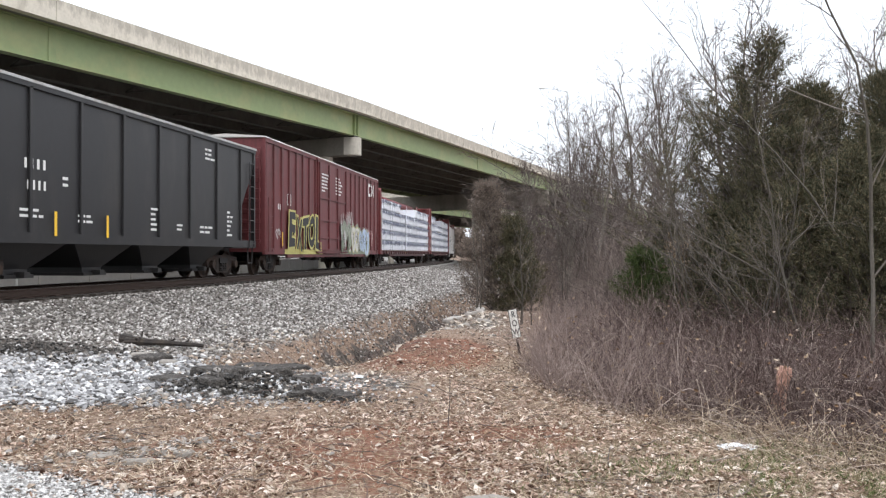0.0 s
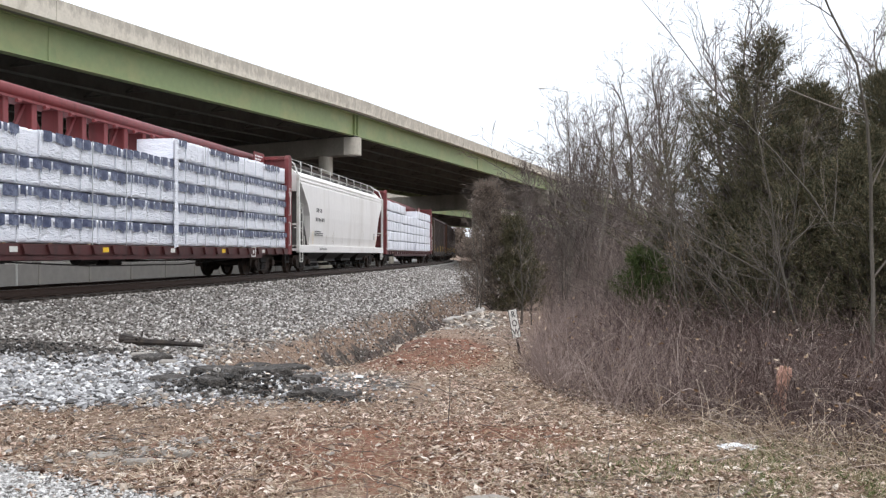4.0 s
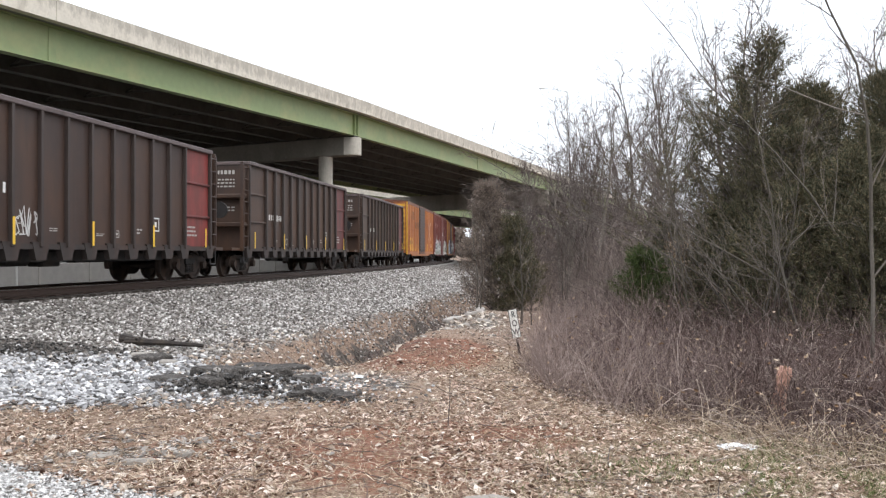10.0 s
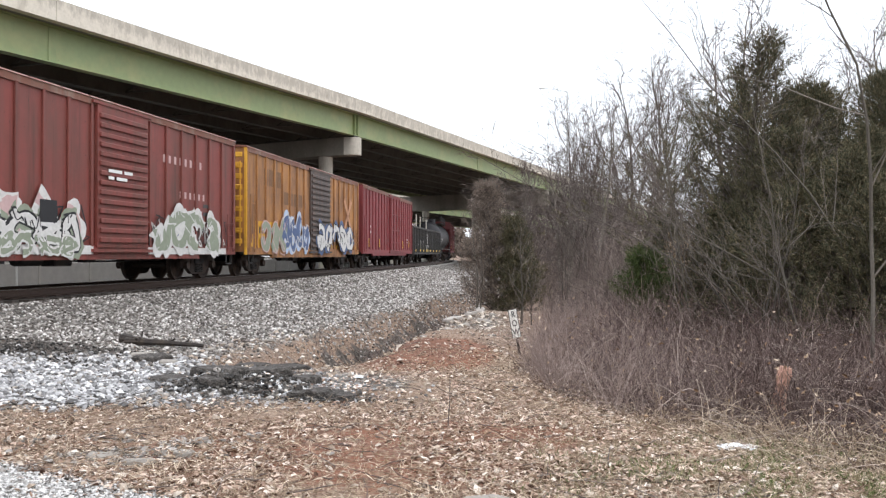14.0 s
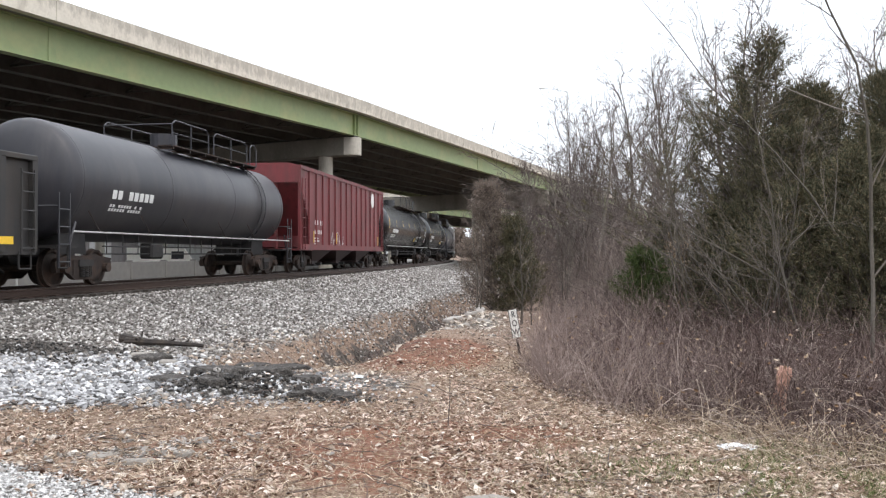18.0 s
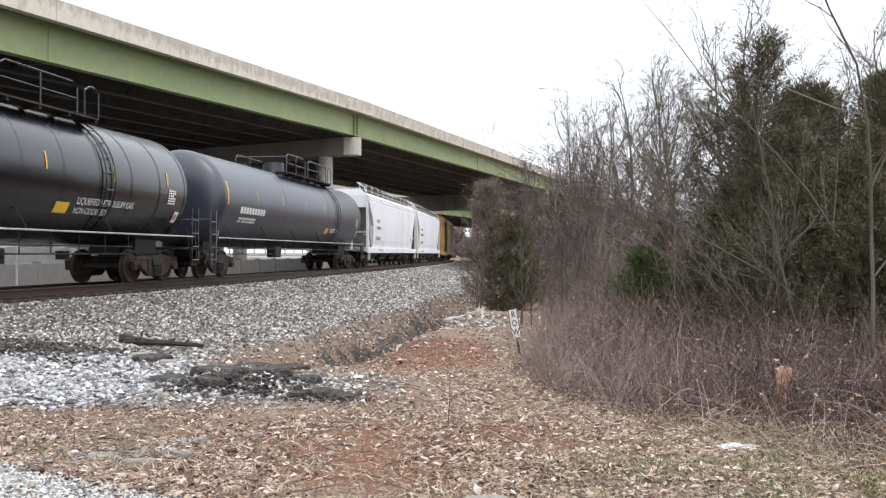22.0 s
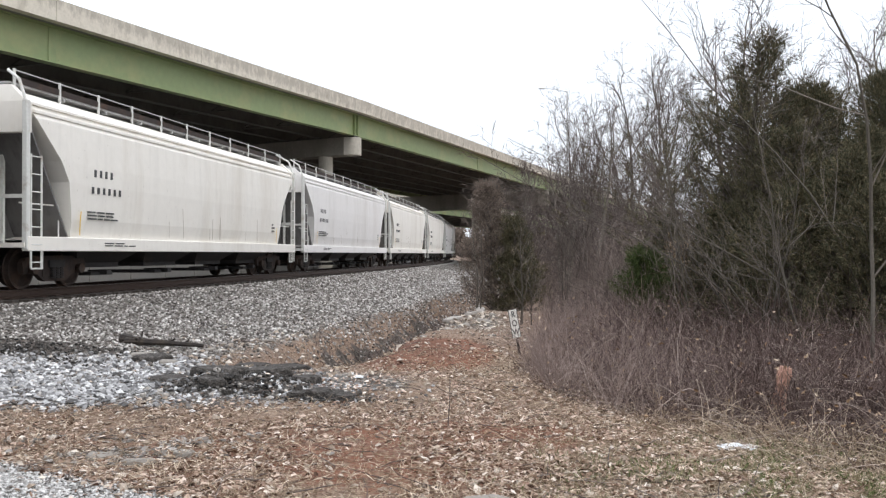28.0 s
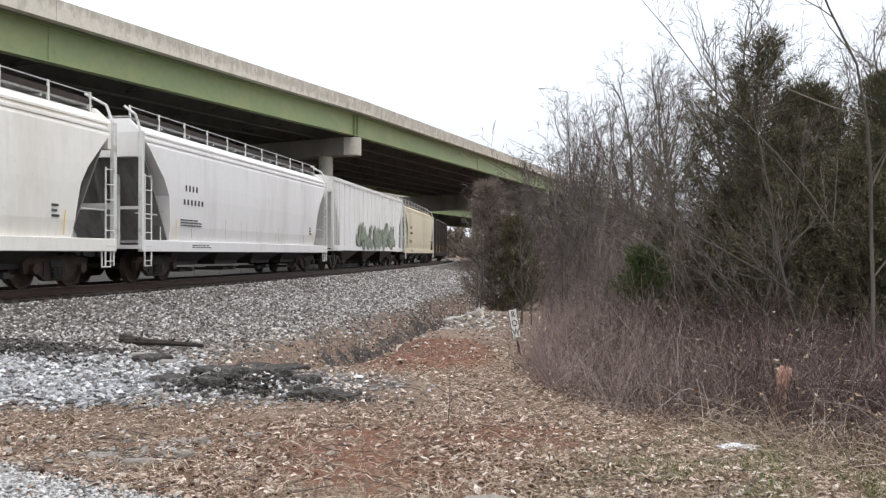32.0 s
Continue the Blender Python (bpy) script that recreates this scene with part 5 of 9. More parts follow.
def rib_hopper(a, b, label, body, ribs, top, bottom=1.0, bay_n=3, covered=True, slope=1.9, chord=None):
    car, h = begin("hopper_car", a, b, label, cat="hopper car")
    part("center_sill", boxes((-h + 0.1, h - 0.1, -0.22, 0.22, 0.72, 1.0)), BLACKGEAR, car)
    z1 = 2.5
    e0 = 0.05
    lv = [(h - slope, bottom + 0.1), (h - slope, 1.6), (h - e0 - 0.02, top - 0.75), (h - e0, top)]
    bm = loft(bmesh.new(), [[(sx * x, sy * 1.48, z) for sx, sy in ((-1, -1), (1, -1), (1, 1), (-1, 1))] for x, z in lv])
    part("body", bm, body, car)
    # side sheets run out to the end posts above the slope
    for sy in (-1, 1):
        part("side_sheet", prism(bmesh.new(), [(-h + e0, top), (h - e0, top), (h - e0, top - 0.5), (h - 1.25, 2.3), (h - 1.25, bottom), (-h + 1.25, bottom), (-h + 1.25, 2.3), (-h + e0, top - 0.5)], sy * 1.482, sy * 1.50), body, car)
    part("side_sill", boxes((-h, h, -1.55, -1.42, bottom - 0.02, bottom + 0.22), (-h, h, 1.42, 1.55, bottom - 0.02, bottom + 0.22)), body, car)
    part("top_chord", boxes((-h, h, -1.56, -1.45, top - 0.14, top + 0.02), (-h, h, 1.45, 1.56, top - 0.14, top + 0.02), (-h, -h + 0.1, -1.5, 1.5, top - 0.7, top), (h - 0.1, h, -1.5, 1.5, top - 0.7, top)), body, car)
    if chord:
        part("coaming", boxes((-h, h, -1.575, -1.5, top - 0.03, top + 0.035)), chord, car, "pale grey top edge")
    for x in np.linspace(-h + 1.3, h - 1.3, ribs):
        kept("rib", ("hrib", body.name, top), lambda: boxes((-0.05, 0.05, -1.56, -1.49, bottom + 0.2, top - 0.1), bevel=0.012), body, car, Matrix.Translation((x, 0, 0)))
    for sg in (-1, 1):
        part("end_post", boxes((sg * (h - 0.1) - 0.07, sg * (h - 0.1) + 0.07, -1.54, -1.42, bottom, top - 0.1), (sg * (h - 0.1) - 0.05, sg * (h - 0.1) + 0.05, -0.5, -0.4, bottom, top - 0.7), (sg * (h - 0.1) - 0.05, sg * (h - 0.1) + 0.05, 0.4, 0.5, bottom, top - 0.7), (sg * (h - 0.1) - 0.07, sg * (h - 0.1) + 0.07, 1.42, 1.54, bottom, top - 0.1)), body, car)
        part("end_platform", boxes((min(sg * (h - slope), sg * h), max(sg * (h - slope), sg * h), -1.5, 1.5, bottom - 0.05, bottom + 0.03)), body, car)
        ladder(car, sg * (h - 0.42), -1.53, bottom, top - 0.5, body)
        step(car, sg * (h - 0.42), BLACKGEAR, -1.5, bottom)
    if covered:
        bm = loft(bmesh.new(), [[(x, y, z) for y, z in ((-1.5, top), (-1.0, top + 0.12), (1.0, top + 0.12), (1.5, top), (0, top - 0.02))] for x in (-h + 0.02, h - 0.02)])
        part("roof", bm, body, car)
    else:
        part("interior", boxes((-h + 0.1, h - 0.1, -1.4, 1.4, top - 0.4, top - 0.35)), BLACKGEAR, car)
    span = h - slope - 0.1
    n = bay_n
    bays(car, [(-1 + (2 * i + 1) / n) * span for i in range(n)], body if not covered else SOOTRED, 1.15, 0.34, span / n, 0.42)
    return car, h


def pellet_hopper(a, b, label, body, seed, rail=PLATE_WHITE, marks=SIGNDARK):
    """Smooth-sided covered hopper: bulging sides, sloped ends in an open frame, running board with railings."""
    car, h = begin("covered_hopper", a, b, label, cat="hopper car")
    rnd = random.Random(seed)
    part("center_sill", boxes((-h + 0.1, h - 0.1, -0.22, 0.22, 0.72, 1.0)), BLACKGEAR, car)
    lv = [(1.75, 1.42, 1.12), (1.7, 1.50, 1.6), (1.55, 1.545, 2.45), (1.25, 1.55, 2.9), (0.35, 1.53, 3.75), (0.30, 1.50, 3.82), (0.28, 1.36, 4.12), (0.28, 1.15, 4.30), (0.28, 0.75, 4.44), (0.30, 0.0, 4.48)]
    def ring(ins, hw, z):
        x = h - ins
        return [(-x, -hw, z), (-x / 3, -hw, z), (x / 3, -hw, z), (x, -hw, z), (x, hw, z), (-x, hw, z)]
    bm = loft(bmesh.new(), [ring(*r) for r in lv[:-1]])
    part("body", bm, body, car)
    part("roof_band", boxes((-h + 0.3, h - 0.3, -1.52, -1.44, 3.86, 3.92), (-h + 0.3, h - 0.3, -1.45, -1.36, 4.04, 4.09)), body, car)
    part("side_sill", boxes((-h + 0.05, h - 0.05, -1.56, -1.40, 0.86, 1.18), (-h + 0.05, h - 0.05, 1.40, 1.56, 0.86, 1.18), bevel=0.015), body, car)
    for sg in (-1, 1):
        part("end_platform", boxes((min(sg * (h - 1.8), sg * h), max(sg * (h - 1.8), sg * h), -1.5, 1.5, 0.94, 1.04)), body, car)
        # closed hood over the end, open frame below it
        part("end_hood", loft(bmesh.new(), [[(sg * (h - d), y, z) for d, y in ((0.30, -1.46), (0.08, -1.46), (0.08, 1.46), (0.30, 1.46))] for z in (3.42, 4.08)] + [[(sg * (h - d), y * 0.72, 4.46) for d, y in ((0.30, -1.46), (0.14, -1.46), (0.14, 1.46), (0.30, 1.46))]]), body, car)
        part("slope_sheet", loft(bmesh.new(), [[(sg * (h - i - d), y, z) for y in (-1.38, 1.38) for d in ((0.0, 0.05) if y < 0 else (0.05, 0.0))] for i, z in ((1.70, 1.2), (0.26, 3.7))]), SLOPESHADE, car)
        part("slope_rib", prism(bmesh.new(), [(sg * (h - 1.66), 1.2), (sg * (h - 0.95), 1.05), (sg * (h - 0.22), 3.4), (sg * (h - 0.30), 3.6)], -0.05, 0.05), SLOPESHADE, car)
        for sy in (-1, 1):
            part("corner_post", boxes((sg * (h - 0.08) - 0.065, sg * (h - 0.08) + 0.065, sy * 1.485 - 0.06, sy * 1.485 + 0.06, 0.9, 4.1), bevel=0.012), rail, car)
        part("end_post", boxes((sg * (h - 0.7) - 0.04, sg * (h - 0.7) + 0.04, -0.5, -0.42, 1.0, 3.3)), rail, car)
        part("end_beam", boxes((sg * (h - 0.08) - 0.05, sg * (h - 0.08) + 0.05, -1.42, 1.42, 2.0, 2.08)), rail, car)
        kept("ladder", ("hopladder", rail.name), lambda: ladder_bm(0.5, 2.95, 0.36, 0.014, 0.38), rail, car, Matrix.Translation((sg * (h - 0.34), -1.50, 0)))
        bm = bmesh.new()
        pipe(bm, [(sg * (h - 0.08), -1.48, 4.05), (sg * (h - 0.10), -1.3, 4.55), (sg * (h - 0.35), -0.85, 4.82)], 0.035, 6)
        part("grab_iron", bm, rail, car)
        part("end_handrail", pipe(bmesh.new(), [(sg * (h - 1.5), -1.3, 1.0), (sg * (h - 1.5), -1.3, 1.9), (sg * (h - 0.1), -1.3, 1.9)], 0.02, 5), rail, car)
        step(car, sg * (h - 0.42), rail, -1.5, 0.9)
    # running board
    part("running_board", boxes((-h + 0.2, h - 0.2, -0.98, -0.42, 4.50, 4.54), (-h + 0.2, h - 0.2, 0.42, 0.98, 4.50, 4.54), *[(x - 0.03, x + 0.03, -0.98, 0.98, 4.42, 4.50) for x in np.linspace(-h + 0.4, h - 0.4, 10)]), ROOFGREY, car)
    n = 11
    for x in np.linspace(-h + 0.35, h - 0.35, n):
        kept("railing_post", ("rpost", rail.name), lambda: boxes((-0.03, 0.03, -1.02, -0.98, 4.3, 4.84)), rail, car, Matrix.Translation((x, 0, 0)))
    part("railing", boxes((-h + 0.35, h - 0.35, -1.01, -0.99, 4.80, 4.825)), ROOFGREY, car)
    part("toe_board", boxes((-h + 0.35, h - 0.35, -1.005, -0.998, 4.54, 4.68)), STEELDARK, car)
    for x in np.linspace(-h + 2.2, h - 2.2, 6):
        kept("roof_hatch", "hatch", lambda: tube(bmesh.new(), (0, 0, 4.44), (0, 0, 4.62), 0.32, 14), body, car, Matrix.Translation((x, 0, 0)))
    span = h - 2.1
    bays(car, [(-1 + (2 * i + 1) / 4) * span for i in range(4)], BLACKGEAR, 0.98, 0.46, span / 4, 0.95)
    lettering(car, -h + 2.5, 2.62, 0.95, 0.24, marks, -1.557, 1, 4, seed)
    lettering(car, -h + 2.4, 2.22, 1.45, 0.22, marks, -1.552, 1, 6, seed)
    lettering(car, -h + 2.3, 1.60, 1.6, 0.24, marks, -1.54, 3, 14, seed + 1)
    lettering(car, -h + 3.0, 0.97, 1.5, 0.12, marks, -1.565, 2, 12, seed + 2)
    lettering(car, h - 2.6, 1.6, 0.3, 0.36, marks, -1.53, 3, 3, seed + 3)
    for x in (-h + 1.95, h - 2.2):
        bm = bmesh.new()
        ribbon(bm, [(x, 1.24), (x + 0.02, 1.55), (x + 0.06, 1.8)], 0.04, -1.548)
        part("reflector", bm, YELLOW, car)
    # pale streaks where welds have weathered
    for i in range(8):
        x, hh, w = rnd.uniform(-h + 2.8, h - 2.2), rnd.uniform(0.25, 0.9), rnd.uniform(0.012, 0.03)
        bm = bmesh.new()
        ribbon(bm, [(x, 1.26), (x + rnd.uniform(-0.03, 0.03), 1.26 + hh * 0.5), (x + rnd.uniform(-0.05, 0.05), 1.26 + hh)], w, -1.552)
        part("rust_streak", bm, RUST_STREAK, car)
    return car, h




# --- tank cars
def tank_car(a, b, label, body, seed, r=1.60, zc=2.64, jacket=True, walkway=True, gas=True, rings=4):
    car, h = begin("tank_car", a, b, label, cat="tank car")
    ht = h - 0.55
    dome = 0.46
    prof = [(-ht, 0.02), (-ht + 0.04, r * 0.45), (-ht + 0.11, r * 0.74), (-ht + 0.21, r * 0.91), (-ht + 0.31, r * 0.975), (-ht + dome, r)]
    prof += [(-ht + dome + 0.02, r), (0, r * 1.0)] + [(-x, rr) for x, rr in prof[::-1]] + []
    bm = loft(bmesh.new(), [[(x, rr * cos(2 * pi * i / 48), zc + rr * sin(2 * pi * i / 48)) for i in range(48)] for x, rr in prof])
    tank = part("tank", bm, body, car, smooth_faces=True)
    for x in np.linspace(-ht + dome + 0.1, ht - dome - 0.1, rings):
        kept("weld_band", ("band", round(r, 2), body.name), lambda: loft(bmesh.new(), [[(x2, (r + 0.004) * cos(2 * pi * i / 48), zc + (r + 0.004) * sin(2 * pi * i / 48)) for i in range(48)] for x2 in (-0.035, 0.035)]), body, tank, Matrix.Translation((x, 0, 0)))
    for sg in (-1, 1):
        x = sg * (h - 1.75)
        part("saddle", prism(bmesh.new(), [(x - 0.6, 0.8), (x + 0.6, 0.8), (x + 0.5, 1.6), (x - 0.5, 1.6)], -0.72, 0.72), BLACKGEAR, car)
        part("stub_sill", boxes((min(sg * h, sg * (h - 2.6)), max(sg * h, sg * (h - 2.6)), -0.25, 0.25, 0.72, 1.0), (sg * h - 0.9 if sg > 0 else sg * h, sg * h if sg > 0 else sg * h + 0.9, -1.45, 1.45, 0.94, 1.0)), BLACKGEAR, car)
        ladder(car, sg * (h - 0.25), -1.45, 0.5, 2.2, body)
        bm = bmesh.new()
        pipe(bm, [(sg * (h - 0.1), -1.45, 1.0), (sg * (h - 0.1), -1.45, 1.9), (sg * (h - 0.1), 1.45, 1.9), (sg * (h - 0.1), 1.45, 1.0)], 0.02, 5)
        pipe(bm, [(sg * (h - 0.5), -1.45, 1.0), (sg * (h - 0.75), -1.45, 1.55)], 0.03, 5)
        part("end_railing", bm, body, car)
        step(car, sg * (h - 0.25), BLACKGEAR, -1.45, 0.98)
    part("handrail", pipe(bmesh.new(), [(-h + 0.5, -1.57, 1.32), (h - 0.5, -1.57, 1.32)], 0.022, 6), ROOFGREY, car)
    for x in np.linspace(-h + 1.6, h - 1.6, 6):
        kept("handrail_bracket", ("hbr", zc), lambda: tube(bmesh.new(), (0.0, -1.57, 1.32), (-0.12, -1.33, 1.85), 0.011, 5), STEELDARK, car, Matrix.Translation((x, 0, 0)))
    # low fence of brake rods under the tank
    bm = bmesh.new()
    pipe(bm, [(-h + 2.8, -0.9, 0.80), (h - 2.8, -0.9, 0.80)], 0.02, 5)
    pipe(bm, [(-h + 2.8, -0.9, 1.0), (h - 2.8, -0.9, 1.0)], 0.02, 5)
    for x in np.linspace(-h + 3, h - 3, 13):
        tube(bm, (x, -0.9, 0.78), (x, -0.9, 1.3), 0.015, 4)
    part("brake_rod", bm, BLACKGEAR, car)
    part("brake_cylinder", boxes((-2.6, -1.9, -1.0, -0.6, 0.66, 1.1), bevel=0.05), BLACKGEAR, car)
    # fittings platform on top, with its railing
    if walkway:
        top = zc + r
        pl = part("platform", boxes((-1.6, 5.0, -1.12, -0.62, top - 0.06, top - 0.02), (-1.6, 1.6, 0.62, 1.12, top - 0.06, top - 0.02), *[(x - 0.04, x + 0.04, -1.10, 1.10 if x < 1.7 else -0.3, top - 0.14, top - 0.06) for x in (-1.5, -0.4, 0.7, 1.6, 2.7, 3.8, 4.9)]), STEELDARK, car)
        bm = bmesh.new()
        for x0, x1, y in ((-1.6, 0.9, -1.1), (1.3, 4.1, -1.1), (4.4, 5.0, -1.1), (-1.6, 1.6, 1.1)):
            c = min(0.2, (x1 - x0) / 3)
            pipe(bm, [(x0, y, top - 0.06), (x0, y, top + 0.60), (x0 + c, y, top + 0.72), (x1 - c, y, top + 0.72), (x1, y, top + 0.60), (x1, y, top - 0.06)], 0.022, 6)
            if x1 - x0 > 1:
                pipe(bm, [(x0, y, top + 0.34), (x1, y, top + 0.34)], 0.014, 5)
                tube(bm, ((x0 + x1) / 2, y, top - 0.06), ((x0 + x1) / 2, y, top + 0.72), 0.024, 5)
        pipe(bm, [(-1.6, -1.1, top + 0.6), (-1.6, 1.1, top + 0.6)], 0.02, 5)
        part("railing", bm, body, pl)
        bm = tube(bmesh.new(), (0, 0, top - 0.1), (0, 0, top + 0.5), 0.42, 18)
        part("valve_housing", bm, body, car)
        side = part("side_ladder", boxes((4.46, 4.94, -(r + 0.06) * cos(1.1) - 0.02, -(r + 0.06) * cos(1.1) + 0.02, zc + (r + 0.05) * sin(1.1), zc + (r + 0.05) * sin(1.1) + 0.03)), body, car)
        for dx in (-0.2, 0.2):
            pts = [(4.7 + dx, -(r + 0.05) * cos(an), zc + (r + 0.05) * sin(an)) for an in np.linspace(-0.9, 1.1, 12)]
            part("ladder_rail", pipe(bmesh.new(), pts, 0.022, 5), body, side)
        for an in np.linspace(-0.9, 1.1, 9):
            y, z = -(r + 0.05) * cos(an), zc + (r + 0.05) * sin(an)
            part("rung", tube(bmesh.new(), (4.5, y, z), (4.9, y, z), 0.016, 5), body, side)

    def on_tank(name, x, z, w, hh, material, rows=1, chars=0):
        """A marking laid on the round side."""
        bm = bmesh.new()
        items = [(x, z, w, hh)]
        if chars:
            rnd = random.Random(seed)
            items = []
            for q in range(rows):
                for i in range(chars):
                    if rnd.random() < 0.1:
                        continue
                    items.append((x + i * w / chars, z + hh - (q + 0.85) * hh / rows, w / chars * 0.75, hh / rows * 0.7))
        for px, pz, pw, ph in items:
            a0, a1 = (math.asin(max(-1, min(1, (zz - zc) / r))) for zz in (pz, pz + ph))
            last = None
            for q in range(7):
                an = a0 + (a1 - a0) * q / 6
                y, zz = -(r + 0.008) * cos(an), zc + (r + 0.008) * sin(an)
                row = bm.verts.new((px, y, zz)), bm.verts.new((px + pw, y, zz))
                if last:
                    bm.faces.new((last[0], last[1], row[1], row[0]))
                last = row
        part(name, bm, material, car)

    def words(x, z, size, body_text):
        """Legible stencilled words laid on the round side."""
        cu = bpy.data.curves.new("stencil", "FONT")
        cu.body, cu.size = body_text, size * 1.35
        tmp = bpy.data.objects.new("stencil", cu)
        scene.collection.objects.link(tmp)
        me = bpy.data.meshes.new_from_object(tmp.evaluated_get(bpy.context.evaluated_depsgraph_get()))
        bpy.data.objects.remove(tmp)
        for v in me.vertices:
            an = math.asin(max(-1, min(1, (z + v.co.y - zc) / r)))
            v.co = Vector((x + v.co.x * 0.85, -(r + 0.012) * cos(an), z + v.co.y))
        me.materials.clear()
        me.materials.append(WHITE)
        ob = new("lettering", me)
        ob.parent = car

    on_tank("lettering", -ht + 1.8, 2.15, 2.4, 0.32, WHITE, 1, 9)
    on_tank("lettering", -ht + 1.8, 1.88, 1.6, 0.2, WHITE, 2, 12)
    if jacket:
        on_tank("reflector", -ht + 0.62, 2.45, 0.09, 0.75, YELLOW)
        for i, x in enumerate(np.linspace(-ht + 3.3, ht - 1.6, 6)):
            on_tank("reflector", x, 2.62 + 0.06 * (i % 2), 0.045, 0.4, YELLOW)
        on_tank("placard", ht * 0.30, 1.75, 0.5, 0.25, YELLOW)
        if gas:
            words(ht * 0.30 + 0.75, 1.98, 0.17, "LIQUEFIED PETROLEUM GAS")
            words(ht * 0.30 + 0.75, 1.76, 0.15, "NON-ODORIZED")
        else:
            on_tank("lettering", ht * 0.30 + 0.8, 1.8, 1.3, 0.22, WHITE, 2, 14)
        on_tank("placard_plate", ht - 0.95, 1.72, 0.24, 0.30, WHITE)
        on_tank("placard_print", ht - 0.90, 1.80, 0.14, 0.14, TAG_RED)
        on_tank("lettering", ht - 1.5, 2.2, 0.42, 0.42, WHITE, 6, 4)
    return car, h


# ---------------------------------------------------------------- the train, from its head to its tail
car, h = rib_hopper(-252.0, -236.3, "black open-top hopper car with deep discharge bays", HOPBLACK, 8, 4.52, 1.05, 4, covered=False, chord=ROOFGREY)
lettering(car, -4.9, 2.60, 0.85, 0.30, WHITE, -1.505, 1, 4, 1)
lettering(car, -4.8, 2.15, 0.75, 0.28, WHITE, -1.505, 1, 4, 2)
lettering(car, -5.0, 1.55, 1.0, 0.26, WHITE, -1.505, 2, 8, 3)
lettering(car, 3.85, 3.72, 0.85, 0.42, WHITE, -1.505, 3, 8, 4)
lettering(car, -2.9, 1.5, 0.6, 0.26, WHITE, -1.505, 2, 6, 5)
lettering(car, 0.5, 1.4, 0.4, 0.7, WHITE, -1.505, 5, 3, 6)
lettering(car, 5.5, 1.35, 0.5, 0.9, WHITE, -1.505, 6, 4, 7)
lettering(car, 2.0, 1.45, 0.6, 0.25, WHITE, -1.505, 2, 6, 8)
lettering(car, 3.5, 1.4, 1.1, 0.3, WHITE, -1.505, 2, 9, 9)
lettering(car, -3.5, 2.3, 0.24, 0.3, WHITE, -1.505, 2, 2, 10)
reflectors(car, (-3.85, -1.75), -1.566, 1.2, 0.55)

car, h = boxcar(-235.3, -216.2, "maroon boxcar with graffiti along its lower side", MAROON, ROOFPALE, MAROON, (-2.9, 1.9), MAROON, 22, 5.12, 0.78, "bars", chord=MAROON)
lettering(car, -8.1, 2.48, 0.6, 0.3, WHITE, -1.495, 1, 3, 1)
lettering(car, -2.35, 3.6, 1.1, 0.9, WHITE, -1.58, 6, 9, 2)
lettering(car, 0.0, 3.6, 1.3, 0.9, WHITE, -1.58, 6, 9, 3)
bm = bmesh.new()
ribbon(bm, [(7.4, 4.1), (7.0, 4.1), (6.85, 4.35), (7.0, 4.65), (7.4, 4.65)], 0.17, -1.556)
ribbon(bm, [(7.65, 4.05), (7.65, 4.68), (8.2, 4.1), (8.2, 4.72)], 0.17, -1.556)
part("emblem", bm, WHITE, car, "looped white emblem")
sprayed_word(car, "EXTOL", -7.1, -2.45, 0.90, 2.42, TAG_BLACK, TAG_YELLOW, -1.585)
part("graffiti", boxes((-7.35, -2.1, -1.5345, -1.530, 0.79, 0.99)), TAG_YELLOW, car, "yellow base line of the sprayed tag")
part("stencil_box", frame_box(-6.95, -6.5, 2.75, 3.2, -1.496), WHITE, car)
graffiti(car, 0.9, 2.6, 0.95, 2.35, TAG_GREY, TAG_BLACK, -1.650, 2, 5)
graffiti(car, 2.4, 4.8, 0.95, 2.15, TAG_WHITE, TAG_YELLOW, -1.557, 3, 7, TAG_GREY)
graffiti(car, 4.6, 6.8, 0.90, 2.1, TAG_PALEBLUE, TAG_GREY, -1.557, 3, 9, TAG_GREY)
scrawl(car, 0.7, 3.0, 1.0, 3.0, TAG_WHITE, -1.655, 9, 9, 0.05)
scrawl(car, 2.4, 6.8, 0.9, 2.3, TAG_WHITE, -1.563, 9, 19, 0.05)
scrawl(car, 2.4, 6.4, 0.9, 2.1, TAG_BLACK, -1.565, 9, 29, 0.03)
part("graffiti", boxes((0.9, 7.2, -1.5345, -1.530, 0.79, 1.0)), TAG_GREY, car, "pale base of the sprayed tag")
scrawl(car, -8.3, -7.6, 1.2, 1.9, TAG_WHITE, -1.497, 2, 6)
scrawl(car, 6.0, 8.4, 0.95, 2.3, TAG_PINK, -1.497, 5, 8, 0.1)
reflectors(car, (-7.7, -2.0, 2.0), -1.556, 1.1, 0.55)

centerbeam(-215.3, -192.4, "red centerbeam flatcar loaded with blue-striped white lumber packs", True, 4.5, 9, 21)
centerbeam(-191.2, -168.7, "red centerbeam flatcar with striped lumber packs, top layer partly missing", True, 3, 8, 22, 8)
pellet_hopper(-167.7, -151.0, "pale grey smooth-sided covered hopper car", HOPPALE, 31)
centerbeam(-149.8, -127.1, "red centerbeam flatcar stacked with plain white wrapped lumber", False, 5, 9, 23, 8)

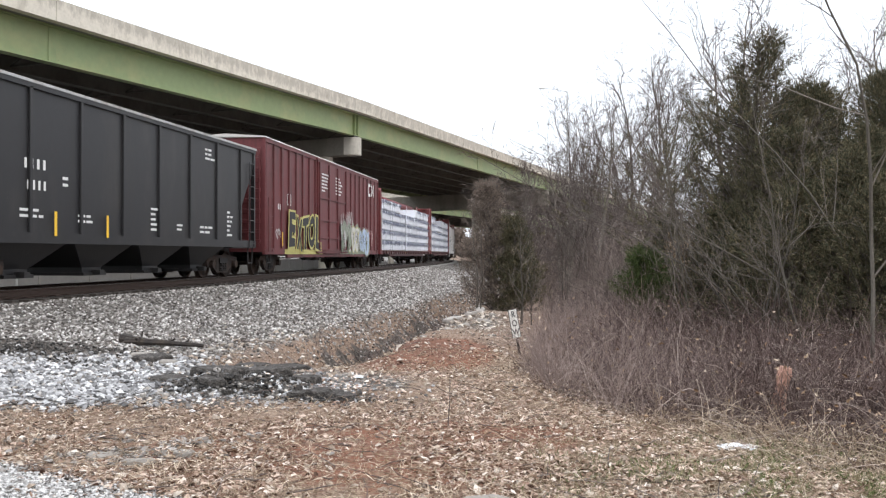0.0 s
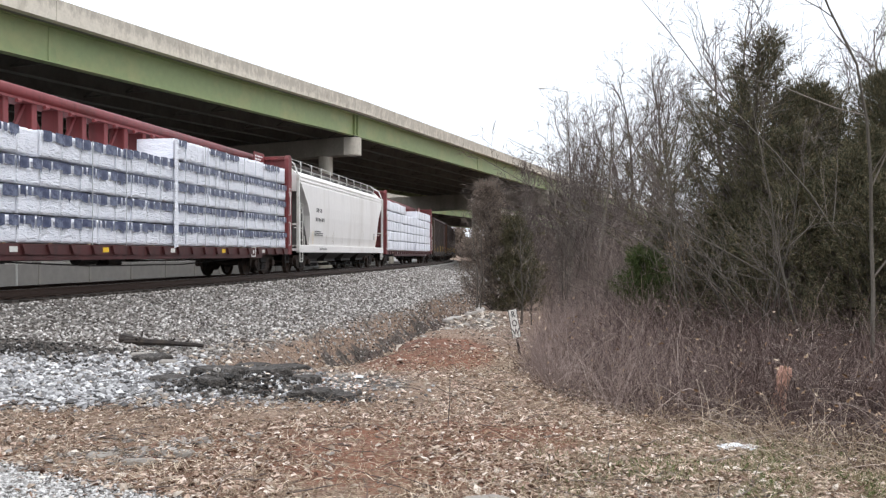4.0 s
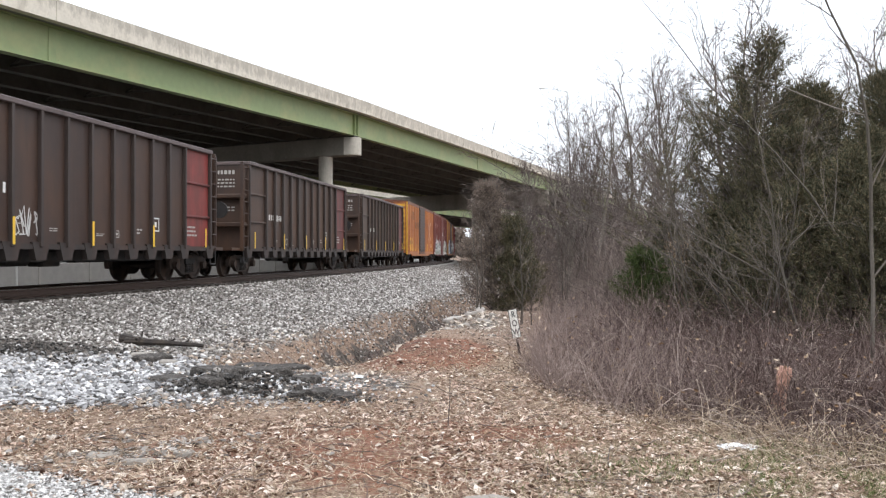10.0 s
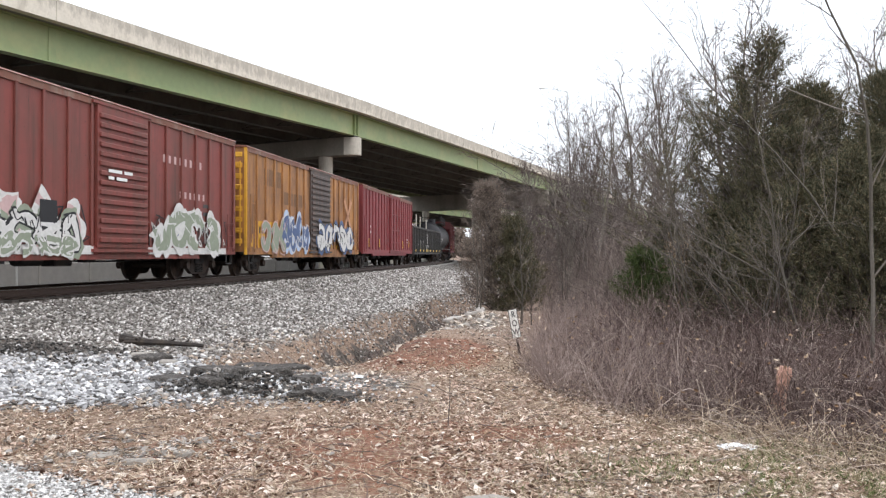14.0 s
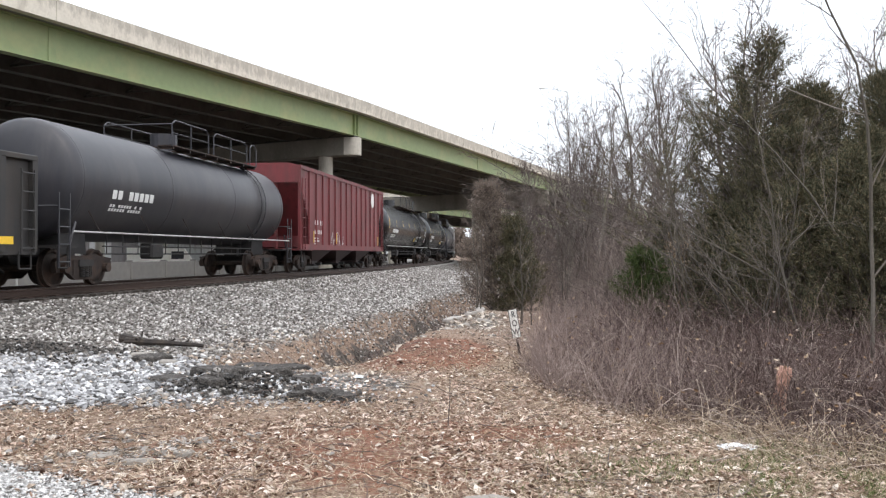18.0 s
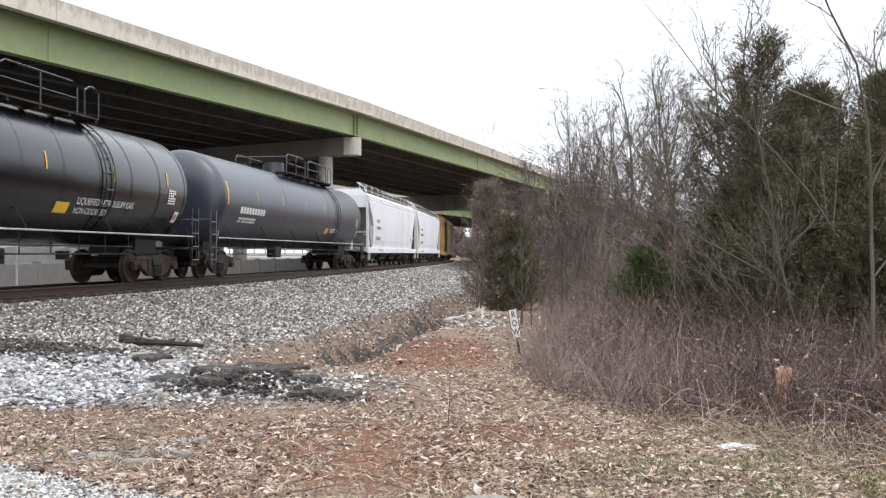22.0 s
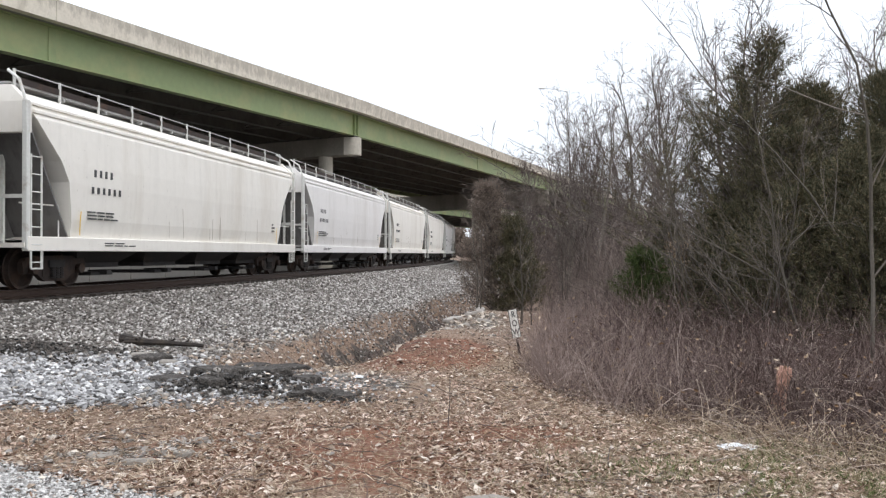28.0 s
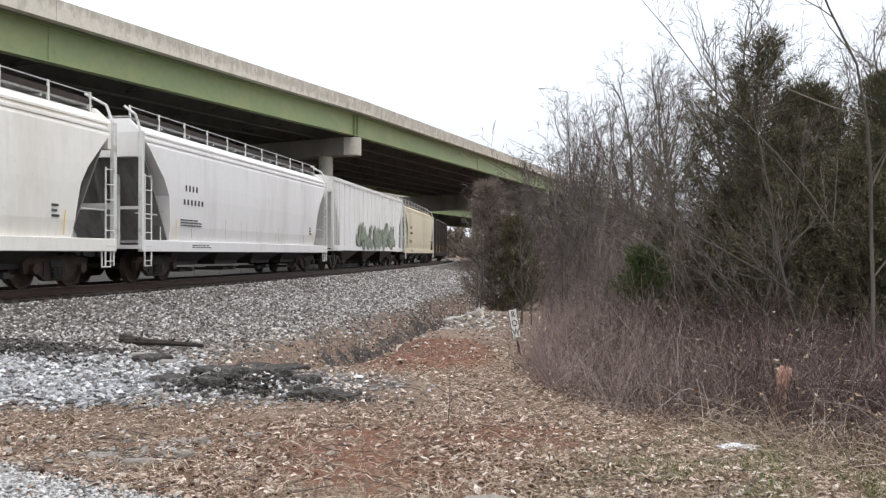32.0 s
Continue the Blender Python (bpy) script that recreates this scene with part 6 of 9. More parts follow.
coal_gondola(-124.9, -111.75, "olive-brown high-sided gondola with white graffiti", GON_OLIVE, 41, True, True)
coal_gondola(-108.5, -95.45, "rust-orange high-sided gondola with yellow reflector strips", GON_RUST, 42, True, False, 0.75, PANELBRIGHT)
car, h = coal_gondola(-92.3, -79.25, "dark brown high-sided gondola with ribbed sides", GON_BROWN, 43, True, False, 0.0, PANELBRIGHT)
scrawl(car, -h + 3.75, -h + 4.6, 1.15, 1.85, TAG_WHITE, -1.485, 4, 44, 0.035)
coal_gondola(-76.1, -63.25, "dark brown high-sided gondola with ochre rust bloom", GON_DARK, 44, True, False, 0.35)
coal_gondola(-59.6, -46.95, "dark brown high-sided gondola with a red end panel", GON_DARK, 45, True, False)


def rail_boxcar(a, b, label, seed, tagset, d0=-0.6, d1=2.35, cross=5.65):
    car, h = boxcar(a, b, label, AMBER if tagset else ORANGE, ROOFRED, YELLOW_END, (d0, d1), DOORGREY, 18, 4.55, 0.78, "slats")
    bm = bmesh.new()
    for x, z, w, hh in ((-6.1, 3.35, 1.9, 0.62), (-3.9, 2.75, 2.4, 0.5)):
        for i in range(4):
            box(bm, x + i * w / 4, x + (i + 0.82) * w / 4, -1.496, -1.485, z, z + hh)
    part("lettering", bm, FADED, car, "faded block lettering")
    bm = bmesh.new()
    ribbon(bm, [(cross - 0.7, 1.95), (cross, 2.72), (cross + 0.7, 1.95)], 0.30, -1.557)
    ribbon(bm, [(cross - 0.7, 3.5), (cross, 2.76), (cross + 0.7, 3.5)], 0.30, -1.557)
    part("emblem", bm, PALEMARK, car, "faded crossed-arrow emblem")
    part("number_panel", boxes((-7.0, -4.6, -1.494, -1.485, 1.0, 2.0)), YELLOW_END, car)
    lettering(car, -6.7, 1.5, 1.5, 0.34, SIGNDARK, -1.496, 1, 6, seed)
    lettering(car, 6.6, 1.35, 0.3, 0.3, WHITE, -1.496, 2, 3, seed)
    rnd = random.Random(seed)
    for x in np.linspace(-h + 0.5, h - 0.4, 9):
        part("reflector", boxes((x - 0.1, x + 0.1, -1.499, -1.485, 1.06, 1.2)), YELLOW_END, car)
    # older yellow paint that still clings along the foot of the side
    for k in range(20):
        x, wide, top = rnd.uniform(-h + 0.4, h - 0.9), rnd.uniform(0.08, 0.24), rnd.uniform(0.15, 0.75)
        if d0 - 0.4 < x < d1 + 0.15:
            continue
        bm = bmesh.new()
        outline = [(x + wide * (0.5 + 0.5 * cos(a)) * rnd.uniform(0.85, 1.1), 1.04 + top * (0.5 + 0.5 * sin(a)) * rnd.uniform(0.75, 1.2)) for a in np.linspace(0, 2 * pi, 13)[:-1]]
        bm.faces.new([bm.verts.new((px, -1.4965, pz)) for px, pz in outline])
        part("old_paint", bm, YELLOW_END, car)
    if tagset:
        graffiti(car, -6.6, -3.6, 0.95, 2.1, TAG_GREY, TAG_PINK, -1.557, 3, seed + 4)
        graffiti(car, -4.2, -0.9, 1.0, 2.3, TAG_BLUE, TAG_WHITE, -1.557, 4, seed, TAG_PALEBLUE)
        graffiti(car, 0.0, 6.4, 0.95, 2.1, TAG_WHITE, TAG_BLACK, -1.64, 5, seed + 1, TAG_BLUE)
    return car


FADED = mat("faded_dark_lettering", (0.17, 0.085, 0.04), 0.7, 0, 8, 0.3, 0.0)
PALEMARK = mat("faded_pale_marking", (0.50, 0.26, 0.15), 0.7, 0, 8, 0.2, 0.0)
rail_boxcar(-44.7, -28.8, "faded orange-yellow boxcar with a dark slatted door", 51, False, -1.5, 1.45, 5.1)
car, h = boxcar(-27.6, -11.8, "faded red boxcar with white graffiti and a ribbed door", RED_BOX, ROOFRED, RED_BOX, (-0.3, 2.1), RED_BOX, 18, 4.58, 0.78, "slats")
graffiti(car, -7.3, -1.0, 0.95, 2.0, TAG_PINK, TAG_WHITE, -1.557, 6, 61, TAG_WHITE)
graffiti(car, -5.2, -0.8, 0.95, 1.7, TAG_WHITE, TAG_BLACK, -1.567, 5, 68, TAG_GREY)
part("stencil_panel", boxes((-7.0, -5.5, -1.579, -1.572, 1.25, 1.75)), TAG_BLACK, car, "black panel of white stencils")
lettering(car, -6.8, 1.32, 1.0, 0.34, WHITE, -1.58, 3, 7, 69)
part("stencil_panel", boxes((-2.5, -1.9, -1.579, -1.572, 1.5, 2.0)), TAG_BLACK, car)
part("graffiti", boxes((-7.8, -0.4, -1.5345, -1.530, 0.79, 1.0)), TAG_WHITE, car, "white base of the sprayed tag")
part("graffiti", boxes((2.2, 7.2, -1.5345, -1.530, 0.79, 0.98)), TAG_WHITE, car)
scrawl(car, -7.0, -4.0, 1.5, 2.8, TAG_WHITE, -1.498, 6, 62, 0.08)
graffiti(car, -7.7, -1.2, 0.80, 1.2, TAG_GREY, TAG_WHITE, -1.580, 12, 71)
scrawl(car, -7.6, -0.6, 0.95, 2.0, TAG_BLACK, -1.545, 14, 73, 0.05)
scrawl(car, 2.2, 7.4, 0.9, 1.9, TAG_BLACK, -1.545, 12, 74, 0.04)
scrawl(car, 2.3, 7.2, 0.85, 1.7, TAG_WHITE, -1.503, 10, 64, 0.07)
scrawl(car, 3.2, 5.0, 0.95, 1.5, TAG_BLUE, -1.506, 4, 65, 0.09)
lettering(car, 3.0, 3.35, 2.6, 0.3, TAG_PINK, -1.496, 1, 8, 66)
lettering(car, 4.0, 2.4, 1.8, 0.26, TAG_PINK, -1.496, 1, 6, 67)
graffiti(car, 2.4, 6.6, 0.92, 2.0, TAG_GREY, TAG_WHITE, -1.557, 4, 63, TAG_WHITE)
lettering(car, 0.1, 2.6, 1.2, 0.35, WHITE, -1.635, 2, 6, 6)
lettering(car, -6.3, 3.2, 2.6, 0.5, TAG_PINK, -1.496, 1, 7, 7)
lettering(car, 5.6, 1.9, 0.5, 0.5, SIGNDARK, -1.499, 2, 3, 8)
rail_boxcar(-10.7, 5.1, "orange-yellow boxcar covered in blue and white graffiti", 53, True)
car, h = boxcar(6.2, 23.0, "dull red boxcar with a plain plug door", RED_PLAIN, ROOFRED, RED_PLAIN, (-0.6, 2.6), RED_PLAIN, 20, 4.58, 0.82, "bars")
lettering(car, -6.6, 1.9, 0.7, 0.6, WHITE, -1.496, 2, 4, 9)
lettering(car, 6.3, 1.5, 0.35, 0.4, WHITE, -1.496, 2, 3, 10)
reflectors(car, (-7.0, -4, 4.2, 6.8), -1.556, 1.2, 0.5)
mill_gondola(23.6, 44.0, "low black gondola with pale stakes standing in it")
tank_car(44.8, 60.4, "small dull grey tank car", TANKGREY, 71, 1.48, 2.6, False)
car, h = rib_hopper(61.4, 77.9, "red ribbed covered hopper car with sloped ends", HOPRED, 14, 4.5, 1.0, 3, covered=True)
lettering(car, -6.1, 2.05, 0.7, 0.28, WHITE, -1.507, 1, 2, 11)
lettering(car, -5.25, 2.05, 0.6, 0.28, WHITE, -1.507, 1, 2, 12)
lettering(car, -6.1, 1.65, 1.45, 0.24, WHITE, -1.507, 1, 6, 13)
lettering(car, -6.1, 1.2, 0.9, 0.35, WHITE, -1.507, 3, 4, 14)
bm = tube(bmesh.new(), (5.5, -1.512, 3.85), (5.5, -1.50, 3.85), 0.40, 20)
part("emblem", bm, WHITE, car, "round white emblem")
scrawl(car, -3.5, -1.1, 1.1, 1.85, TAG_WHITE, -1.507, 5, 15)
reflectors(car, (-6.4, -2.6, 6.6), -1.566, 1.3, 0.5)
tank_car(78.6, 98.6, "glossy black tank car with a railed top platform", TANKBLACK, 72)
tank_car(99.4, 118.9, "long black tank car with yellow reflector marks", TANKBLACK, 73, rings=13)
tank_car(119.7, 139.8, "dull blue-grey tank car with yellow placard", TANKBLUE, 74, gas=False)
pellet_hopper(140.7, 158.3, "white covered hopper car with roof railings", HOPCOOL, 32)
pellet_hopper(159.1, 176.7, "white covered hopper car with faint rust streaks", HOPCOOL, 33)
car, h = boxcar(178.0, 193.6, "ochre boxcar with its dark slatted door slid open", OCHRE, ROOFRED, OCHRE, (-1.5, 1.4), DOORGREY, 17, 4.6, 0.8, "slats", open_door=True)
lettering(car, -7.0, 3.55, 2.4, 0.36, SIGNDARK, -1.496, 1, 5, 16)
lettering(car, -4.6, 3.0, 1.5, 0.34, SIGNDARK, -1.496, 1, 3, 17)
lettering(car, -6.4, 1.9, 1.5, 0.7, SIGNDARK, -1.496, 2, 5, 18)
part("emblem", boxes((-7.0, -4.9, -1.496, -1.488, 3.35, 3.42), (-7.0, -6.9, -1.496, -1.488, 2.65, 3.35), (-6.9, -6.0, -1.496, -1.488, 2.65, 2.72), (-5.0, -4.9, -1.496, -1.488, 2.95, 3.35)), SIGNDARK, car, "angular dark line emblem")
car, h = boxcar(194.9, 211.3, "weathered grey boxcar with outlined graffiti", GREYBOX, ROOFGREY, GREYBOX, (-1.2, 2.4), GREYBOX, 18, 4.55, 0.8, "slats")
graffiti(car, 2.6, 7.9, 2.3, 4.0, GREYBOX, TAG_WHITE, -1.497, 5, 17, TAG_GREY)
graffiti(car, -7.6, -1.6, 1.3, 2.6, TAG_GREY, TAG_WHITE, -1.497, 5, 18)
reflectors(car, (2.9, 5.4), -1.556, 1.2, 0.18, 0.4)
pellet_hopper(212.6, 229.7, "cream-white covered hopper car stained along its sill", HOPWHITE, 34)
pellet_hopper(230.8, 248.0, "white smooth-sided covered hopper car", HOPPALE, 35)
pellet_hopper(249.1, 266.6, "off-white covered hopper car with dark stencils", HOPWHITE, 36)
pellet_hopper(267.8, 285.0, "white covered hopper car with yellow reflector strips", HOPWHITE, 37)
car, h = pellet_hopper(286.2, 303.2, "white covered hopper car with a large painted number", HOPPALE, 38)
car, h = rib_hopper(304.2, 322.6, "pale ribbed covered hopper car with graffiti", HOPPALE, 16, 4.45, 1.0, 3, covered=True)
graffiti(car, -4.5, 6.5, 1.15, 2.5, TAG_GREY, TAG_BLACK, -1.566, 10, 19)
pellet_hopper(323.8, 341.5, "cream covered hopper car", HOPCREAM, 39)
coal_gondola(343.5, 357.3, "dark gondola at the end of the visible train", GON_BLACK, 46, False, False)

# ---------------------------------------------------------------- plants
def plant_mat(name, stops, rough=0.85, grain=40, trans=0.0):
    """Bark or leaf: each piece takes its own shade."""
    m = bpy.data.materials.new(name)
    m.use_nodes = True
    n, l = m.node_tree.nodes, m.node_tree.links
    b = n["Principled BSDF"]
    geo = n.new("ShaderNodeNewGeometry")
    r = n.new("ShaderNodeValToRGB")
    e = r.color_ramp.elements
    for i, (p, c) in enumerate(stops):
        el = e[i] if i < 2 else e.new(p)
        el.position, el.color = p, (*c, 1)
    l.new(geo.outputs["Random Per Island"], r.inputs[0])
    no = n.new("ShaderNodeTexNoise")
    no.inputs["Scale"].default_value = grain
    l.new(geo.outputs["Position"], no.inputs["Vector"])
    mr = n.new("ShaderNodeMapRange")
    mr.inputs[3].default_value, mr.inputs[4].default_value = 0.6, 1.4
    l.new(no.outputs[0], mr.inputs[0])
    mx = n.new("ShaderNodeMix")
    mx.data_type, mx.blend_type = "RGBA", "MULTIPLY"
    mx.inputs[0].default_value = 1.0
    l.new(r.outputs[0], mx.inputs[6])
    l.new(mr.outputs[0], mx.inputs[7])
    l.new(mx.outputs[2], b.inputs["Base Color"])
    b.inputs["Roughness"].default_value = rough
    b.inputs["Specular IOR Level"].default_value = 0.25
    return m


BARK = plant_mat("grey_brown_bark", ((0.0, (0.085, 0.072, 0.060)), (1.0, (0.17, 0.15, 0.13))))
BARK_PALE = plant_mat("pale_sapling_bark", ((0.0, (0.070, 0.062, 0.053)), (1.0, (0.135, 0.12, 0.10))))
TWIG = plant_mat("bare_twigs", ((0.0, (0.065, 0.051, 0.047)), (0.6, (0.115, 0.093, 0.084)), (1.0, (0.20, 0.172, 0.152))))
PALETWIG = plant_mat("pale_sapling_twigs", ((0.0, (0.085, 0.07, 0.06)), (0.6, (0.145, 0.125, 0.108)), (1.0, (0.225, 0.198, 0.172))))
SHOOTS = plant_mat("pinkish_grey_shoots", ((0.0, (0.10, 0.076, 0.068)), (0.6, (0.175, 0.138, 0.123)), (1.0, (0.27, 0.223, 0.20))))
BRAMBLE = plant_mat("reddish_bramble_stems", ((0.0, (0.045, 0.028, 0.026)), (0.5, (0.10, 0.068, 0.061)), (0.85, (0.18, 0.132, 0.117)), (1.0, (0.34, 0.28, 0.24))))
STRAW = plant_mat("dead_grass_stems", ((0.0, (0.13, 0.085, 0.055)), (0.5, (0.34, 0.26, 0.185)), (0.85, (0.55, 0.455, 0.345)), (1.0, (0.72, 0.62, 0.50))))
CANE = plant_mat("grey_tan_canes", ((0.0, (0.15, 0.115, 0.10)), (0.6, (0.29, 0.235, 0.205)), (1.0, (0.46, 0.39, 0.34))))
BROOM = plant_mat("pinkish_broom_grass", ((0.0, (0.14, 0.102, 0.092)), (0.6, (0.235, 0.178, 0.16)), (1.0, (0.355, 0.285, 0.25))))
GRASSBLADE = plant_mat("thin_green_grass", ((0.0, (0.05, 0.08, 0.02)), (0.6, (0.12, 0.16, 0.05)), (1.0, (0.42, 0.37, 0.23))))
CEDAR = plant_mat("cedar_foliage", ((0.0, (0.036, 0.037, 0.022)), (0.45, (0.074, 0.073, 0.042)), (0.8, (0.13, 0.113, 0.064)), (1.0, (0.22, 0.17, 0.105))), grain=1.6)
CEDAR_BROWN = plant_mat("browned_cedar_foliage", ((0.0, (0.10, 0.078, 0.064)), (0.55, (0.18, 0.143, 0.118)), (1.0, (0.27, 0.22, 0.185))))
SHRUB = plant_mat("green_shrub_leaves", ((0.0, (0.034, 0.052, 0.016)), (0.6, (0.062, 0.088, 0.027)), (1.0, (0.11, 0.12, 0.045))))
DEADLEAF = plant_mat("dry_oak_leaves", ((0.0, (0.10, 0.055, 0.030)), (0.35, (0.22, 0.135, 0.075)), (0.7, (0.36, 0.255, 0.165)), (1.0, (0.60, 0.49, 0.38))), 0.7)


class Sticks:
    """Collects many tapered stems for one mesh."""
    def __init__(self):
        self.v, self.f = [], []

    def stem(self, pts, r0, r1, sides=3):
        n = len(pts)
        base = len(self.v)
        for i, p in enumerate(pts):
            d = (pts[min(i + 1, n - 1)] - pts[max(i - 1, 0)])
            d = d / (math.sqrt(d[0] * d[0] + d[1] * d[1] + d[2] * d[2]) + 1e-9)
            ax = np.array((0.0, 0.0, 1.0)) if abs(d[2]) < 0.8 else np.array((1.0, 0.0, 0.0))
            u = np.array((d[1] * ax[2] - d[2] * ax[1], d[2] * ax[0] - d[0] * ax[2], d[0] * ax[1] - d[1] * ax[0]))
            u = u / math.sqrt((u * u).sum())
            w = np.array((d[1] * u[2] - d[2] * u[1], d[2] * u[0] - d[0] * u[2], d[0] * u[1] - d[1] * u[0]))
            r = r0 + (r1 - r0) * i / (n - 1)
            for k in range(sides):
                c, s = cos(2 * pi * k / sides), sin(2 * pi * k / sides)
                self.v.append((p[0] + r * (u[0] * c + w[0] * s), p[1] + r * (u[1] * c + w[1] * s), p[2] + r * (u[2] * c + w[2] * s)))
        for i in range(n - 1):
            a = base + i * sides
            for k in range(sides):
                k2 = (k + 1) % sides
                self.f.append((a + k, a + k2, a + sides + k2, a + sides + k))

    def leaf(self, p, d, ln, wd, rnd, curl=0.2):
        """A small bent blade."""
        d = np.array(d) / (np.linalg.norm(d) + 1e-9)
        s = np.array((rnd.gauss(0, 1), rnd.gauss(0, 1), rnd.gauss(0, 1)))
        s = s - d * s.dot(d)
        s = s / (np.linalg.norm(s) + 1e-9)
        nrm = np.array((d[1] * s[2] - d[2] * s[1], d[2] * s[0] - d[0] * s[2], d[0] * s[1] - d[1] * s[0]))
        b = len(self.v)
        m = p + d * ln * 0.5 + nrm * ln * curl
        for q in (p, m + s * wd / 2, p + d * ln, m - s * wd / 2):
            self.v.append((q[0], q[1], q[2]))
        self.f.append((b, b + 1, b + 2, b + 3))

    def blades(self, p, d, ln, wd, rs, curl=0.2):
        """Many small bent blades at once."""
        d = d / np.linalg.norm(d, axis=1)[:, None]
        s = rs.normal(0, 1, d.shape)
        s -= d * (s * d).sum(1)[:, None]
        s /= np.linalg.norm(s, axis=1)[:, None]
        nrm = np.cross(d, s)
        m = p + d * ln[:, None] * 0.5 + nrm * ln[:, None] * curl
        v = np.stack((p, m + s * wd[:, None] / 2, p + d * ln[:, None], m - s * wd[:, None] / 2), 1).reshape(-1, 3)
        b = len(self.v)
        self.v += v.tolist()
        self.f += (np.arange(len(p) * 4).reshape(-1, 4) + b).tolist()

    def put(self, name, material, parent=None, label="", kind=""):
        ob = raw(name, self.v, self.f, material, parent, label)
        if kind:
            tagged(ob, kind=kind)
        return ob


def path_from(p, d, ln, n, rnd, wander, lift=0.0):
    pts, d = [np.array(p, float)], np.array(d, float)
    for i in range(n):
        d = d + np.array((rnd.gauss(0, wander), rnd.gauss(0, wander), rnd.gauss(0, wander) + lift))
        d = d / np.linalg.norm(d)
        pts.append(pts[-1] + d * ln / n)
    return pts


def side_way(d, rnd, spread):
    """A direction that leaves d by about spread radians."""
    s = np.array((rnd.gauss(0, 1), rnd.gauss(0, 1), rnd.gauss(0, 1)))
    s = s - d * s.dot(d)
    s = s / np.linalg.norm(s)
    return d * cos(spread) + s * sin(spread)


def bare_tree(height, seed, lean=(0.0, 0.0), trunk_r=0.09, limbs=9, dense=1.0, stems=1, name="bare_tree", label="leafless deciduous tree with fine grey twigs", bark=None, bend=0.0, wander=0.06, fine=0.0035, reach=1.0, twig=None):
    rnd = random.Random(seed)
    thing = tagged(empty(name), label, "tree")
    tr, cr = Sticks(), Sticks()

    def branch(p, d, ln, r, level):
        n = 5 if level < 2 else 4
        pts = path_from(p, d, ln, n, rnd, 0.15 + 0.03 * level, 0.10 if level < 3 else 0.06)
        cr.stem(pts, r, r * 0.35, 4 if level == 1 else 3)
        if level >= 4:
            return
        k = {1: 5, 2: 3.6, 3: 2.0}[level] * dense
        k = int(k) + (rnd.random() < k % 1)
        for i in range(k):
            f = rnd.uniform(0.25, 1.0) * n
            j = min(n - 1, int(f))
            q = pts[j] + (pts[j + 1] - pts[j]) * (f - j)
            dd = pts[j + 1] - pts[j]
            dd = dd / np.linalg.norm(dd)
            branch(q, side_way(dd, rnd, rnd.uniform(0.35, 0.95)), ln * rnd.uniform(0.4, 0.66), max(fine, r * 0.5), level + 1)

    for sidx in range(stems):
        d0 = np.array((lean[0] + rnd.uniform(-0.25, 0.25) * (stems > 1), lean[1] + rnd.uniform(-0.25, 0.25) * (stems > 1), 1.0))
        h = height * (1.0 if sidx == 0 else rnd.uniform(0.6, 0.95))
        pts = path_from((rnd.uniform(-0.2, 0.2) * (stems > 1), rnd.uniform(-0.2, 0.2) * (stems > 1), -0.3), d0 / np.linalg.norm(d0), h, 10, rnd, wander, 0.02)
        if bend:
            for i, p in enumerate(pts):
                p[0] += bend * h * (i / 10) ** 2
        tr.stem(pts, trunk_r, min(0.012, trunk_r * 0.16), 7)
        for i in range(limbs):
            f = (0.22 + 0.75 * (i + rnd.random()) / limbs) * 10
            j = min(9, int(f))
            q = pts[j] + (pts[j + 1] - pts[j]) * (f - j)
            dd = (pts[j + 1] - pts[j])
            dd = dd / np.linalg.norm(dd)
            branch(q, side_way(dd, rnd, rnd.uniform(0.35, 0.8)), h * reach * rnd.uniform(0.25, 0.46) * (1.15 - f / 14), trunk_r * 0.5 * (1.1 - f / 12), 1)
    tr.put("trunk", bark or BARK, thing)
    cr.put("crown", twig or TWIG, thing)
    return thing


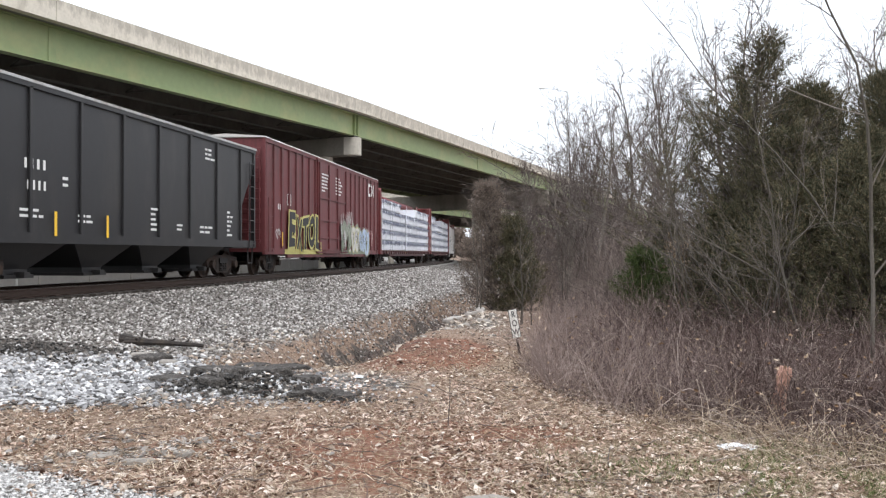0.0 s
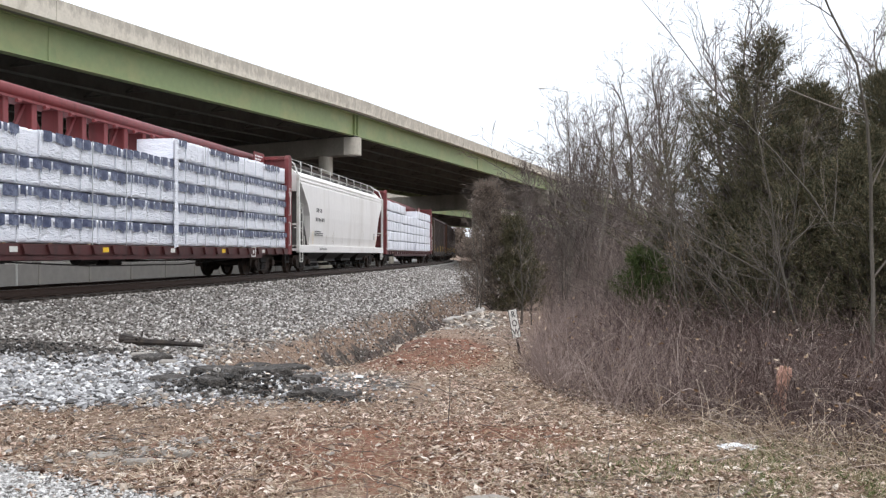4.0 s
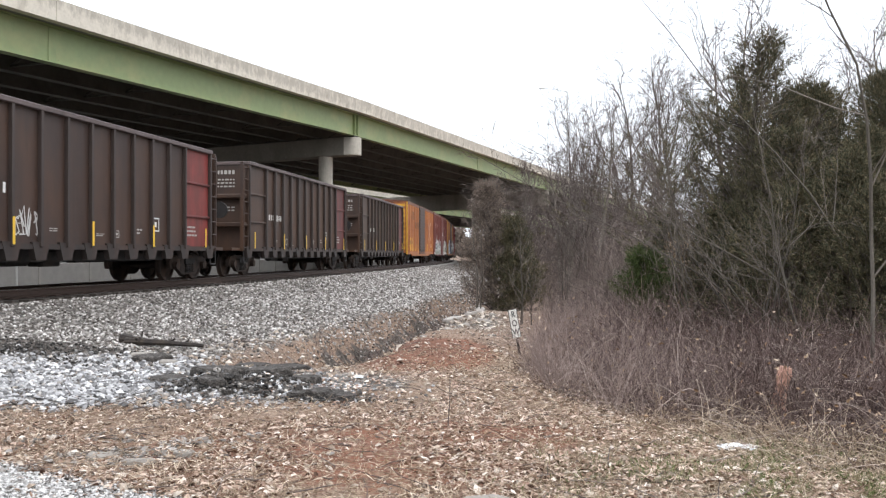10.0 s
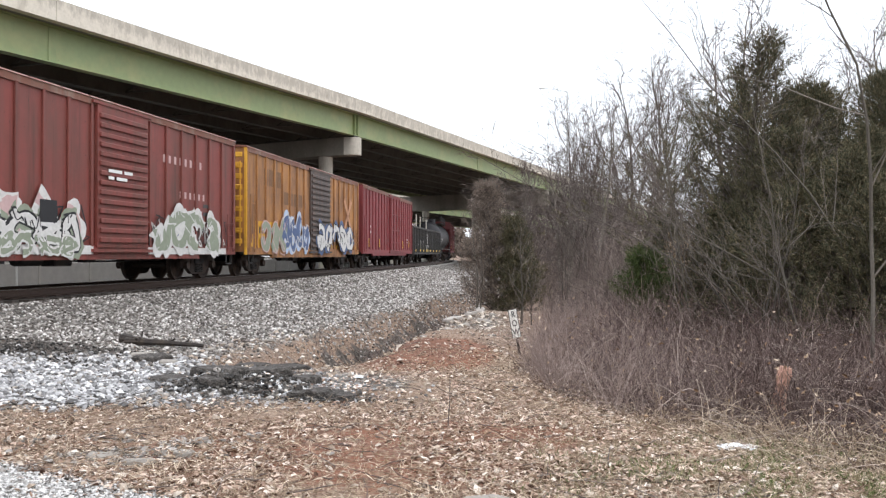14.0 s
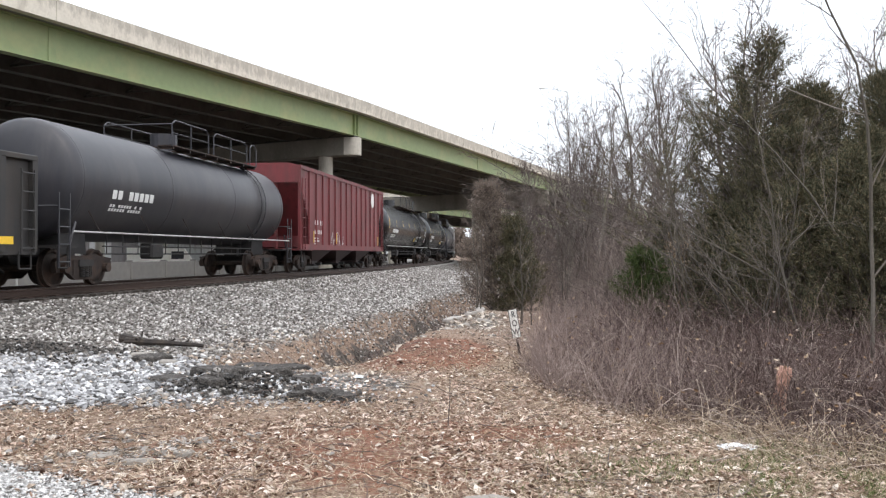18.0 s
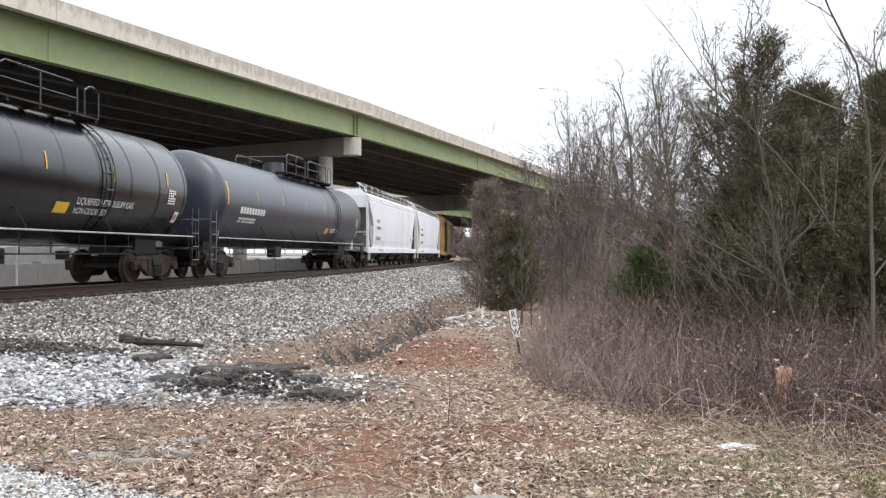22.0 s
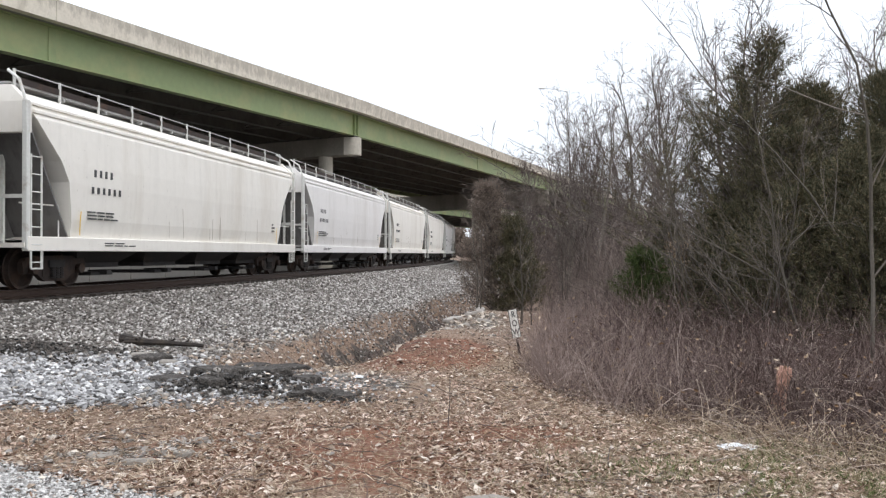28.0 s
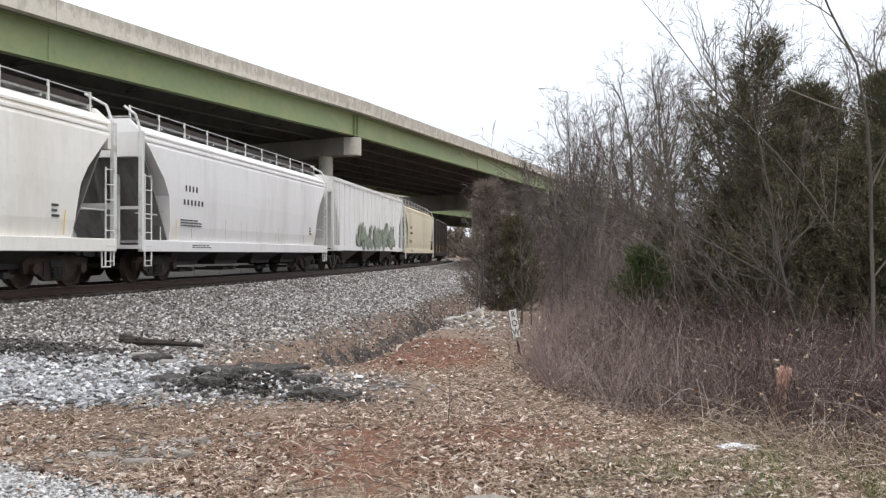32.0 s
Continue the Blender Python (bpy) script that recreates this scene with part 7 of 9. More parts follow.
def cedar(height, width, seed, foliage, n_br=230, blades=150, gap=0.25, low=0.05, name="cedar_tree", label="dark evergreen cedar with ragged foliage", taper=1.35, airy=0.4):
    rnd = random.Random(seed)
    thing = tagged(empty(name), label, "tree")
    tr, br, fo = Sticks(), Sticks(), Sticks()
    rs = np.random.RandomState(seed)
    trunk = path_from((0, 0, -0.3), np.array((0, 0, 1.0)), height, 10, rnd, 0.03)
    tr.stem(trunk, 0.05 + 0.012 * height, 0.01, 7)
    for i in range(n_br):
        f = low + (1 - low) * (i + rnd.random()) / n_br
        j = min(9, int(f * 10))
        p = trunk[j] + (trunk[j + 1] - trunk[j]) * (f * 10 - j)
        reach = width / 2 * (min(1.0, (1.02 - f) * taper) ** 0.95) * rnd.uniform(0.5, 1.12) * (1 + 0.22 * sin(f * 19 + seed))
        an = rnd.uniform(0, 2 * pi)
        d = np.array((cos(an), sin(an), rnd.uniform(0.15, 0.75)))
        pts = path_from(p, d / np.linalg.norm(d), reach + 0.12, 5, rnd, 0.10, 0.06)
        br.stem(pts, 0.014, 0.003, 3)
        if rnd.random() < gap * 0.5 + airy * max(0.0, f - 0.55):
            continue
        arr = np.array(pts)
        # sprays along the branch, each a tuft of fine blades
        tufts = 7
        g = (0.2 + 0.8 * rs.uniform(0, 1, tufts) ** 0.7) * 5
        j2 = np.minimum(4, g.astype(int))
        spread = 0.03 + 0.06 * reach
        tc = arr[j2] + (arr[j2 + 1] - arr[j2]) * (g - j2)[:, None] + rs.normal(0, spread, (tufts, 3))
        td = arr[j2 + 1] - arr[j2]
        td /= np.linalg.norm(td, axis=1)[:, None]
        td = td + rs.normal(0, 0.45, (tufts, 3)) + np.array((0, 0, 0.25))
        pick = rs.randint(0, tufts, blades)
        q = tc[pick] + td[pick] * rs.uniform(-0.05, 0.16, (blades, 1)) + rs.normal(0, 0.028, (blades, 3))
        fo.blades(q, td[pick] + rs.normal(0, 0.5, (blades, 3)), rs.uniform(0.05, 0.13, blades), rs.uniform(0.006, 0.014, blades), rs)
    tr.put("trunk", BARK, thing)
    br.put("branchwork", TWIG, thing)
    fo.put("foliage", foliage, thing)
    return thing


def at_ground(x, y, rz=0.0, dz=0.0):
    return pose(x, y, ground_z(x, y) + dz, 0, 0, rz)


def build_trees():
    # cedars
    big = cedar(5.9, 6.6, 3, CEDAR, 540, 220, 0.5, taper=1.25, airy=1.3)
    big.matrix_basis = at_ground(5.85, 17.0)
    c2 = cedar(4.7, 3.6, 5, CEDAR, 380, 190, label="very dark evergreen cedar at the edge of the woods")
    c2.matrix_basis = at_ground(8.3, 15.2)
    copy_thing(big, at_ground(9.9, 18.6, 140, -1.6))
    copy_thing(c2, at_ground(7.5, 20.5, 70, -0.5))
    copy_thing(c2, at_ground(7.15, 17.3, 110, 0.1))
    copy_thing(c2, at_ground(7.6, 14.2, 200, -1.2))
    copy_thing(c2, at_ground(7.9, 18.2, 30, 0.3))
    c3 = cedar(3.6, 3.0, 7, CEDAR, 300, 170, label="low spreading cedar with olive foliage")
    c3.matrix_basis = at_ground(6.0, 17.8, 0, -0.6)
    for k, (x, y, rz, dz) in enumerate(((7.2, 14.6, 60, 0), (5.2, 15.9, 200, -1.1), (6.2, 15.3, 310, 0.1), (7.0, 16.2, 20, 0.2), (6.35, 12.7, 80, -1.1), (7.4, 11.9, 250, -0.9), (5.55, 13.8, 140, -1.0), (4.9, 18.6, 30, -1.3), (6.4, 13.5, 95, -0.5), (7.3, 12.9, 15, -0.3), (6.9, 11.6, 170, -1.2), (8.0, 12.2, 275, -0.4))):
        copy_thing(c3, at_ground(x, y, rz, dz))
    copy_thing(c3, at_ground(8.6, 12.6, 160))
    # browned cedar and green one beside the sign
    b1 = cedar(3.75, 2.2, 11, CEDAR_BROWN, 300, 150, 0.25, 0.06, "juniper_tree", "small brownish juniper with thin foliage")
    b1.matrix_basis = at_ground(1.42, 24.0)
    b2 = cedar(2.75, 1.3, 13, CEDAR, 190, 190, 0.1, 0.05, "juniper_tree", "small green juniper beside the gravel")
    b2.matrix_basis = at_ground(2.1, 23.4)
    sh = cedar(1.75, 1.5, 17, SHRUB, 100, 200, 0.1, 0.02, "evergreen_shrub", "small bright green evergreen shrub")
    sh.matrix_basis = at_ground(4.0, 16.6)
    rust = cedar(1.5, 1.0, 19, DEADLEAF, 40, 60, 0.4, 0.2, "dead_leaf_sapling", "sapling holding dry orange-brown leaves")
    rust.matrix_basis = at_ground(4.7, 17.2, 0, 0.55)
    # bare trees in the woods behind
    kinds = [bare_tree(8.6, 21, (-0.08, 0), 0.10, 11, fine=0.0065), bare_tree(7.4, 22, (0.06, 0), 0.08, 10, stems=2, fine=0.0065), bare_tree(6.4, 23, (-0.15, 0), 0.07, 9, stems=2, fine=0.006), bare_tree(9.4, 24, (0.0, 0.05), 0.12, 12, fine=0.0065)]
    kinds.append(bare_tree(4.9, 25, (-0.05, 0), 0.045, 9, stems=3, fine=0.0055, label="low many-stemmed leafless tree with pale twigs", bark=BARK))
    spots = [(4, 2.6, 28.0, 0), (4, 3.2, 30.0, 80), (4, 3.75, 27.0, 150), (4, 4.4, 29.5, 220), (4, 3.0, 33.0, 290), (4, 5.2, 27.5, 30), (4, 2.5, 35.0, 120), (4, 6.1, 29.0, 60), (1, 6.6, 30.0, 0), (0, 8.6, 31.0, 40), (3, 10.6, 33.0, 0), (2, 5.0, 29.0, 0), (1, 5.4, 34.0, 90), (2, 4.9, 33.0, 200), (0, 7.4, 34.0, 130), (3, 9.6, 29.0, 220), (1, 11.8, 28.0, 10), (0, 12.6, 31.0, 300),
             (2, 4.4, 26.0, 300), (3, 13.6, 34.0, 120), (2, 5.6, 37.0, 20), (1, 8.0, 38.0, 70), (3, 9.8, 40.0, 330),
             (1, 15.0, 30.0, 90), (3, 17.0, 34.0, 200), (0, 14.0, 26.0, 10), (3, 7.5, 47.0, 90), (0, 11.5, 48.0, 180), (1, 15.5, 46.0, 270)]
    spots += [(i % 4, x, y, i * 57) for i, (x, y) in enumerate(((3, 250), (8, 262), (13, 250), (18, 240), (23, 236), (28, 232), (6, 285), (11, 290), (0, 300), (-5, 310), (16, 280), (22, 270), (28, 262), (12, 150), (16, 140), (20, 130), (24, 120), (18, 105), (14, 92), (22, 88), (16, 76), (20, 66), (15, 60)))]
    used = set()
    for k, x, y, rz in spots:
        m = at_ground(x, y, rz)
        if k in used:
            copy_thing(kinds[k], m)
        else:
            used.add(k)
            kinds[k].matrix_basis = m
    # dark line of woods closing the view down the track
    rs = np.random.RandomState(4)
    far = Sticks()
    n = 30000
    x = rs.uniform(-60, 120, n)
    top = 11.0 + 3.0 * np.sin(x * 0.31) + 2.0 * np.sin(x * 0.83 + 1) + 1.5 * np.sin(x * 2.1)
    p = np.stack((x, 430 + rs.uniform(-12, 12, n), -0.5 + top * rs.uniform(0, 1, n) ** 0.8), 1)
    far.blades(p, rs.normal(0, 0.6, (n, 3)) + np.array((0, 0, 0.8)), rs.uniform(1.2, 3.4, n), rs.uniform(0.5, 1.4, n), rs)
    tagged(far.put("distant_woods", CEDAR_BROWN), "distant dull woods beyond the curve of the track", kind="stuff")
    # saplings in front of the cedars
    s1 = bare_tree(6.8, 31, (-0.02, 0.0), 0.029, 9, 0.6, reach=0.85, bend=-0.26, wander=0.10, fine=0.003, name="sapling", label="tall bare sapling with pale bark", bark=BARK_PALE, twig=PALETWIG)
    s1.matrix_basis = at_ground(5.15, 10.3)
    s2 = bare_tree(5.2, 32, (-0.30, 0.0), 0.017, 7, 0.55, reach=0.6, name="sapling", label="slender leaning bare sapling", bark=BARK_PALE, twig=PALETWIG)
    s2.matrix_basis = at_ground(5.2, 12.0)
    s3 = bare_tree(4.4, 33, (-0.45, 0.0), 0.014, 8, 0.6, reach=0.6, stems=2, name="sapling", label="thin forked bare sapling", bark=BARK_PALE, twig=PALETWIG)
    s3.matrix_basis = at_ground(4.9, 13.0)
    s4 = bare_tree(2.6, 34, (-0.1, 0.0), 0.02, 7, 0.5, stems=3, name="sapling", label="low many-stemmed bare sapling", bark=BARK_PALE, twig=PALETWIG)
    s4.matrix_basis = at_ground(2.9, 20.5)
    s5 = bare_tree(6.0, 35, (-0.38, 0.0), 0.018, 9, 0.7, reach=0.5, bend=-0.22, wander=0.11, name="sapling", label="thin bare sapling arching over the cedars", bark=BARK_PALE, twig=PALETWIG)
    s5.matrix_basis = at_ground(6.1, 12.5)
    s6 = bare_tree(6.6, 36, (-0.22, 0.0), 0.02, 9, 0.65, reach=0.5, bend=-0.34, wander=0.09, name="sapling", label="slim bare sapling bowed far over the thicket", bark=BARK_PALE, twig=PALETWIG)
    s6.matrix_basis = at_ground(6.3, 12.8)
    s7 = bare_tree(3.6, 37, (-0.12, 0.0), 0.018, 9, 0.55, reach=0.9, stems=3, name="sapling", label="spreading pale sapling before the dark cedars", bark=BARK_PALE, twig=PALETWIG)
    s7.matrix_basis = at_ground(4.75, 12.6)
    copy_thing(s7, at_ground(4.5, 14.6, 240))
    copy_thing(s5, at_ground(5.6, 14.0, 14))
    copy_thing(s5, at_ground(7.3, 13.2, -35))
    copy_thing(s3, at_ground(6.3, 12.6, 200))
    copy_thing(s2, at_ground(4.3, 14.2, 30))
    copy_thing(s3, at_ground(3.9, 18.0, 100))
    copy_thing(s4, at_ground(1.9, 19.0, 80))
    copy_thing(s4, at_ground(1.0, 23.0, 180))
    copy_thing(s4, at_ground(3.5, 24.0, 10))


def brush_edge(y):
    """Left limit of the thicket at a depth."""
    return float(np.interp(y, (5.5, 6.1, 7.2, 8.5, 10.0, 12.0, 14.0, 18.0, 24.0, 40.0), (4.0, 3.1, 2.45, 1.75, 1.2, 0.98, 1.45, 2.3, 3.0, 4.0)))


def build_brush():
    rnd = random.Random(77)
    for y0, y1, n, top, wide, mt, lab in ((5.8, 9.0, 5200, 0.36, 9.0, BRAMBLE, "tangled reddish bramble stems at the edge of the litter"), (8.0, 12.5, 8600, 0.58, 9.0, BRAMBLE, "dense reddish-brown bramble thicket"), (12.0, 18.0, 6000, 0.9, 6.0, BRAMBLE, "bare bramble thicket below the cedars"), (16.0, 27.0, 3600, 1.5, 0.8, SHOOTS, "pinkish-grey undergrowth of bare shoots"), (24.0, 46.0, 4600, 3.4, 12.0, SHOOTS, "bare undergrowth of the wood")):
        st = Sticks()
        for i in range(n):
            y = rnd.uniform(y0, y1)
            x = brush_edge(y) + rnd.random() ** 1.15 * (min(0.62 * y + 1.0, wide + 0.22 * y) - brush_edge(y))
            ramp = min(1.0, 0.16 + (x - brush_edge(y)) * 0.42) * (0.95 + 0.6 * noise.noise((x * 1.1, y * 0.9, 40.0)) + 0.35 * noise.noise((x * 3.0, y * 2.5, 41.0)))
            ln = top * ramp * rnd.uniform(0.45, 1.25)
            an = rnd.uniform(0, 2 * pi)
            tilt = rnd.uniform(0.6, 2.2) if y < 18 and rnd.random() < 0.6 else rnd.uniform(0.1, 1.0)
            d = np.array((cos(an) * tilt - 0.15, sin(an) * tilt - 0.1, 1.0))
            pts = path_from((x, y, ground_z(x, y) - 0.03), d / np.linalg.norm(d), ln * 1.4, 5, rnd, 0.33, -0.16 if rnd.random() < 0.55 else 0.06)
            r = rnd.uniform(0.0018, 0.0040) * (1 + y / 25)
            st.stem(pts, r, r * 0.4, 3)
            for k in range(2 if y < 20 else 3):
                j = rnd.randrange(1, 5)
                dd = pts[j + 1] - pts[j] if j < 5 else pts[5] - pts[4]
                dd = dd / np.linalg.norm(dd)
                st.stem(path_from(pts[j], side_way(dd, rnd, rnd.uniform(0.4, 1.0)), ln * rnd.uniform(0.2, 0.5), 2, rnd, 0.15), r * 0.6, r * 0.3, 3)
        tagged(st.put("undergrowth", mt), lab, kind="stuff")
    # long pale canes arching out of the thicket
    st = Sticks()
    for i in range(110):
        y = rnd.uniform(6.2, 13.5)
        x = brush_edge(y) + rnd.uniform(0.0, 3.5)
        an = rnd.uniform(0, 2 * pi)
        d = np.array((cos(an) * 0.7 - 0.2, sin(an) * 0.5, 1.0))
        pts = path_from((x, y, ground_z(x, y)), d / np.linalg.norm(d), rnd.uniform(0.6, 1.5), 9, rnd, 0.09, -0.13)
        r = rnd.uniform(0.0022, 0.0045)
        st.stem(pts, r, r * 0.4, 4)
    for i in range(110):
        y = rnd.uniform(6.2, 12.5)
        x = brush_edge(y) + rnd.uniform(0.0, 0.9)
        d = np.array((rnd.uniform(-1.0, 0.6), rnd.uniform(-0.9, 0.2), rnd.uniform(0.3, 0.8)))
        pts = path_from((x, y, ground_z(x, y)), d / np.linalg.norm(d), rnd.uniform(0.4, 1.0), 7, rnd, 0.12, -0.10)
        r = rnd.uniform(0.002, 0.004)
        st.stem(pts, r, r * 0.4, 4)
    tagged(st.put("canes", CANE), "pale arching canes over the brambles", kind="stuff")
    # pale fine grass standing among the brambles
    st = Sticks()
    for i in range(5200):
        y = rnd.uniform(8.6, 17.5)
        x = brush_edge(y) + abs(rnd.gauss(0.4, 1.2))
        if noise.noise((x * 1.3, y * 1.0, 44.0)) + rnd.uniform(-0.25, 0.25) < -0.12:
            continue
        if x < 0.102 * y:
            continue
        d = np.array((rnd.gauss(0, 0.55), rnd.gauss(0, 0.5), 1.0))
        pts = path_from((x, y, ground_z(x, y)), d / np.linalg.norm(d), rnd.uniform(0.3, 0.85) * (1.0 + 0.3 * smooth(11.0, 13.0, y)), 3, rnd, 0.07, -0.02)
        r = rnd.uniform(0.0016, 0.0032)
        st.stem(pts, r, r * 0.4, 3)
    tagged(st.put("broom_grass", BROOM), "pale pinkish dead grass among the brambles", kind="stuff")
    st = Sticks()
    for i in range(520):
        y = rnd.uniform(5.7, 8.2)
        x = brush_edge(y) + rnd.uniform(-0.15, 0.9)
        d = np.array((rnd.gauss(-0.3, 0.6), rnd.gauss(-0.2, 0.5), 0.9))
        pts = path_from((x, y, ground_z(x, y)), d / np.linalg.norm(d), rnd.uniform(0.2, 0.6), 5, rnd, 0.08, -0.24)
        st.stem(pts, rnd.uniform(0.0015, 0.003), 0.001, 3)
    tagged(st.put("drooping_grass", STRAW), "drooping tan grass at the thicket's foot", kind="stuff")
    # dead grass fringe and thin green blades
    st, gr, bl, gl = Sticks(), Sticks(), [], []
    for i in range(46000):
        y = 5.0 + rnd.random() ** 1.5 * 9
        x = brush_edge(y) + rnd.gauss(-0.25, 0.45) if rnd.random() < 0.12 else rnd.uniform(-0.56 * y, 0.6 * y)
        if cover(x, y)[0] > 0.5:
            continue
        d = (rnd.gauss(0, 0.9), rnd.gauss(0, 0.9), 0.3)
        bl.append((x, y, ground_z(x, y) + 0.01, *d, rnd.uniform(0.04, 0.17), rnd.uniform(0.003, 0.0075)))
    for i in range(16000):
        x, y = rnd.gauss(3.0, 1.1), rnd.gauss(6.1, 0.75)
        if y < 4.9 or noise.noise((x * 1.8, y * 1.8, 14.0)) + rnd.uniform(-0.15, 0.15) < 0.0:
            continue
        d = (rnd.gauss(0, 0.6), rnd.gauss(0, 0.6), 0.8)
        gl.append((x, y, ground_z(x, y), *d, rnd.uniform(0.03, 0.10), rnd.uniform(0.003, 0.006)))
    for to, rows in ((st, bl), (gr, gl)):
        a = np.array(rows)
        to.blades(a[:, :3], a[:, 3:6], a[:, 6], a[:, 7], np.random.RandomState(3), 0.25)
    tagged(st.put("dead_grass", STRAW), "dry straw-coloured grass at the thicket's edge", kind="stuff")
    tagged(gr.put("grass", GRASSBLADE), "thin green and tan grass", kind="stuff")
    # dry leaves caught among the stems
    lf = Sticks()
    for i in range(1000):
        y = rnd.uniform(6.0, 17.0)
        x = brush_edge(y) + rnd.random() * (0.6 * y - brush_edge(y) + 0.5)
        lf.leaf(np.array((x, y, ground_z(x, y) + rnd.random() ** 2 * 0.8)), (rnd.gauss(0, 1), rnd.gauss(0, 1), rnd.gauss(0, 0.5)), rnd.uniform(0.03, 0.07), rnd.uniform(0.02, 0.035), rnd)
    tagged(lf.put("caught_leaves", DEADLEAF), "dry leaves caught among the brambles", kind="stuff")


build_trees()
build_brush()

# ---------------------------------------------------------------- loose stones, litter and leaves
def stone_mat(name, stops, rough=0.9):
    return plant_mat(name, stops, rough, 25)


STONES_GREY = stone_mat("ballast_stones", ((0.0, (0.052, 0.044, 0.038)), (0.35, (0.165, 0.150, 0.137)), (0.75, (0.345, 0.323, 0.301)), (1.0, (0.68, 0.66, 0.635))))
STONES_PALE = stone_mat("pale_limestone_stones", ((0.0, (0.085, 0.083, 0.083)), (0.35, (0.235, 0.234, 0.237)), (0.75, (0.405, 0.404, 0.407)), (1.0, (0.68, 0.68, 0.68))))
STONES_DRIVE = stone_mat("drive_gravel_stones", ((0.0, (0.21, 0.20, 0.19)), (0.5, (0.40, 0.395, 0.385)), (1.0, (0.64, 0.63, 0.615))))
STONES_TAN = stone_mat("tan_field_stones", ((0.0, (0.22, 0.17, 0.13)), (0.5, (0.38, 0.32, 0.26)), (1.0, (0.66, 0.60, 0.53))))
STONES_WORN = stone_mat("worn_grey_stones", ((0.0, (0.11, 0.10, 0.09)), (0.5, (0.20, 0.185, 0.17)), (1.0, (0.36, 0.34, 0.315))))
CINDER = stone_mat("black_cinders", ((0.0, (0.02, 0.02, 0.02)), (0.7, (0.06, 0.055, 0.05)), (1.0, (0.16, 0.15, 0.14))))
LITTERLEAF = plant_mat("fallen_leaves", ((0.0, (0.07, 0.036, 0.024)), (0.3, (0.20, 0.12, 0.082)), (0.6, (0.38, 0.275, 0.21)), (0.85, (0.56, 0.45, 0.375)), (1.0, (0.78, 0.70, 0.63))), 0.65)
PALELEAF = plant_mat("pale_fallen_leaves", ((0.0, (0.22, 0.13, 0.09)), (0.5, (0.45, 0.33, 0.26)), (0.85, (0.64, 0.52, 0.44)), (1.0, (0.82, 0.75, 0.68))), 0.6)
ROCK = mat("weathered_rock", (0.245, 0.225, 0.20), 0.95, 0, 14, 0.3, 0.6, (0.22, 0.20, 0.17), 0.4, 5)
PALEROCK = mat("pale_broken_rock", (0.37, 0.345, 0.315), 0.95, 0, 12, 0.3, 0.6, (0.20, 0.175, 0.15), 0.4, 4)
ASPHALT = mat("broken_asphalt", (0.044, 0.039, 0.035), 0.97, 0, 40, 0.6, 1.6, (0.17, 0.155, 0.14), 0.5, 14)
CHAR = mat("charred_wood", (0.028, 0.023, 0.020), 0.9, 0, 18, 0.5, 0.7, (0.08, 0.06, 0.045), 0.4, 5)
STUMPWOOD = mat("reddish_split_wood", (0.38, 0.215, 0.16), 0.85, 0, 16, 0.35, 0.8, (0.19, 0.115, 0.085), 0.5, 9, streak=3)
SIGNWHITE = mat("white_sign_face", (0.70, 0.69, 0.65), 0.5, 0, 15, 0.1, 0.0, (0.45, 0.42, 0.36), 0.3, 6)
BAG = mat("white_plastic_litter", (0.66, 0.68, 0.71), 0.35, 0, 14, 0.12, 0.5)
WALLCON = mat("grey_barrier_concrete", (0.205, 0.195, 0.182), 0.95, 0, 4, 0.2, 0.3, (0.25, 0.235, 0.21), 0.4, 0.8, streak=2)

ICO = np.array([(0, 0, 1), (0.9, 0, 0.2), (0.25, 0.87, 0.1), (-0.75, 0.5, 0.25), (-0.7, -0.6, 0.1), (0.3, -0.85, 0.3), (0, 0, -0.8)], float)
ICOF = [(0, 1, 2), (0, 2, 3), (0, 3, 4), (0, 4, 5), (0, 5, 1), (6, 2, 1), (6, 3, 2), (6, 4, 3), (6, 5, 4), (6, 1, 5)]


def scatter_stones(name, places, sizes, material, label, flat=0.7, seed=1):
    rs = np.random.RandomState(seed)
    verts, faces = [], []
    for (x, y, z), r in zip(places, sizes):
        p = ICO * (1 + rs.uniform(-0.28, 0.28, (7, 1))) * np.array((1.0, rs.uniform(0.6, 1.0), flat * rs.uniform(0.7, 1.1))) * r
        a, b = rs.uniform(0, 6.28), rs.normal(0, 0.5)
        ca, sa, cb, sb = cos(a), sin(a), cos(b), sin(b)
        q = np.stack((p[:, 0] * cb + p[:, 2] * sb, p[:, 1], -p[:, 0] * sb + p[:, 2] * cb), 1)
        q = np.stack((q[:, 0] * ca - q[:, 1] * sa + x, q[:, 0] * sa + q[:, 1] * ca + y, q[:, 2] + z + r * 0.2), 1)
        k = len(verts)
        verts += q.tolist()
        faces += [(a2 + k, b2 + k, c2 + k) for a2, b2, c2 in ICOF]
    ob = raw(name, verts, faces, material)
    return tagged(ob, label, kind="stuff")


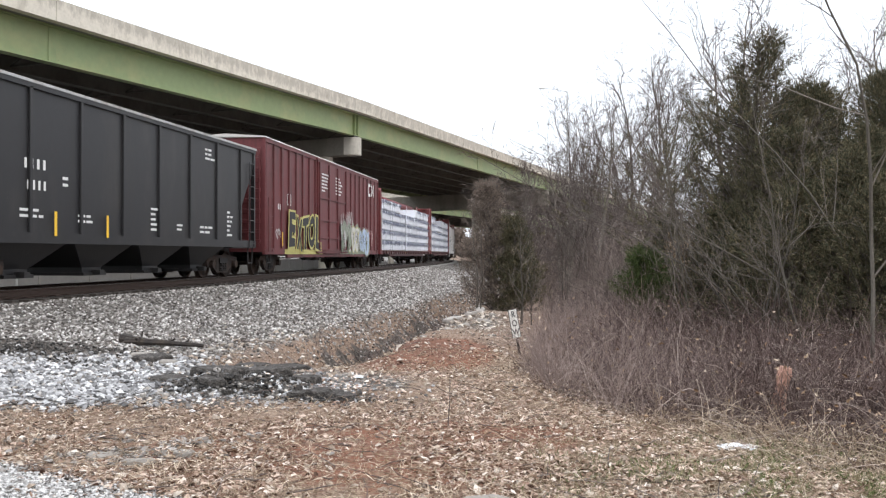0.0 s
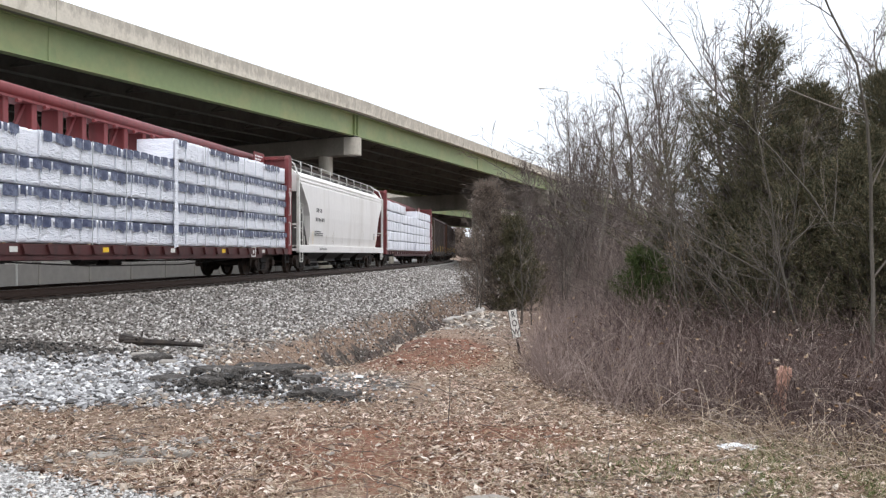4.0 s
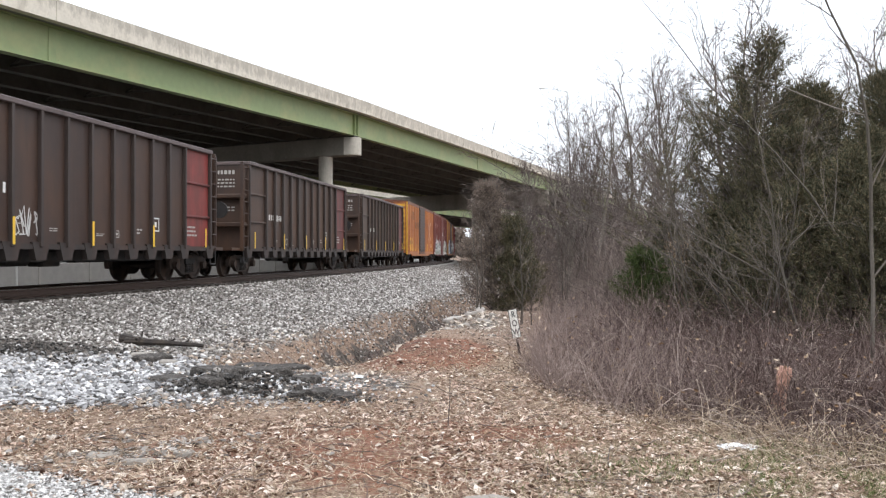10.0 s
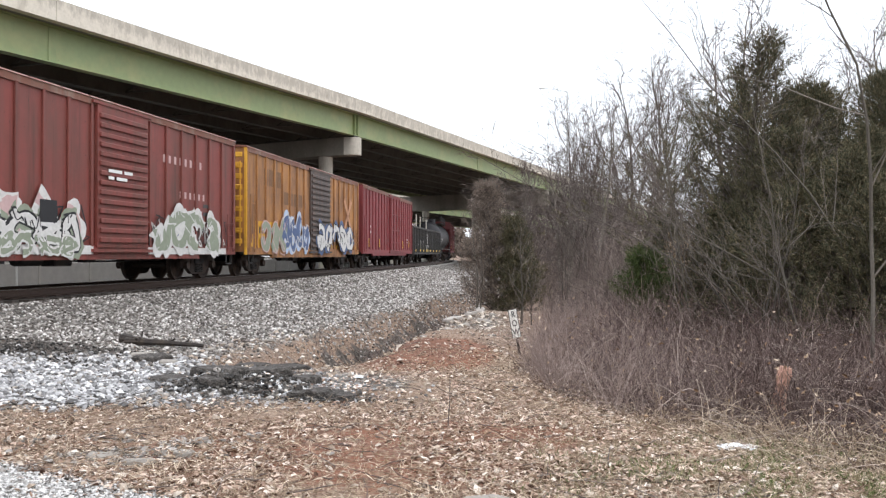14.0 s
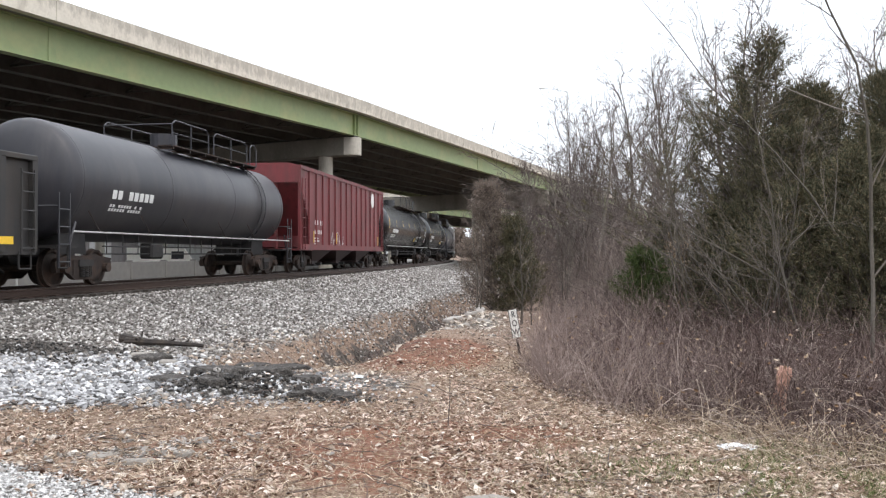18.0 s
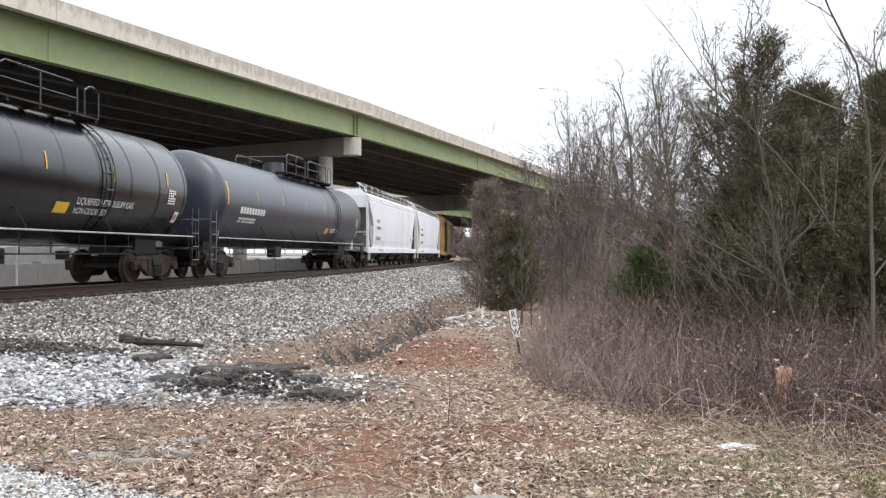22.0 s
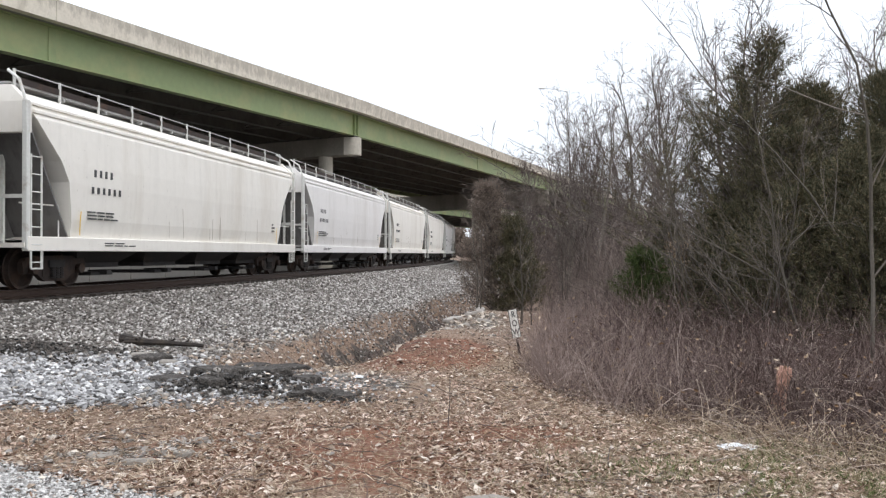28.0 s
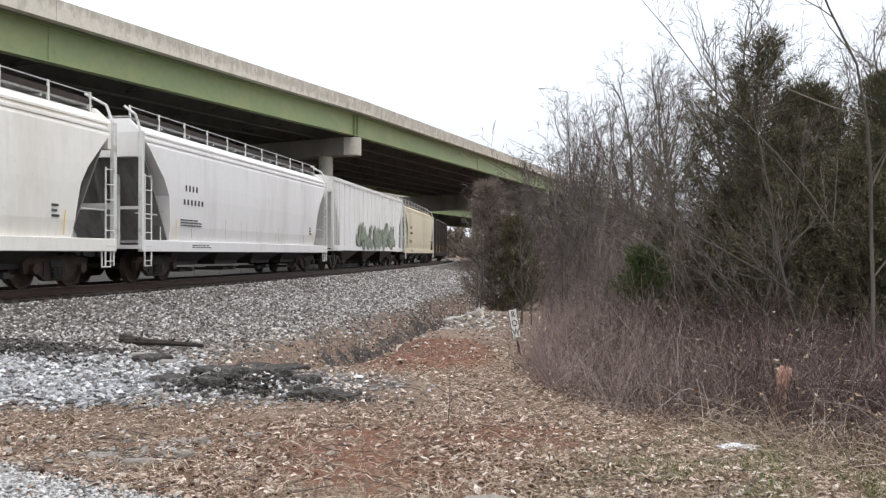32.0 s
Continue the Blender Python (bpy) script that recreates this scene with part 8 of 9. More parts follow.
def scatter_leaves(name, places, material, label, seed=1, big=1.0):
    rs = np.random.RandomState(seed)
    shape = np.array([(-0.5, 0, 0), (-0.2, 0.26, 0.07), (0.25, 0.22, 0.09), (0.5, 0, 0.05), (0.25, -0.22, 0.09), (-0.2, -0.26, 0.07), (0, 0, -0.02)])
    fs = [(0, 6, 2, 1), (6, 3, 2), (0, 5, 4, 6), (6, 4, 3)]
    verts, faces = [], []
    for x, y, z in places:
        ln = (0.018 + 0.062 * rs.uniform() ** 2.2) * big
        m = np.array(Euler((rs.normal(0, 0.32), rs.normal(0, 0.32), rs.uniform(0, 6.28))).to_matrix())
        p = (shape * (ln, ln * rs.uniform(0.45, 1.1), ln * rs.uniform(-1.8, 2.4))) @ m.T + (x, y, z + 0.012)
        k = len(verts)
        verts += p.tolist()
        faces += [tuple(i + k for i in f) for f in fs]
    return tagged(raw(name, verts, faces, material), label, kind="stuff")


def build_litter():
    rs = np.random.RandomState(9)
    # ballast shoulder and slope
    pl, sz = [], []
    while len(pl) < 54000:
        s = 1.0 + 62.0 * rs.uniform() ** 1.7
        d = 1.45 + 7.6 * rs.uniform() ** 0.9
        x, y, _ = track(s, -d)
        if y < 9.0:
            continue
        lim = float(np.interp(y, (13.0, 18.0, 24.0), (5.2, 6.2, 7.6)))
        if d > lim and rs.uniform() < (d - lim) / 3.4 + 0.5 * noise.noise((s * 0.4, d * 0.8, 3.0)):
            continue
        if rs.uniform() < 0.85 * cover(x, y)[3]:
            continue
        pl.append((x, y, ground_z(x, y)))
        sz.append(rs.uniform(0.022, 0.05) * (1 + max(0, y - 20) / 60))
    scatter_stones("ballast", pl, sz, STONES_GREY, "grey crushed-stone ballast beside the track", 0.75, 2)
    # crushed limestone by the crossing
    pl, sz = [], []
    while len(pl) < 6200:
        x, y = rs.normal(-5.3, 2.0), rs.uniform(8.2, 13.4)
        if x > -1.2 or x < -9 or (x + 5.2) ** 2 / 16 + (y - 11.0) ** 2 / 5.0 > rs.uniform(0.3, 1.35) + 0.5 * noise.noise((x * 0.8, y * 0.8, 7.0)):
            continue
        if rs.uniform() < 0.9 * cover(x, y)[3] or (x > -3.6 and rs.uniform() < 0.55):
            continue
        pl.append((x, y, ground_z(x, y)))
        sz.append(0.016 + 0.055 * rs.uniform() ** 1.5)
    for i in range(800):
        x, y = rs.normal(-2.3, 0.8), rs.normal(10.1, 0.5)
        if rs.uniform() < 0.3 * cover(x, y)[3]:
            continue
        pl.append((x, y, ground_z(x, y)))
        sz.append(rs.uniform(0.015, 0.045))
    scatter_stones("limestone_rubble", pl, sz, STONES_PALE, "pale crushed limestone spread near the crossing", 0.7, 3)
    pl, sz = [], []
    while len(pl) < 14000:
        x, y = rs.uniform(-4.4, -0.8), rs.uniform(4.9, 6.9)
        if (y - 6.6) + (x + 3.4) * 0.58 > rs.normal(0.0, 0.12):
            continue
        pl.append((x, y, ground_z(x, y)))
        sz.append(rs.uniform(0.007, 0.021))
    scatter_stones("gravel_drive", pl, sz, STONES_DRIVE, "fine pale gravel of a drive", 0.7, 4)
    # field stones among the leaves and along the ditch
    pl, sz = [], []
    while len(pl) < 3400:
        y = 5.4 + rs.uniform() ** 1.3 * 18
        x = rs.uniform(-0.5 * y, min(brush_edge(y) + 0.3, 0.5 * y))
        d = beside(x, y)
        if d < 5.5:
            continue
        pl.append((x, y, ground_z(x, y)))
        sz.append(0.010 + 0.045 * rs.uniform() ** 4)
    for i in range(800):
        x, y = rs.normal(0.75, 0.75), rs.normal(20.0, 1.8)
        if x > 0.102 * y + 0.9 or beside(x, y) < 8.6:
            continue
        pl.append((x, y, ground_z(x, y)))
        sz.append(0.015 + 0.06 * rs.uniform() ** 3)
    for i in range(700):
        x, y = rs.normal(-2.3, 0.9), rs.normal(14.6, 1.6)
        pl.append((x, y, ground_z(x, y)))
        sz.append(0.015 + 0.07 * rs.uniform() ** 3)
    scatter_stones("field_stones", pl, sz, STONES_TAN, "tan and white stones among the leaf litter", 0.6, 5)
    # worn grey stone patch by the drive
    pl, sz = [], []
    for i in range(1500):
        x, y = rs.normal(-2.7, 0.55), rs.normal(7.15, 0.35)
        if noise.noise((x * 1.7, y * 2.4, 51.0)) < -0.12:
            continue
        pl.append((x, y, ground_z(x, y) - 0.004))
        sz.append(0.010 + 0.045 * rs.uniform() ** 2.5)
    scatter_stones("worn_stones", pl, sz, STONES_WORN, "worn grey stones trodden into the soil", 0.45, 16)
    # dark cinders
    pl, sz = [], []
    # the patch along the ditch at (-0.9, 17.2) helps paint its shade
    for cx, cy, wx, wy, n in ((-6.6, 13.1, 1.6, 0.8, 1700), (-2.4, 10.2, 0.7, 0.32, 380), (-2.7, 9.98, 0.30, 0.12, 420), (-2.2, 9.85, 0.30, 0.12, 200), (-1.35, 9.5, 0.45, 0.12, 380), (-0.9, 17.2, 0.5, 1.6, 300), (-5.2, 12.3, 0.5, 0.2, 250)):
        for i in range(n):
            x, y = rs.normal(cx, wx * 0.6), rs.normal(cy, wy * 0.6)
            pl.append((x, y, ground_z(x, y) + 0.02))
            sz.append(0.006 + 0.035 * rs.uniform() ** 2.5)
    scatter_stones("cinders", pl, sz, CINDER, "black cinders and broken asphalt crumbs", 0.7, 6)
    # leaves
    pl = []
    while len(pl) < 34000:
        y = 4.9 / (1 - 0.70 * rs.uniform())
        x = rs.uniform(-0.56 * y, min(brush_edge(y) + 0.8, 0.58 * y))
        st, cl, gr, tar_shade = cover(x, y)
        patch = noise.noise((x * 0.9, y * 0.9, 20.0)) + 0.5 * noise.noise((x * 3.1, y * 3.1, 30.0))
        if rs.uniform() < 0.42 - patch * 1.35:
            continue
        if rs.uniform() < 0.93 * st or rs.uniform() < 0.15 * gr or rs.uniform() < 0.2 * cl or rs.uniform() < 0.9 * tar_shade:
            continue
        pl.append((x, y, ground_z(x, y)))
    scatter_leaves("leaf_litter", pl, LITTERLEAF, "dry tan and brown leaves covering the ground", 7)
    # big pale leaves blown against the thicket
    pl = []
    while len(pl) < 4200:
        y = rs.uniform(5.0, 11.5)
        x = brush_edge(y) - 0.3 + rs.normal(-0.6, 1.0)
        if abs(x) > 0.56 * y or noise.noise((x * 1.5, y * 1.5, 12.0)) + rs.uniform(-0.3, 0.3) < -0.05:
            continue
        pl.append((x, y, ground_z(x, y) + 0.012))
    scatter_leaves("pale_leaves", pl, PALELEAF, "large pale pinkish dry leaves on the litter", 17, 1.0)
    # twigs and fallen sticks
    rnd = random.Random(12)
    st = Sticks()
    for i in range(900):
        y = 5.2 + rnd.random() ** 1.3 * 16
        x = rnd.uniform(-0.5 * y, min(brush_edge(y) + 0.5, 0.5 * y))
        an = rnd.uniform(0, 2 * pi)
        ln = rnd.uniform(0.08, 0.45)
        pts = path_from((x, y, ground_z(x, y) + 0.015), np.array((cos(an), sin(an), rnd.uniform(0, 0.15))), ln, 3, rnd, 0.12)
        st.stem(pts, rnd.uniform(0.003, 0.007), 0.002, 4)
    tagged(st.put("fallen_twigs", TWIG), "thin fallen twigs among the leaves", kind="stuff")


def slab(name, x, y, rx, ry, rz, w, l, t, material, label, seed, cat="debris", dz=0.0):
    rnd = random.Random(seed)
    n = 11
    bm = bmesh.new()
    out = [(cos(2 * pi * i / n) * w * rnd.uniform(0.75, 1.15), sin(2 * pi * i / n) * l * rnd.uniform(0.75, 1.15)) for i in range(n)]
    rings = [[(px * k, py * k, z + rnd.uniform(-0.008, 0.008)) for px, py in out] for k, z in ((0.9, 0), (1.0, t * 0.35), (0.97, t * 0.8), (0.86, t))]
    loft(bm, rings)
    ob = link(name, bm, material)
    ob.matrix_basis = pose(x, y, ground_z(x, y) - 0.02 + dz, rx, ry, rz)
    return tagged(ob, label, cat)


def build_debris():
    rnd = random.Random(8)
    chunks = []
    for cx, cy, sx, sy, n in ((-2.35, 10.05, 0.40, 0.16, 34), (-1.6, 9.65, 0.22, 0.10, 8), (-6.5, 13.1, 1.0, 0.5, 14)):
        for k in range(n):
            w = rnd.uniform(0.02, 0.07)
            chunks.append((rnd.gauss(cx, sx), rnd.gauss(cy, sy), rnd.uniform(-32, 36), rnd.uniform(-30, 30), rnd.uniform(0, 180), w, w * rnd.uniform(0.5, 0.9), rnd.uniform(0.03, 0.09)))
    for i, (x, y, rx, ry, rz, w, l, t) in enumerate((*chunks, (-2.85, 10.6, 12, -8, 20, 0.22, 0.15, 0.09), (-2.35, 10.75, 10, 8, 75, 0.22, 0.17, 0.08), (-1.9, 10.55, -3, 12, 10, 0.18, 0.14, 0.08), (-2.65, 9.95, 14, 3, -20, 0.20, 0.10, 0.09), (-1.55, 9.62, 8, 0, 5, 0.18, 0.09, 0.10), (-1.25, 9.62, 12, 0, -8, 0.16, 0.12, 0.10), (-3.4, 11.0, 4, 5, 40, 0.35, 0.22, 0.07), (-2.72, 10.5, 3, 2, 12, 0.34, 0.20, 0.15), (-2.15, 10.5, 4, -3, -8, 0.30, 0.18, 0.14), (-1.72, 10.6, 2, 3, 30, 0.22, 0.14, 0.12), (-4.3, 12.75, 3, 0, 10, 0.30, 0.2, 0.12), (-2.75, 12.5, 4, 0, 0, 0.26, 0.16, 0.10), (-1.38, 9.6, 10, 3, 4, 0.15, 0.11, 0.13), (-1.08, 9.5, 8, 0, -10, 0.13, 0.10, 0.10), (-2.2, 12.2, 6, 0, 0, 0.3, 0.15, 0.09))):
        slab("asphalt_slab", x, y, rx, ry, rz, w, l, t, ASPHALT, "broken slab of old black asphalt on the gravel", 40 + i)
    for i, (x, y, w) in enumerate(((-3.2, 16.0, 0.13), (-4.6, 13.2, 0.22), (-4.0, 12.6, 0.2), (1.72, 8.1, 0.08), (1.55, 8.6, 0.07), (0.9, 7.6, 0.06), (1.9, 7.4, 0.07), (-0.6, 9.2, 0.07), (-2.2, 15.6, 0.14), (0.25, 11.0, 0.06), (0.25, 5.5, 0.22), (-2.75, 6.9, 0.16), (-2.1, 7.0, 0.13), (-2.35, 6.68, 0.16), (-3.3, 15.9, 0.17), (-3.9, 14.3, 0.16), (-1.75, 12.6, 0.10), (-2.35, 13.4, 0.13), (-2.0, 14.0, 0.12), (2.35, 7.8, 0.06), (-0.35, 15.6, 0.1), (0.9, 15.9, 0.12))):
        slab("rock", x, y, 5, 3, i * 40, w, w * 0.7, w * 0.35, ROCK, "weathered pale rock lying in the leaves", 60 + i, "rock")
    rnd = random.Random(21)
    for i in range(26):
        w = rnd.uniform(0.02, 0.05)
        slab("rock", rnd.gauss(-2.2, 0.65), rnd.gauss(9.95, 0.32), rnd.uniform(-20, 20), rnd.uniform(-20, 20), i * 37, w, w * 0.7, w * 0.8, PALEROCK, "pale stone among the broken asphalt", 120 + i, "rock", 0.015)
    # charred log and sticks beside the ballast
    rnd = random.Random(5)
    for x, y, rz, ln, r, lab in ((-5.35, 14.55, -5, 1.35, 0.07, "charred log lying beside the ballast"), (-5.45, 14.7, -30, 0.45, 0.10, "short charred log end"), (-4.6, 14.75, 172, 0.7, 0.03, "thin charred branch beside the ballast"), (-3.75, 15.6, 5, 0.5, 0.03, "thin charred stick beside the ballast")):
        st = Sticks()
        pts = path_from((0, 0, r * 0.6), np.array((1.0, 0, 0.0)), ln, 8, rnd, 0.035)
        st.stem(pts, r, r * 0.45, 7)
        for j in (1, 3, 4, 6):
            st.stem(path_from(pts[j], np.array((rnd.uniform(0.5, 1), rnd.uniform(-0.5, 0.5), rnd.uniform(0.02, 0.2))), ln * rnd.uniform(0.1, 0.22), 3, rnd, 0.2), r * 0.55, r * 0.15, 5)
        ob = st.put("charred_log", CHAR)
        ob.matrix_basis = pose(x, y, ground_z(x, y), 0, 0, rz)
        tagged(ob, lab, "log")
    # roots and dead sticks in the ditch
    for i, (x, y) in enumerate(((-1.9, 16.6), (-1.2, 17.6), (-0.5, 20.5), (0.2, 22.5), (-1.6, 18.0))):
        st = Sticks()
        for k in range(9):
            an = rnd.uniform(0, 2 * pi)
            st.stem(path_from((rnd.uniform(-0.01, 0.01), rnd.uniform(-0.01, 0.01), 0), np.array((cos(an), sin(an), rnd.uniform(0.1, 0.8))), rnd.uniform(0.4, 1.15), 5, rnd, 0.2), 0.012, 0.003, 4)
        ob = st.put("dead_branch", CHAR)
        ob.matrix_basis = pose(x, y, ground_z(x, y), 0, 0, 0)
        tagged(ob, "dead branch caught in the ditch", "branch")
    # dead weeds along the ditch and the foot of the ballast
    st = Sticks()
    for cx, cy, sx, sy, n, top in ((-1.75, 16.4, 0.35, 0.5, 150, 0.42), (-1.25, 18.2, 0.35, 0.9, 220, 0.5), (-0.7, 21.0, 0.4, 1.2, 220, 0.5), (-0.1, 25.0, 0.4, 1.6, 200, 0.6), (-2.4, 20.0, 0.8, 1.6, 160, 0.3), (-3.2, 15.2, 0.6, 0.5, 90, 0.22), (0.6, 28.0, 0.5, 1.5, 160, 0.7)):
        for k in range(n):
            x, y = rnd.gauss(cx, sx), rnd.gauss(cy, sy)
            d = np.array((rnd.gauss(0, 0.7), rnd.gauss(0, 0.7), 0.8))
            st.stem(path_from((x, y, ground_z(x, y) - 0.01), d / np.linalg.norm(d), top * rnd.uniform(0.4, 1.2), 4, rnd, 0.22, -0.05), rnd.uniform(0.002, 0.005), 0.0012, 3)
    tagged(st.put("dead_weeds", BRAMBLE), "tangled dead weeds growing along the ditch", kind="stuff")
    for i, (x, y, w) in enumerate(((0.25, 20.4, 0.26), (0.7, 21.2, 0.22), (0.0, 22.3, 0.24), (0.95, 19.6, 0.18), (0.45, 18.7, 0.15), (1.0, 22.8, 0.26), (-0.15, 19.3, 0.16), (0.55, 23.8, 0.28), (1.2, 20.9, 0.15), (0.1, 17.6, 0.12), (-1.3, 14.9, 0.13), (-2.5, 14.8, 0.16), (-1.9, 15.3, 0.1))):
        slab("rock", x, y, rnd.uniform(-14, 14), rnd.uniform(-12, 12), i * 53, w, w * 0.6, w * 0.42, PALEROCK, "pale broken rock beside the ditch", 90 + i, "rock")
    # small sapling shoot in the litter
    st = Sticks()
    st.stem(path_from((0, 0, -0.02), np.array((0.03, 0, 1.0)), 0.5, 6, rnd, 0.05), 0.006, 0.002, 5)
    for k in range(5):
        st.stem(path_from((0.01, 0, 0.12 + 0.07 * k), np.array((rnd.uniform(-1, 1), rnd.uniform(-1, 1), 1.0)), 0.12, 2, rnd, 0.1), 0.003, 0.0015, 3)
    ob = st.put("seedling", TWIG)
    ob.matrix_basis = at_ground(0.05, 8.0)
    tagged(ob, "bare little seedling standing in the leaves", "plant")
    # splintered stump in the brambles
    bm = bmesh.new()
    n = 14
    rings = []
    for z, r in ((-0.1, 0.10), (0.1, 0.085), (0.24, 0.08), (0.36, 0.085), (0.43, 0.07)):
        rings.append([((r * (1 + 0.22 * sin(3 * a + z * 9))) * cos(a), (r * (1 + 0.2 * cos(2 * a - z * 7))) * sin(a), z + (0.02 * sin(5 * a) if z > 0.3 else 0)) for a in (2 * pi * i / n for i in range(n))])
    loft(bm, rings)
    bmesh.ops.subdivide_edges(bm, edges=bm.edges[:], cuts=1, use_grid_fill=True)
    for v in bm.verts:
        up = max(0.0, v.co.z) / 0.43
        k = 0.85 + 0.25 * up + 0.28 * noise.noise(v.co * 9) + 0.14 * noise.noise(v.co * 24)
        v.co.x, v.co.y = v.co.x * k + 0.05 * up * up, v.co.y * k
        v.co.z += 0.04 * up * noise.noise(Vector((v.co.x * 20, v.co.y * 20, 3)))
    ob = link("stump", bm, STUMPWOOD)
    ob.matrix_basis = pose(3.35, 8.6, ground_z(3.35, 8.6) + 0.16, 0, 4, 0) @ Matrix.Scale(0.8, 4)
    tagged(ob, "splintered reddish stump standing in the brambles", "stump")
    # crumpled white litter
    for x, y, w, seed in ((2.36, 7.08, 0.13, 1), (2.52, 7.1, 0.09, 2), (-1.08, 11.1, 0.10, 3)):
        rs = random.Random(seed)
        bm = bmesh.new()
        bmesh.ops.create_icosphere(bm, subdivisions=3, radius=1.0)
        for v in bm.verts:
            k = 1 + 0.5 * noise.noise(v.co * 2.3 + Vector((seed * 5, 0, 0))) + 0.2 * noise.noise(v.co * 6)
            v.co = Vector((v.co.x * w * k, v.co.y * w * 0.6 * k, v.co.z * w * 0.16 * k))
        ob = link("plastic_litter", bm, BAG)
        ob.matrix_basis = pose(x, y, ground_z(x, y) + w * 0.2, 0, 0, seed * 35)
        tagged(ob, "crumpled white plastic litter on the ground", "litter")
    # slim marker post with upright letters
    post = tagged(empty("marker_sign"), "slim white marker post lettered ROW", "sign")
    part("post", boxes((-0.018, 0.018, 0.0, 0.02, -0.3, 0.70)), STEELDARK, post)
    part("plate", boxes((-0.066, 0.066, -0.012, 0.0, 0.28, 0.72), bevel=0.003), SIGNWHITE, post)
    part("plate_edge", boxes((-0.07, -0.06, -0.014, 0.002, 0.275, 0.725), (0.06, 0.07, -0.014, 0.002, 0.275, 0.725)), SIGNDARK, post)
    for ch, z in (("R", 0.602), ("O", 0.462), ("W", 0.322)):
        cu = bpy.data.curves.new("letter", "FONT")
        cu.body, cu.size, cu.align_x, cu.extrude = ch, 0.14, "CENTER", 0.001
        cu.offset = 0.003
        tmp = bpy.data.objects.new("letter", cu)
        scene.collection.objects.link(tmp)
        me = bpy.data.meshes.new_from_object(tmp.evaluated_get(bpy.context.evaluated_depsgraph_get()))
        bpy.data.objects.remove(tmp)
        me.materials.clear()
        me.materials.append(SIGNDARK)
        o = new("letter", me)
        o.parent = post
        o.matrix_basis = pose(0, -0.0145, z, 90, 0, 0) @ Matrix.Diagonal((0.72, 1, 1, 1))
    post.matrix_basis = pose(1.205, 13.5, 0.02, 0, -10, 4)


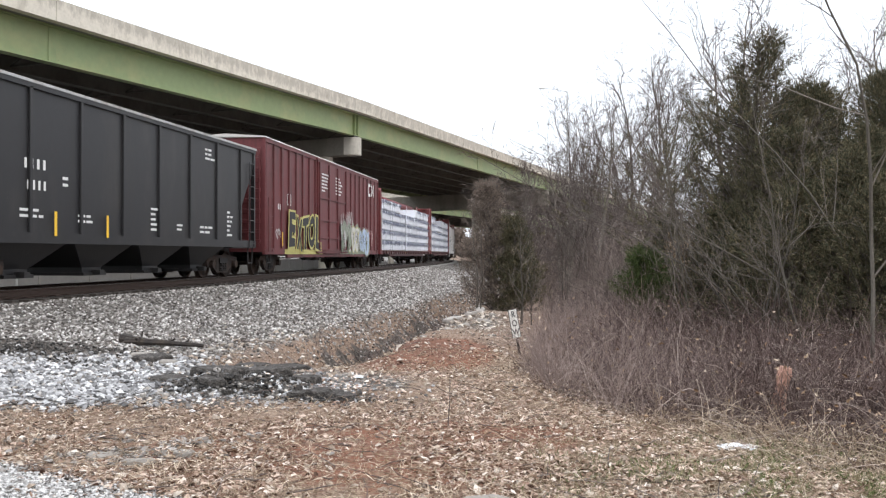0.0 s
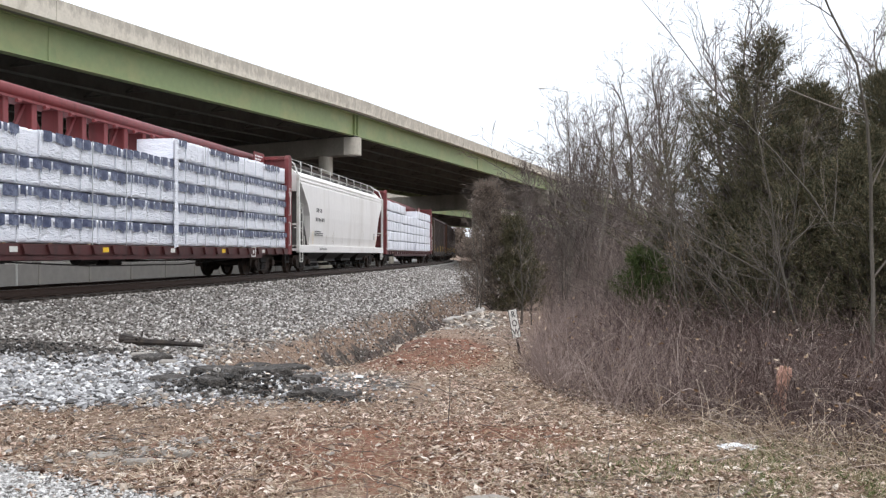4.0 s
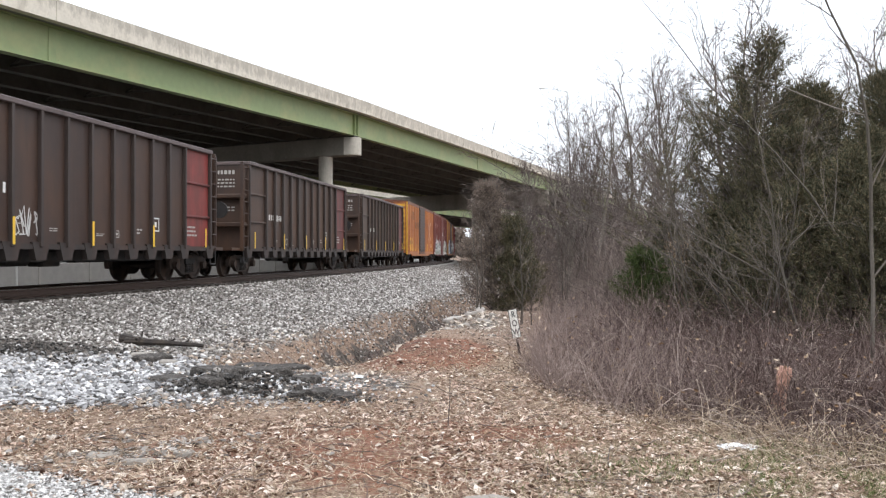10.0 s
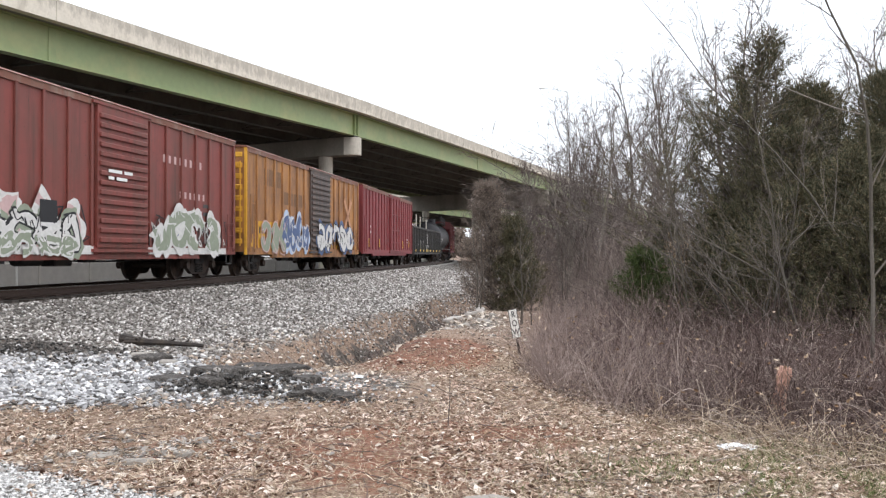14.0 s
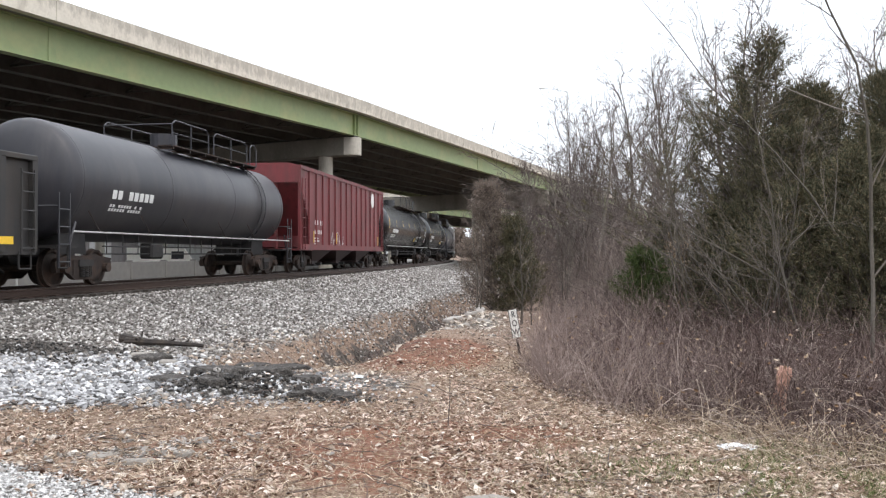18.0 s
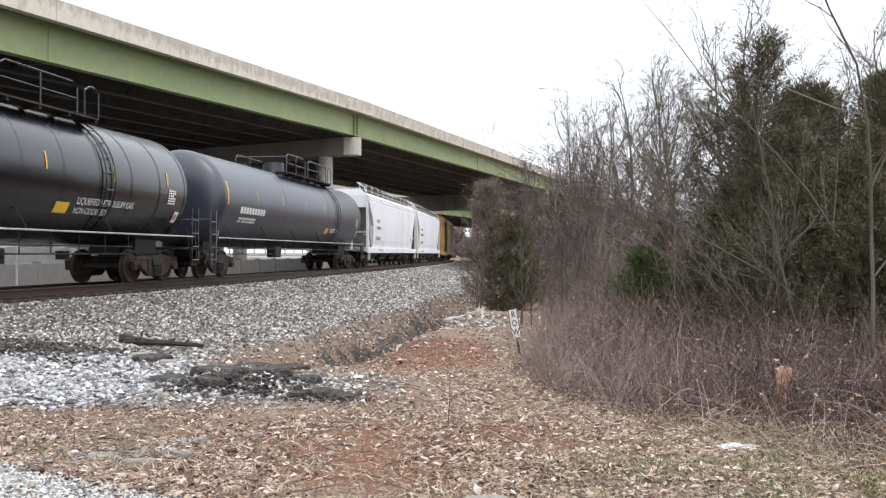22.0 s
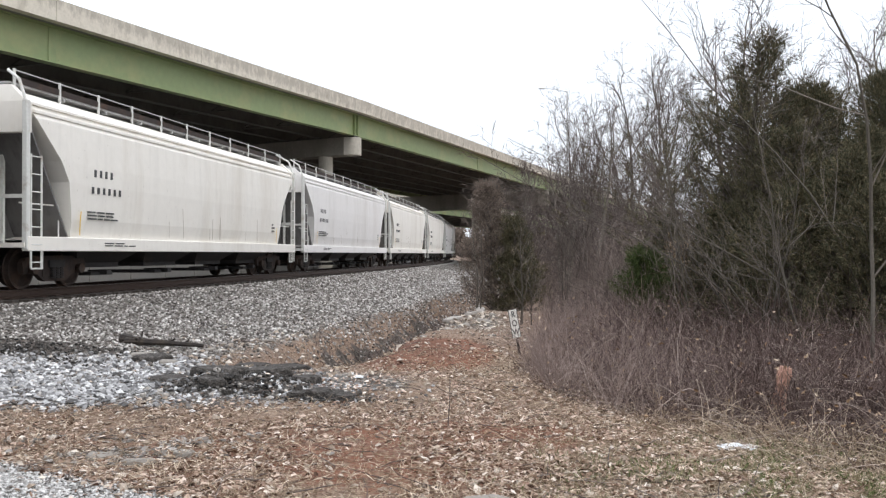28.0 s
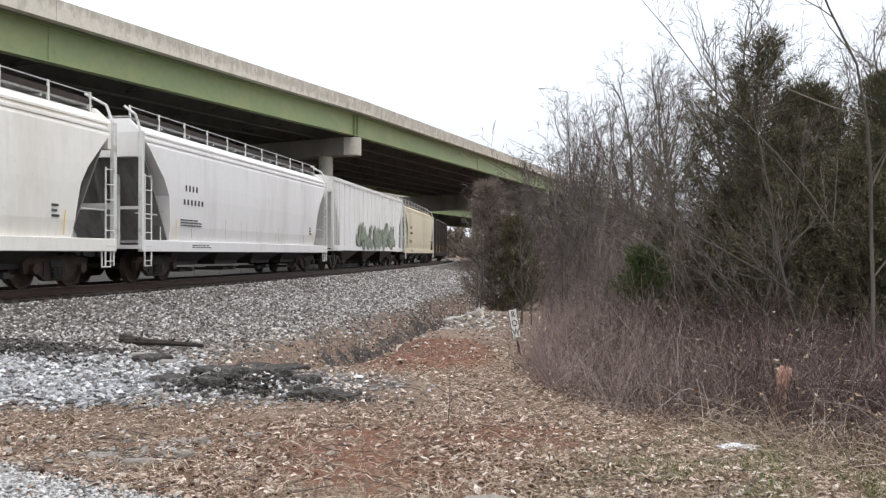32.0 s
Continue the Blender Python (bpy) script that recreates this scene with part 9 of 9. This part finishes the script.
def build_beyond():
    # concrete barrier beyond the track, cast in panels
    wall = tagged(empty("barrier_wall"), "low grey concrete barrier of cast panels", "wall", kind="structure")
    pn = None
    s = -6.0
    while s < 95:
        x, y, a = track(s, 8.5)
        m = pose(x, y, -0.1, 0, 0, 90 - math.degrees(a))
        if pn is None:
            pn = part("panel", boxes((-1.78, 1.78, -0.12, 0.12, 0.0, 1.32), (-1.78, 1.78, -0.2, 0.2, 0.0, 0.25), bevel=0.015), WALLCON, wall)
            pn.matrix_basis = m
            ps = part("panel_post", boxes((1.76, 1.90, -0.16, 0.16, 0.0, 1.40), bevel=0.01), WALLCON, wall)
            ps.matrix_basis = m
        else:
            again(pn, m)
            again(ps, m)
        s += 3.68
    pole = tagged(empty("marker_pole", pose(-13.2, 26.7, -0.15, 0, 0, 0)), "slim galvanised pole standing before the barrier wall", "pole")
    part("shaft", tube(bmesh.new(), (0, 0, 0), (0, 0, 2.3), 0.035, 10), ROOFGREY, pole)
    part("cap", tube(bmesh.new(), (0, 0, 2.3), (0, 0, 2.36), 0.045, 10, 0.02), ROOFGREY, pole)
    # pale warehouse and parked vans in the lot beyond
    wh = tagged(empty("warehouse", pose(-62, 118, -0.2, 0, 0, -20)), "pale metal warehouse across the lot", "warehouse")
    part("wall", boxes((-28, 28, 0, 14, 0, 5.2)), ROOFGREY, wh)
    part("roof", prism(bmesh.new(), [(-28.4, 5.2), (28.4, 5.2), (28.4, 5.5), (-28.4, 5.5)], -0.5, 14.5), ROOFGREY, wh)
    for i in range(7):
        part("loading_door", boxes((-25 + i * 7.6, -21 + i * 7.6, -0.06, 0.0, 0.0, 3.6)), GREYBOX, wh)
    for i, (x, y, rz, col) in enumerate(((-25.5, 56.0, 12, HOPWHITE), (-31.0, 58.5, 10, TANKGREY), (-20.0, 62.0, 14, HOPWHITE))):
        van = tagged(empty("parked_van", pose(x, y, -0.05, 0, 0, rz)), "white van parked in the lot" if col == HOPWHITE else "dark van parked in the lot", "van")
        bm = bmesh.new()
        prism(bm, [(-2.5, 0.35), (2.6, 0.35), (2.65, 1.0), (1.9, 1.25), (1.35, 2.05), (-2.5, 2.1)], -0.95, 0.95)
        part("body", bm, col, van)
        part("window", boxes((0.5, 1.35, -0.965, -0.95, 1.3, 1.85)), TAG_BLACK, van)
        for wx in (-1.6, 1.7):
            for wy in (-0.85, 0.85):
                part("wheel", tube(bmesh.new(), (wx, wy - 0.1, 0.34), (wx, wy + 0.1, 0.34), 0.34, 16), BLACKGEAR, van)
    # street lamp on the far stretch of the bridge
    x, y, a = bridge_at(66.0, -0.7)
    lamp = tagged(empty("street_lamp", pose(x, y, 11.4, 0, 0, 0)), "tall slender street lamp on the bridge", "street lamp")
    part("pole", tube(bmesh.new(), (0, 0, 0), (0, 0, 13.6), 0.11, 8, 0.06), ROOFGREY, lamp)
    part("arm", pipe(bmesh.new(), [(0, 0, 13.5), (-1.5, 0, 13.9), (-3.2, 0, 14.0)], 0.035, 6), ROOFGREY, lamp)
    part("lamp_head", boxes((-4.1, -3.2, -0.16, 0.16, 13.92, 14.08), bevel=0.04), ROOFGREY, lamp)


build_litter()
build_debris()
build_beyond()


def motions():
    for car, middle, half in TRAIN:
        rows = []
        for i in range(33):
            t = float(i)
            s = middle - (16.578 * (t - 16) + 0.02277 * (t - 16) ** 2)
            ax, ay, _ = track(s - half)
            bx, by, _ = track(s + half)
            rows.append((t, pose((ax + bx) / 2, (ay + by) / 2, RAIL, 0, 0, math.degrees(atan2(by - ay, bx - ax)))))
        walk(car, rows)


motions()
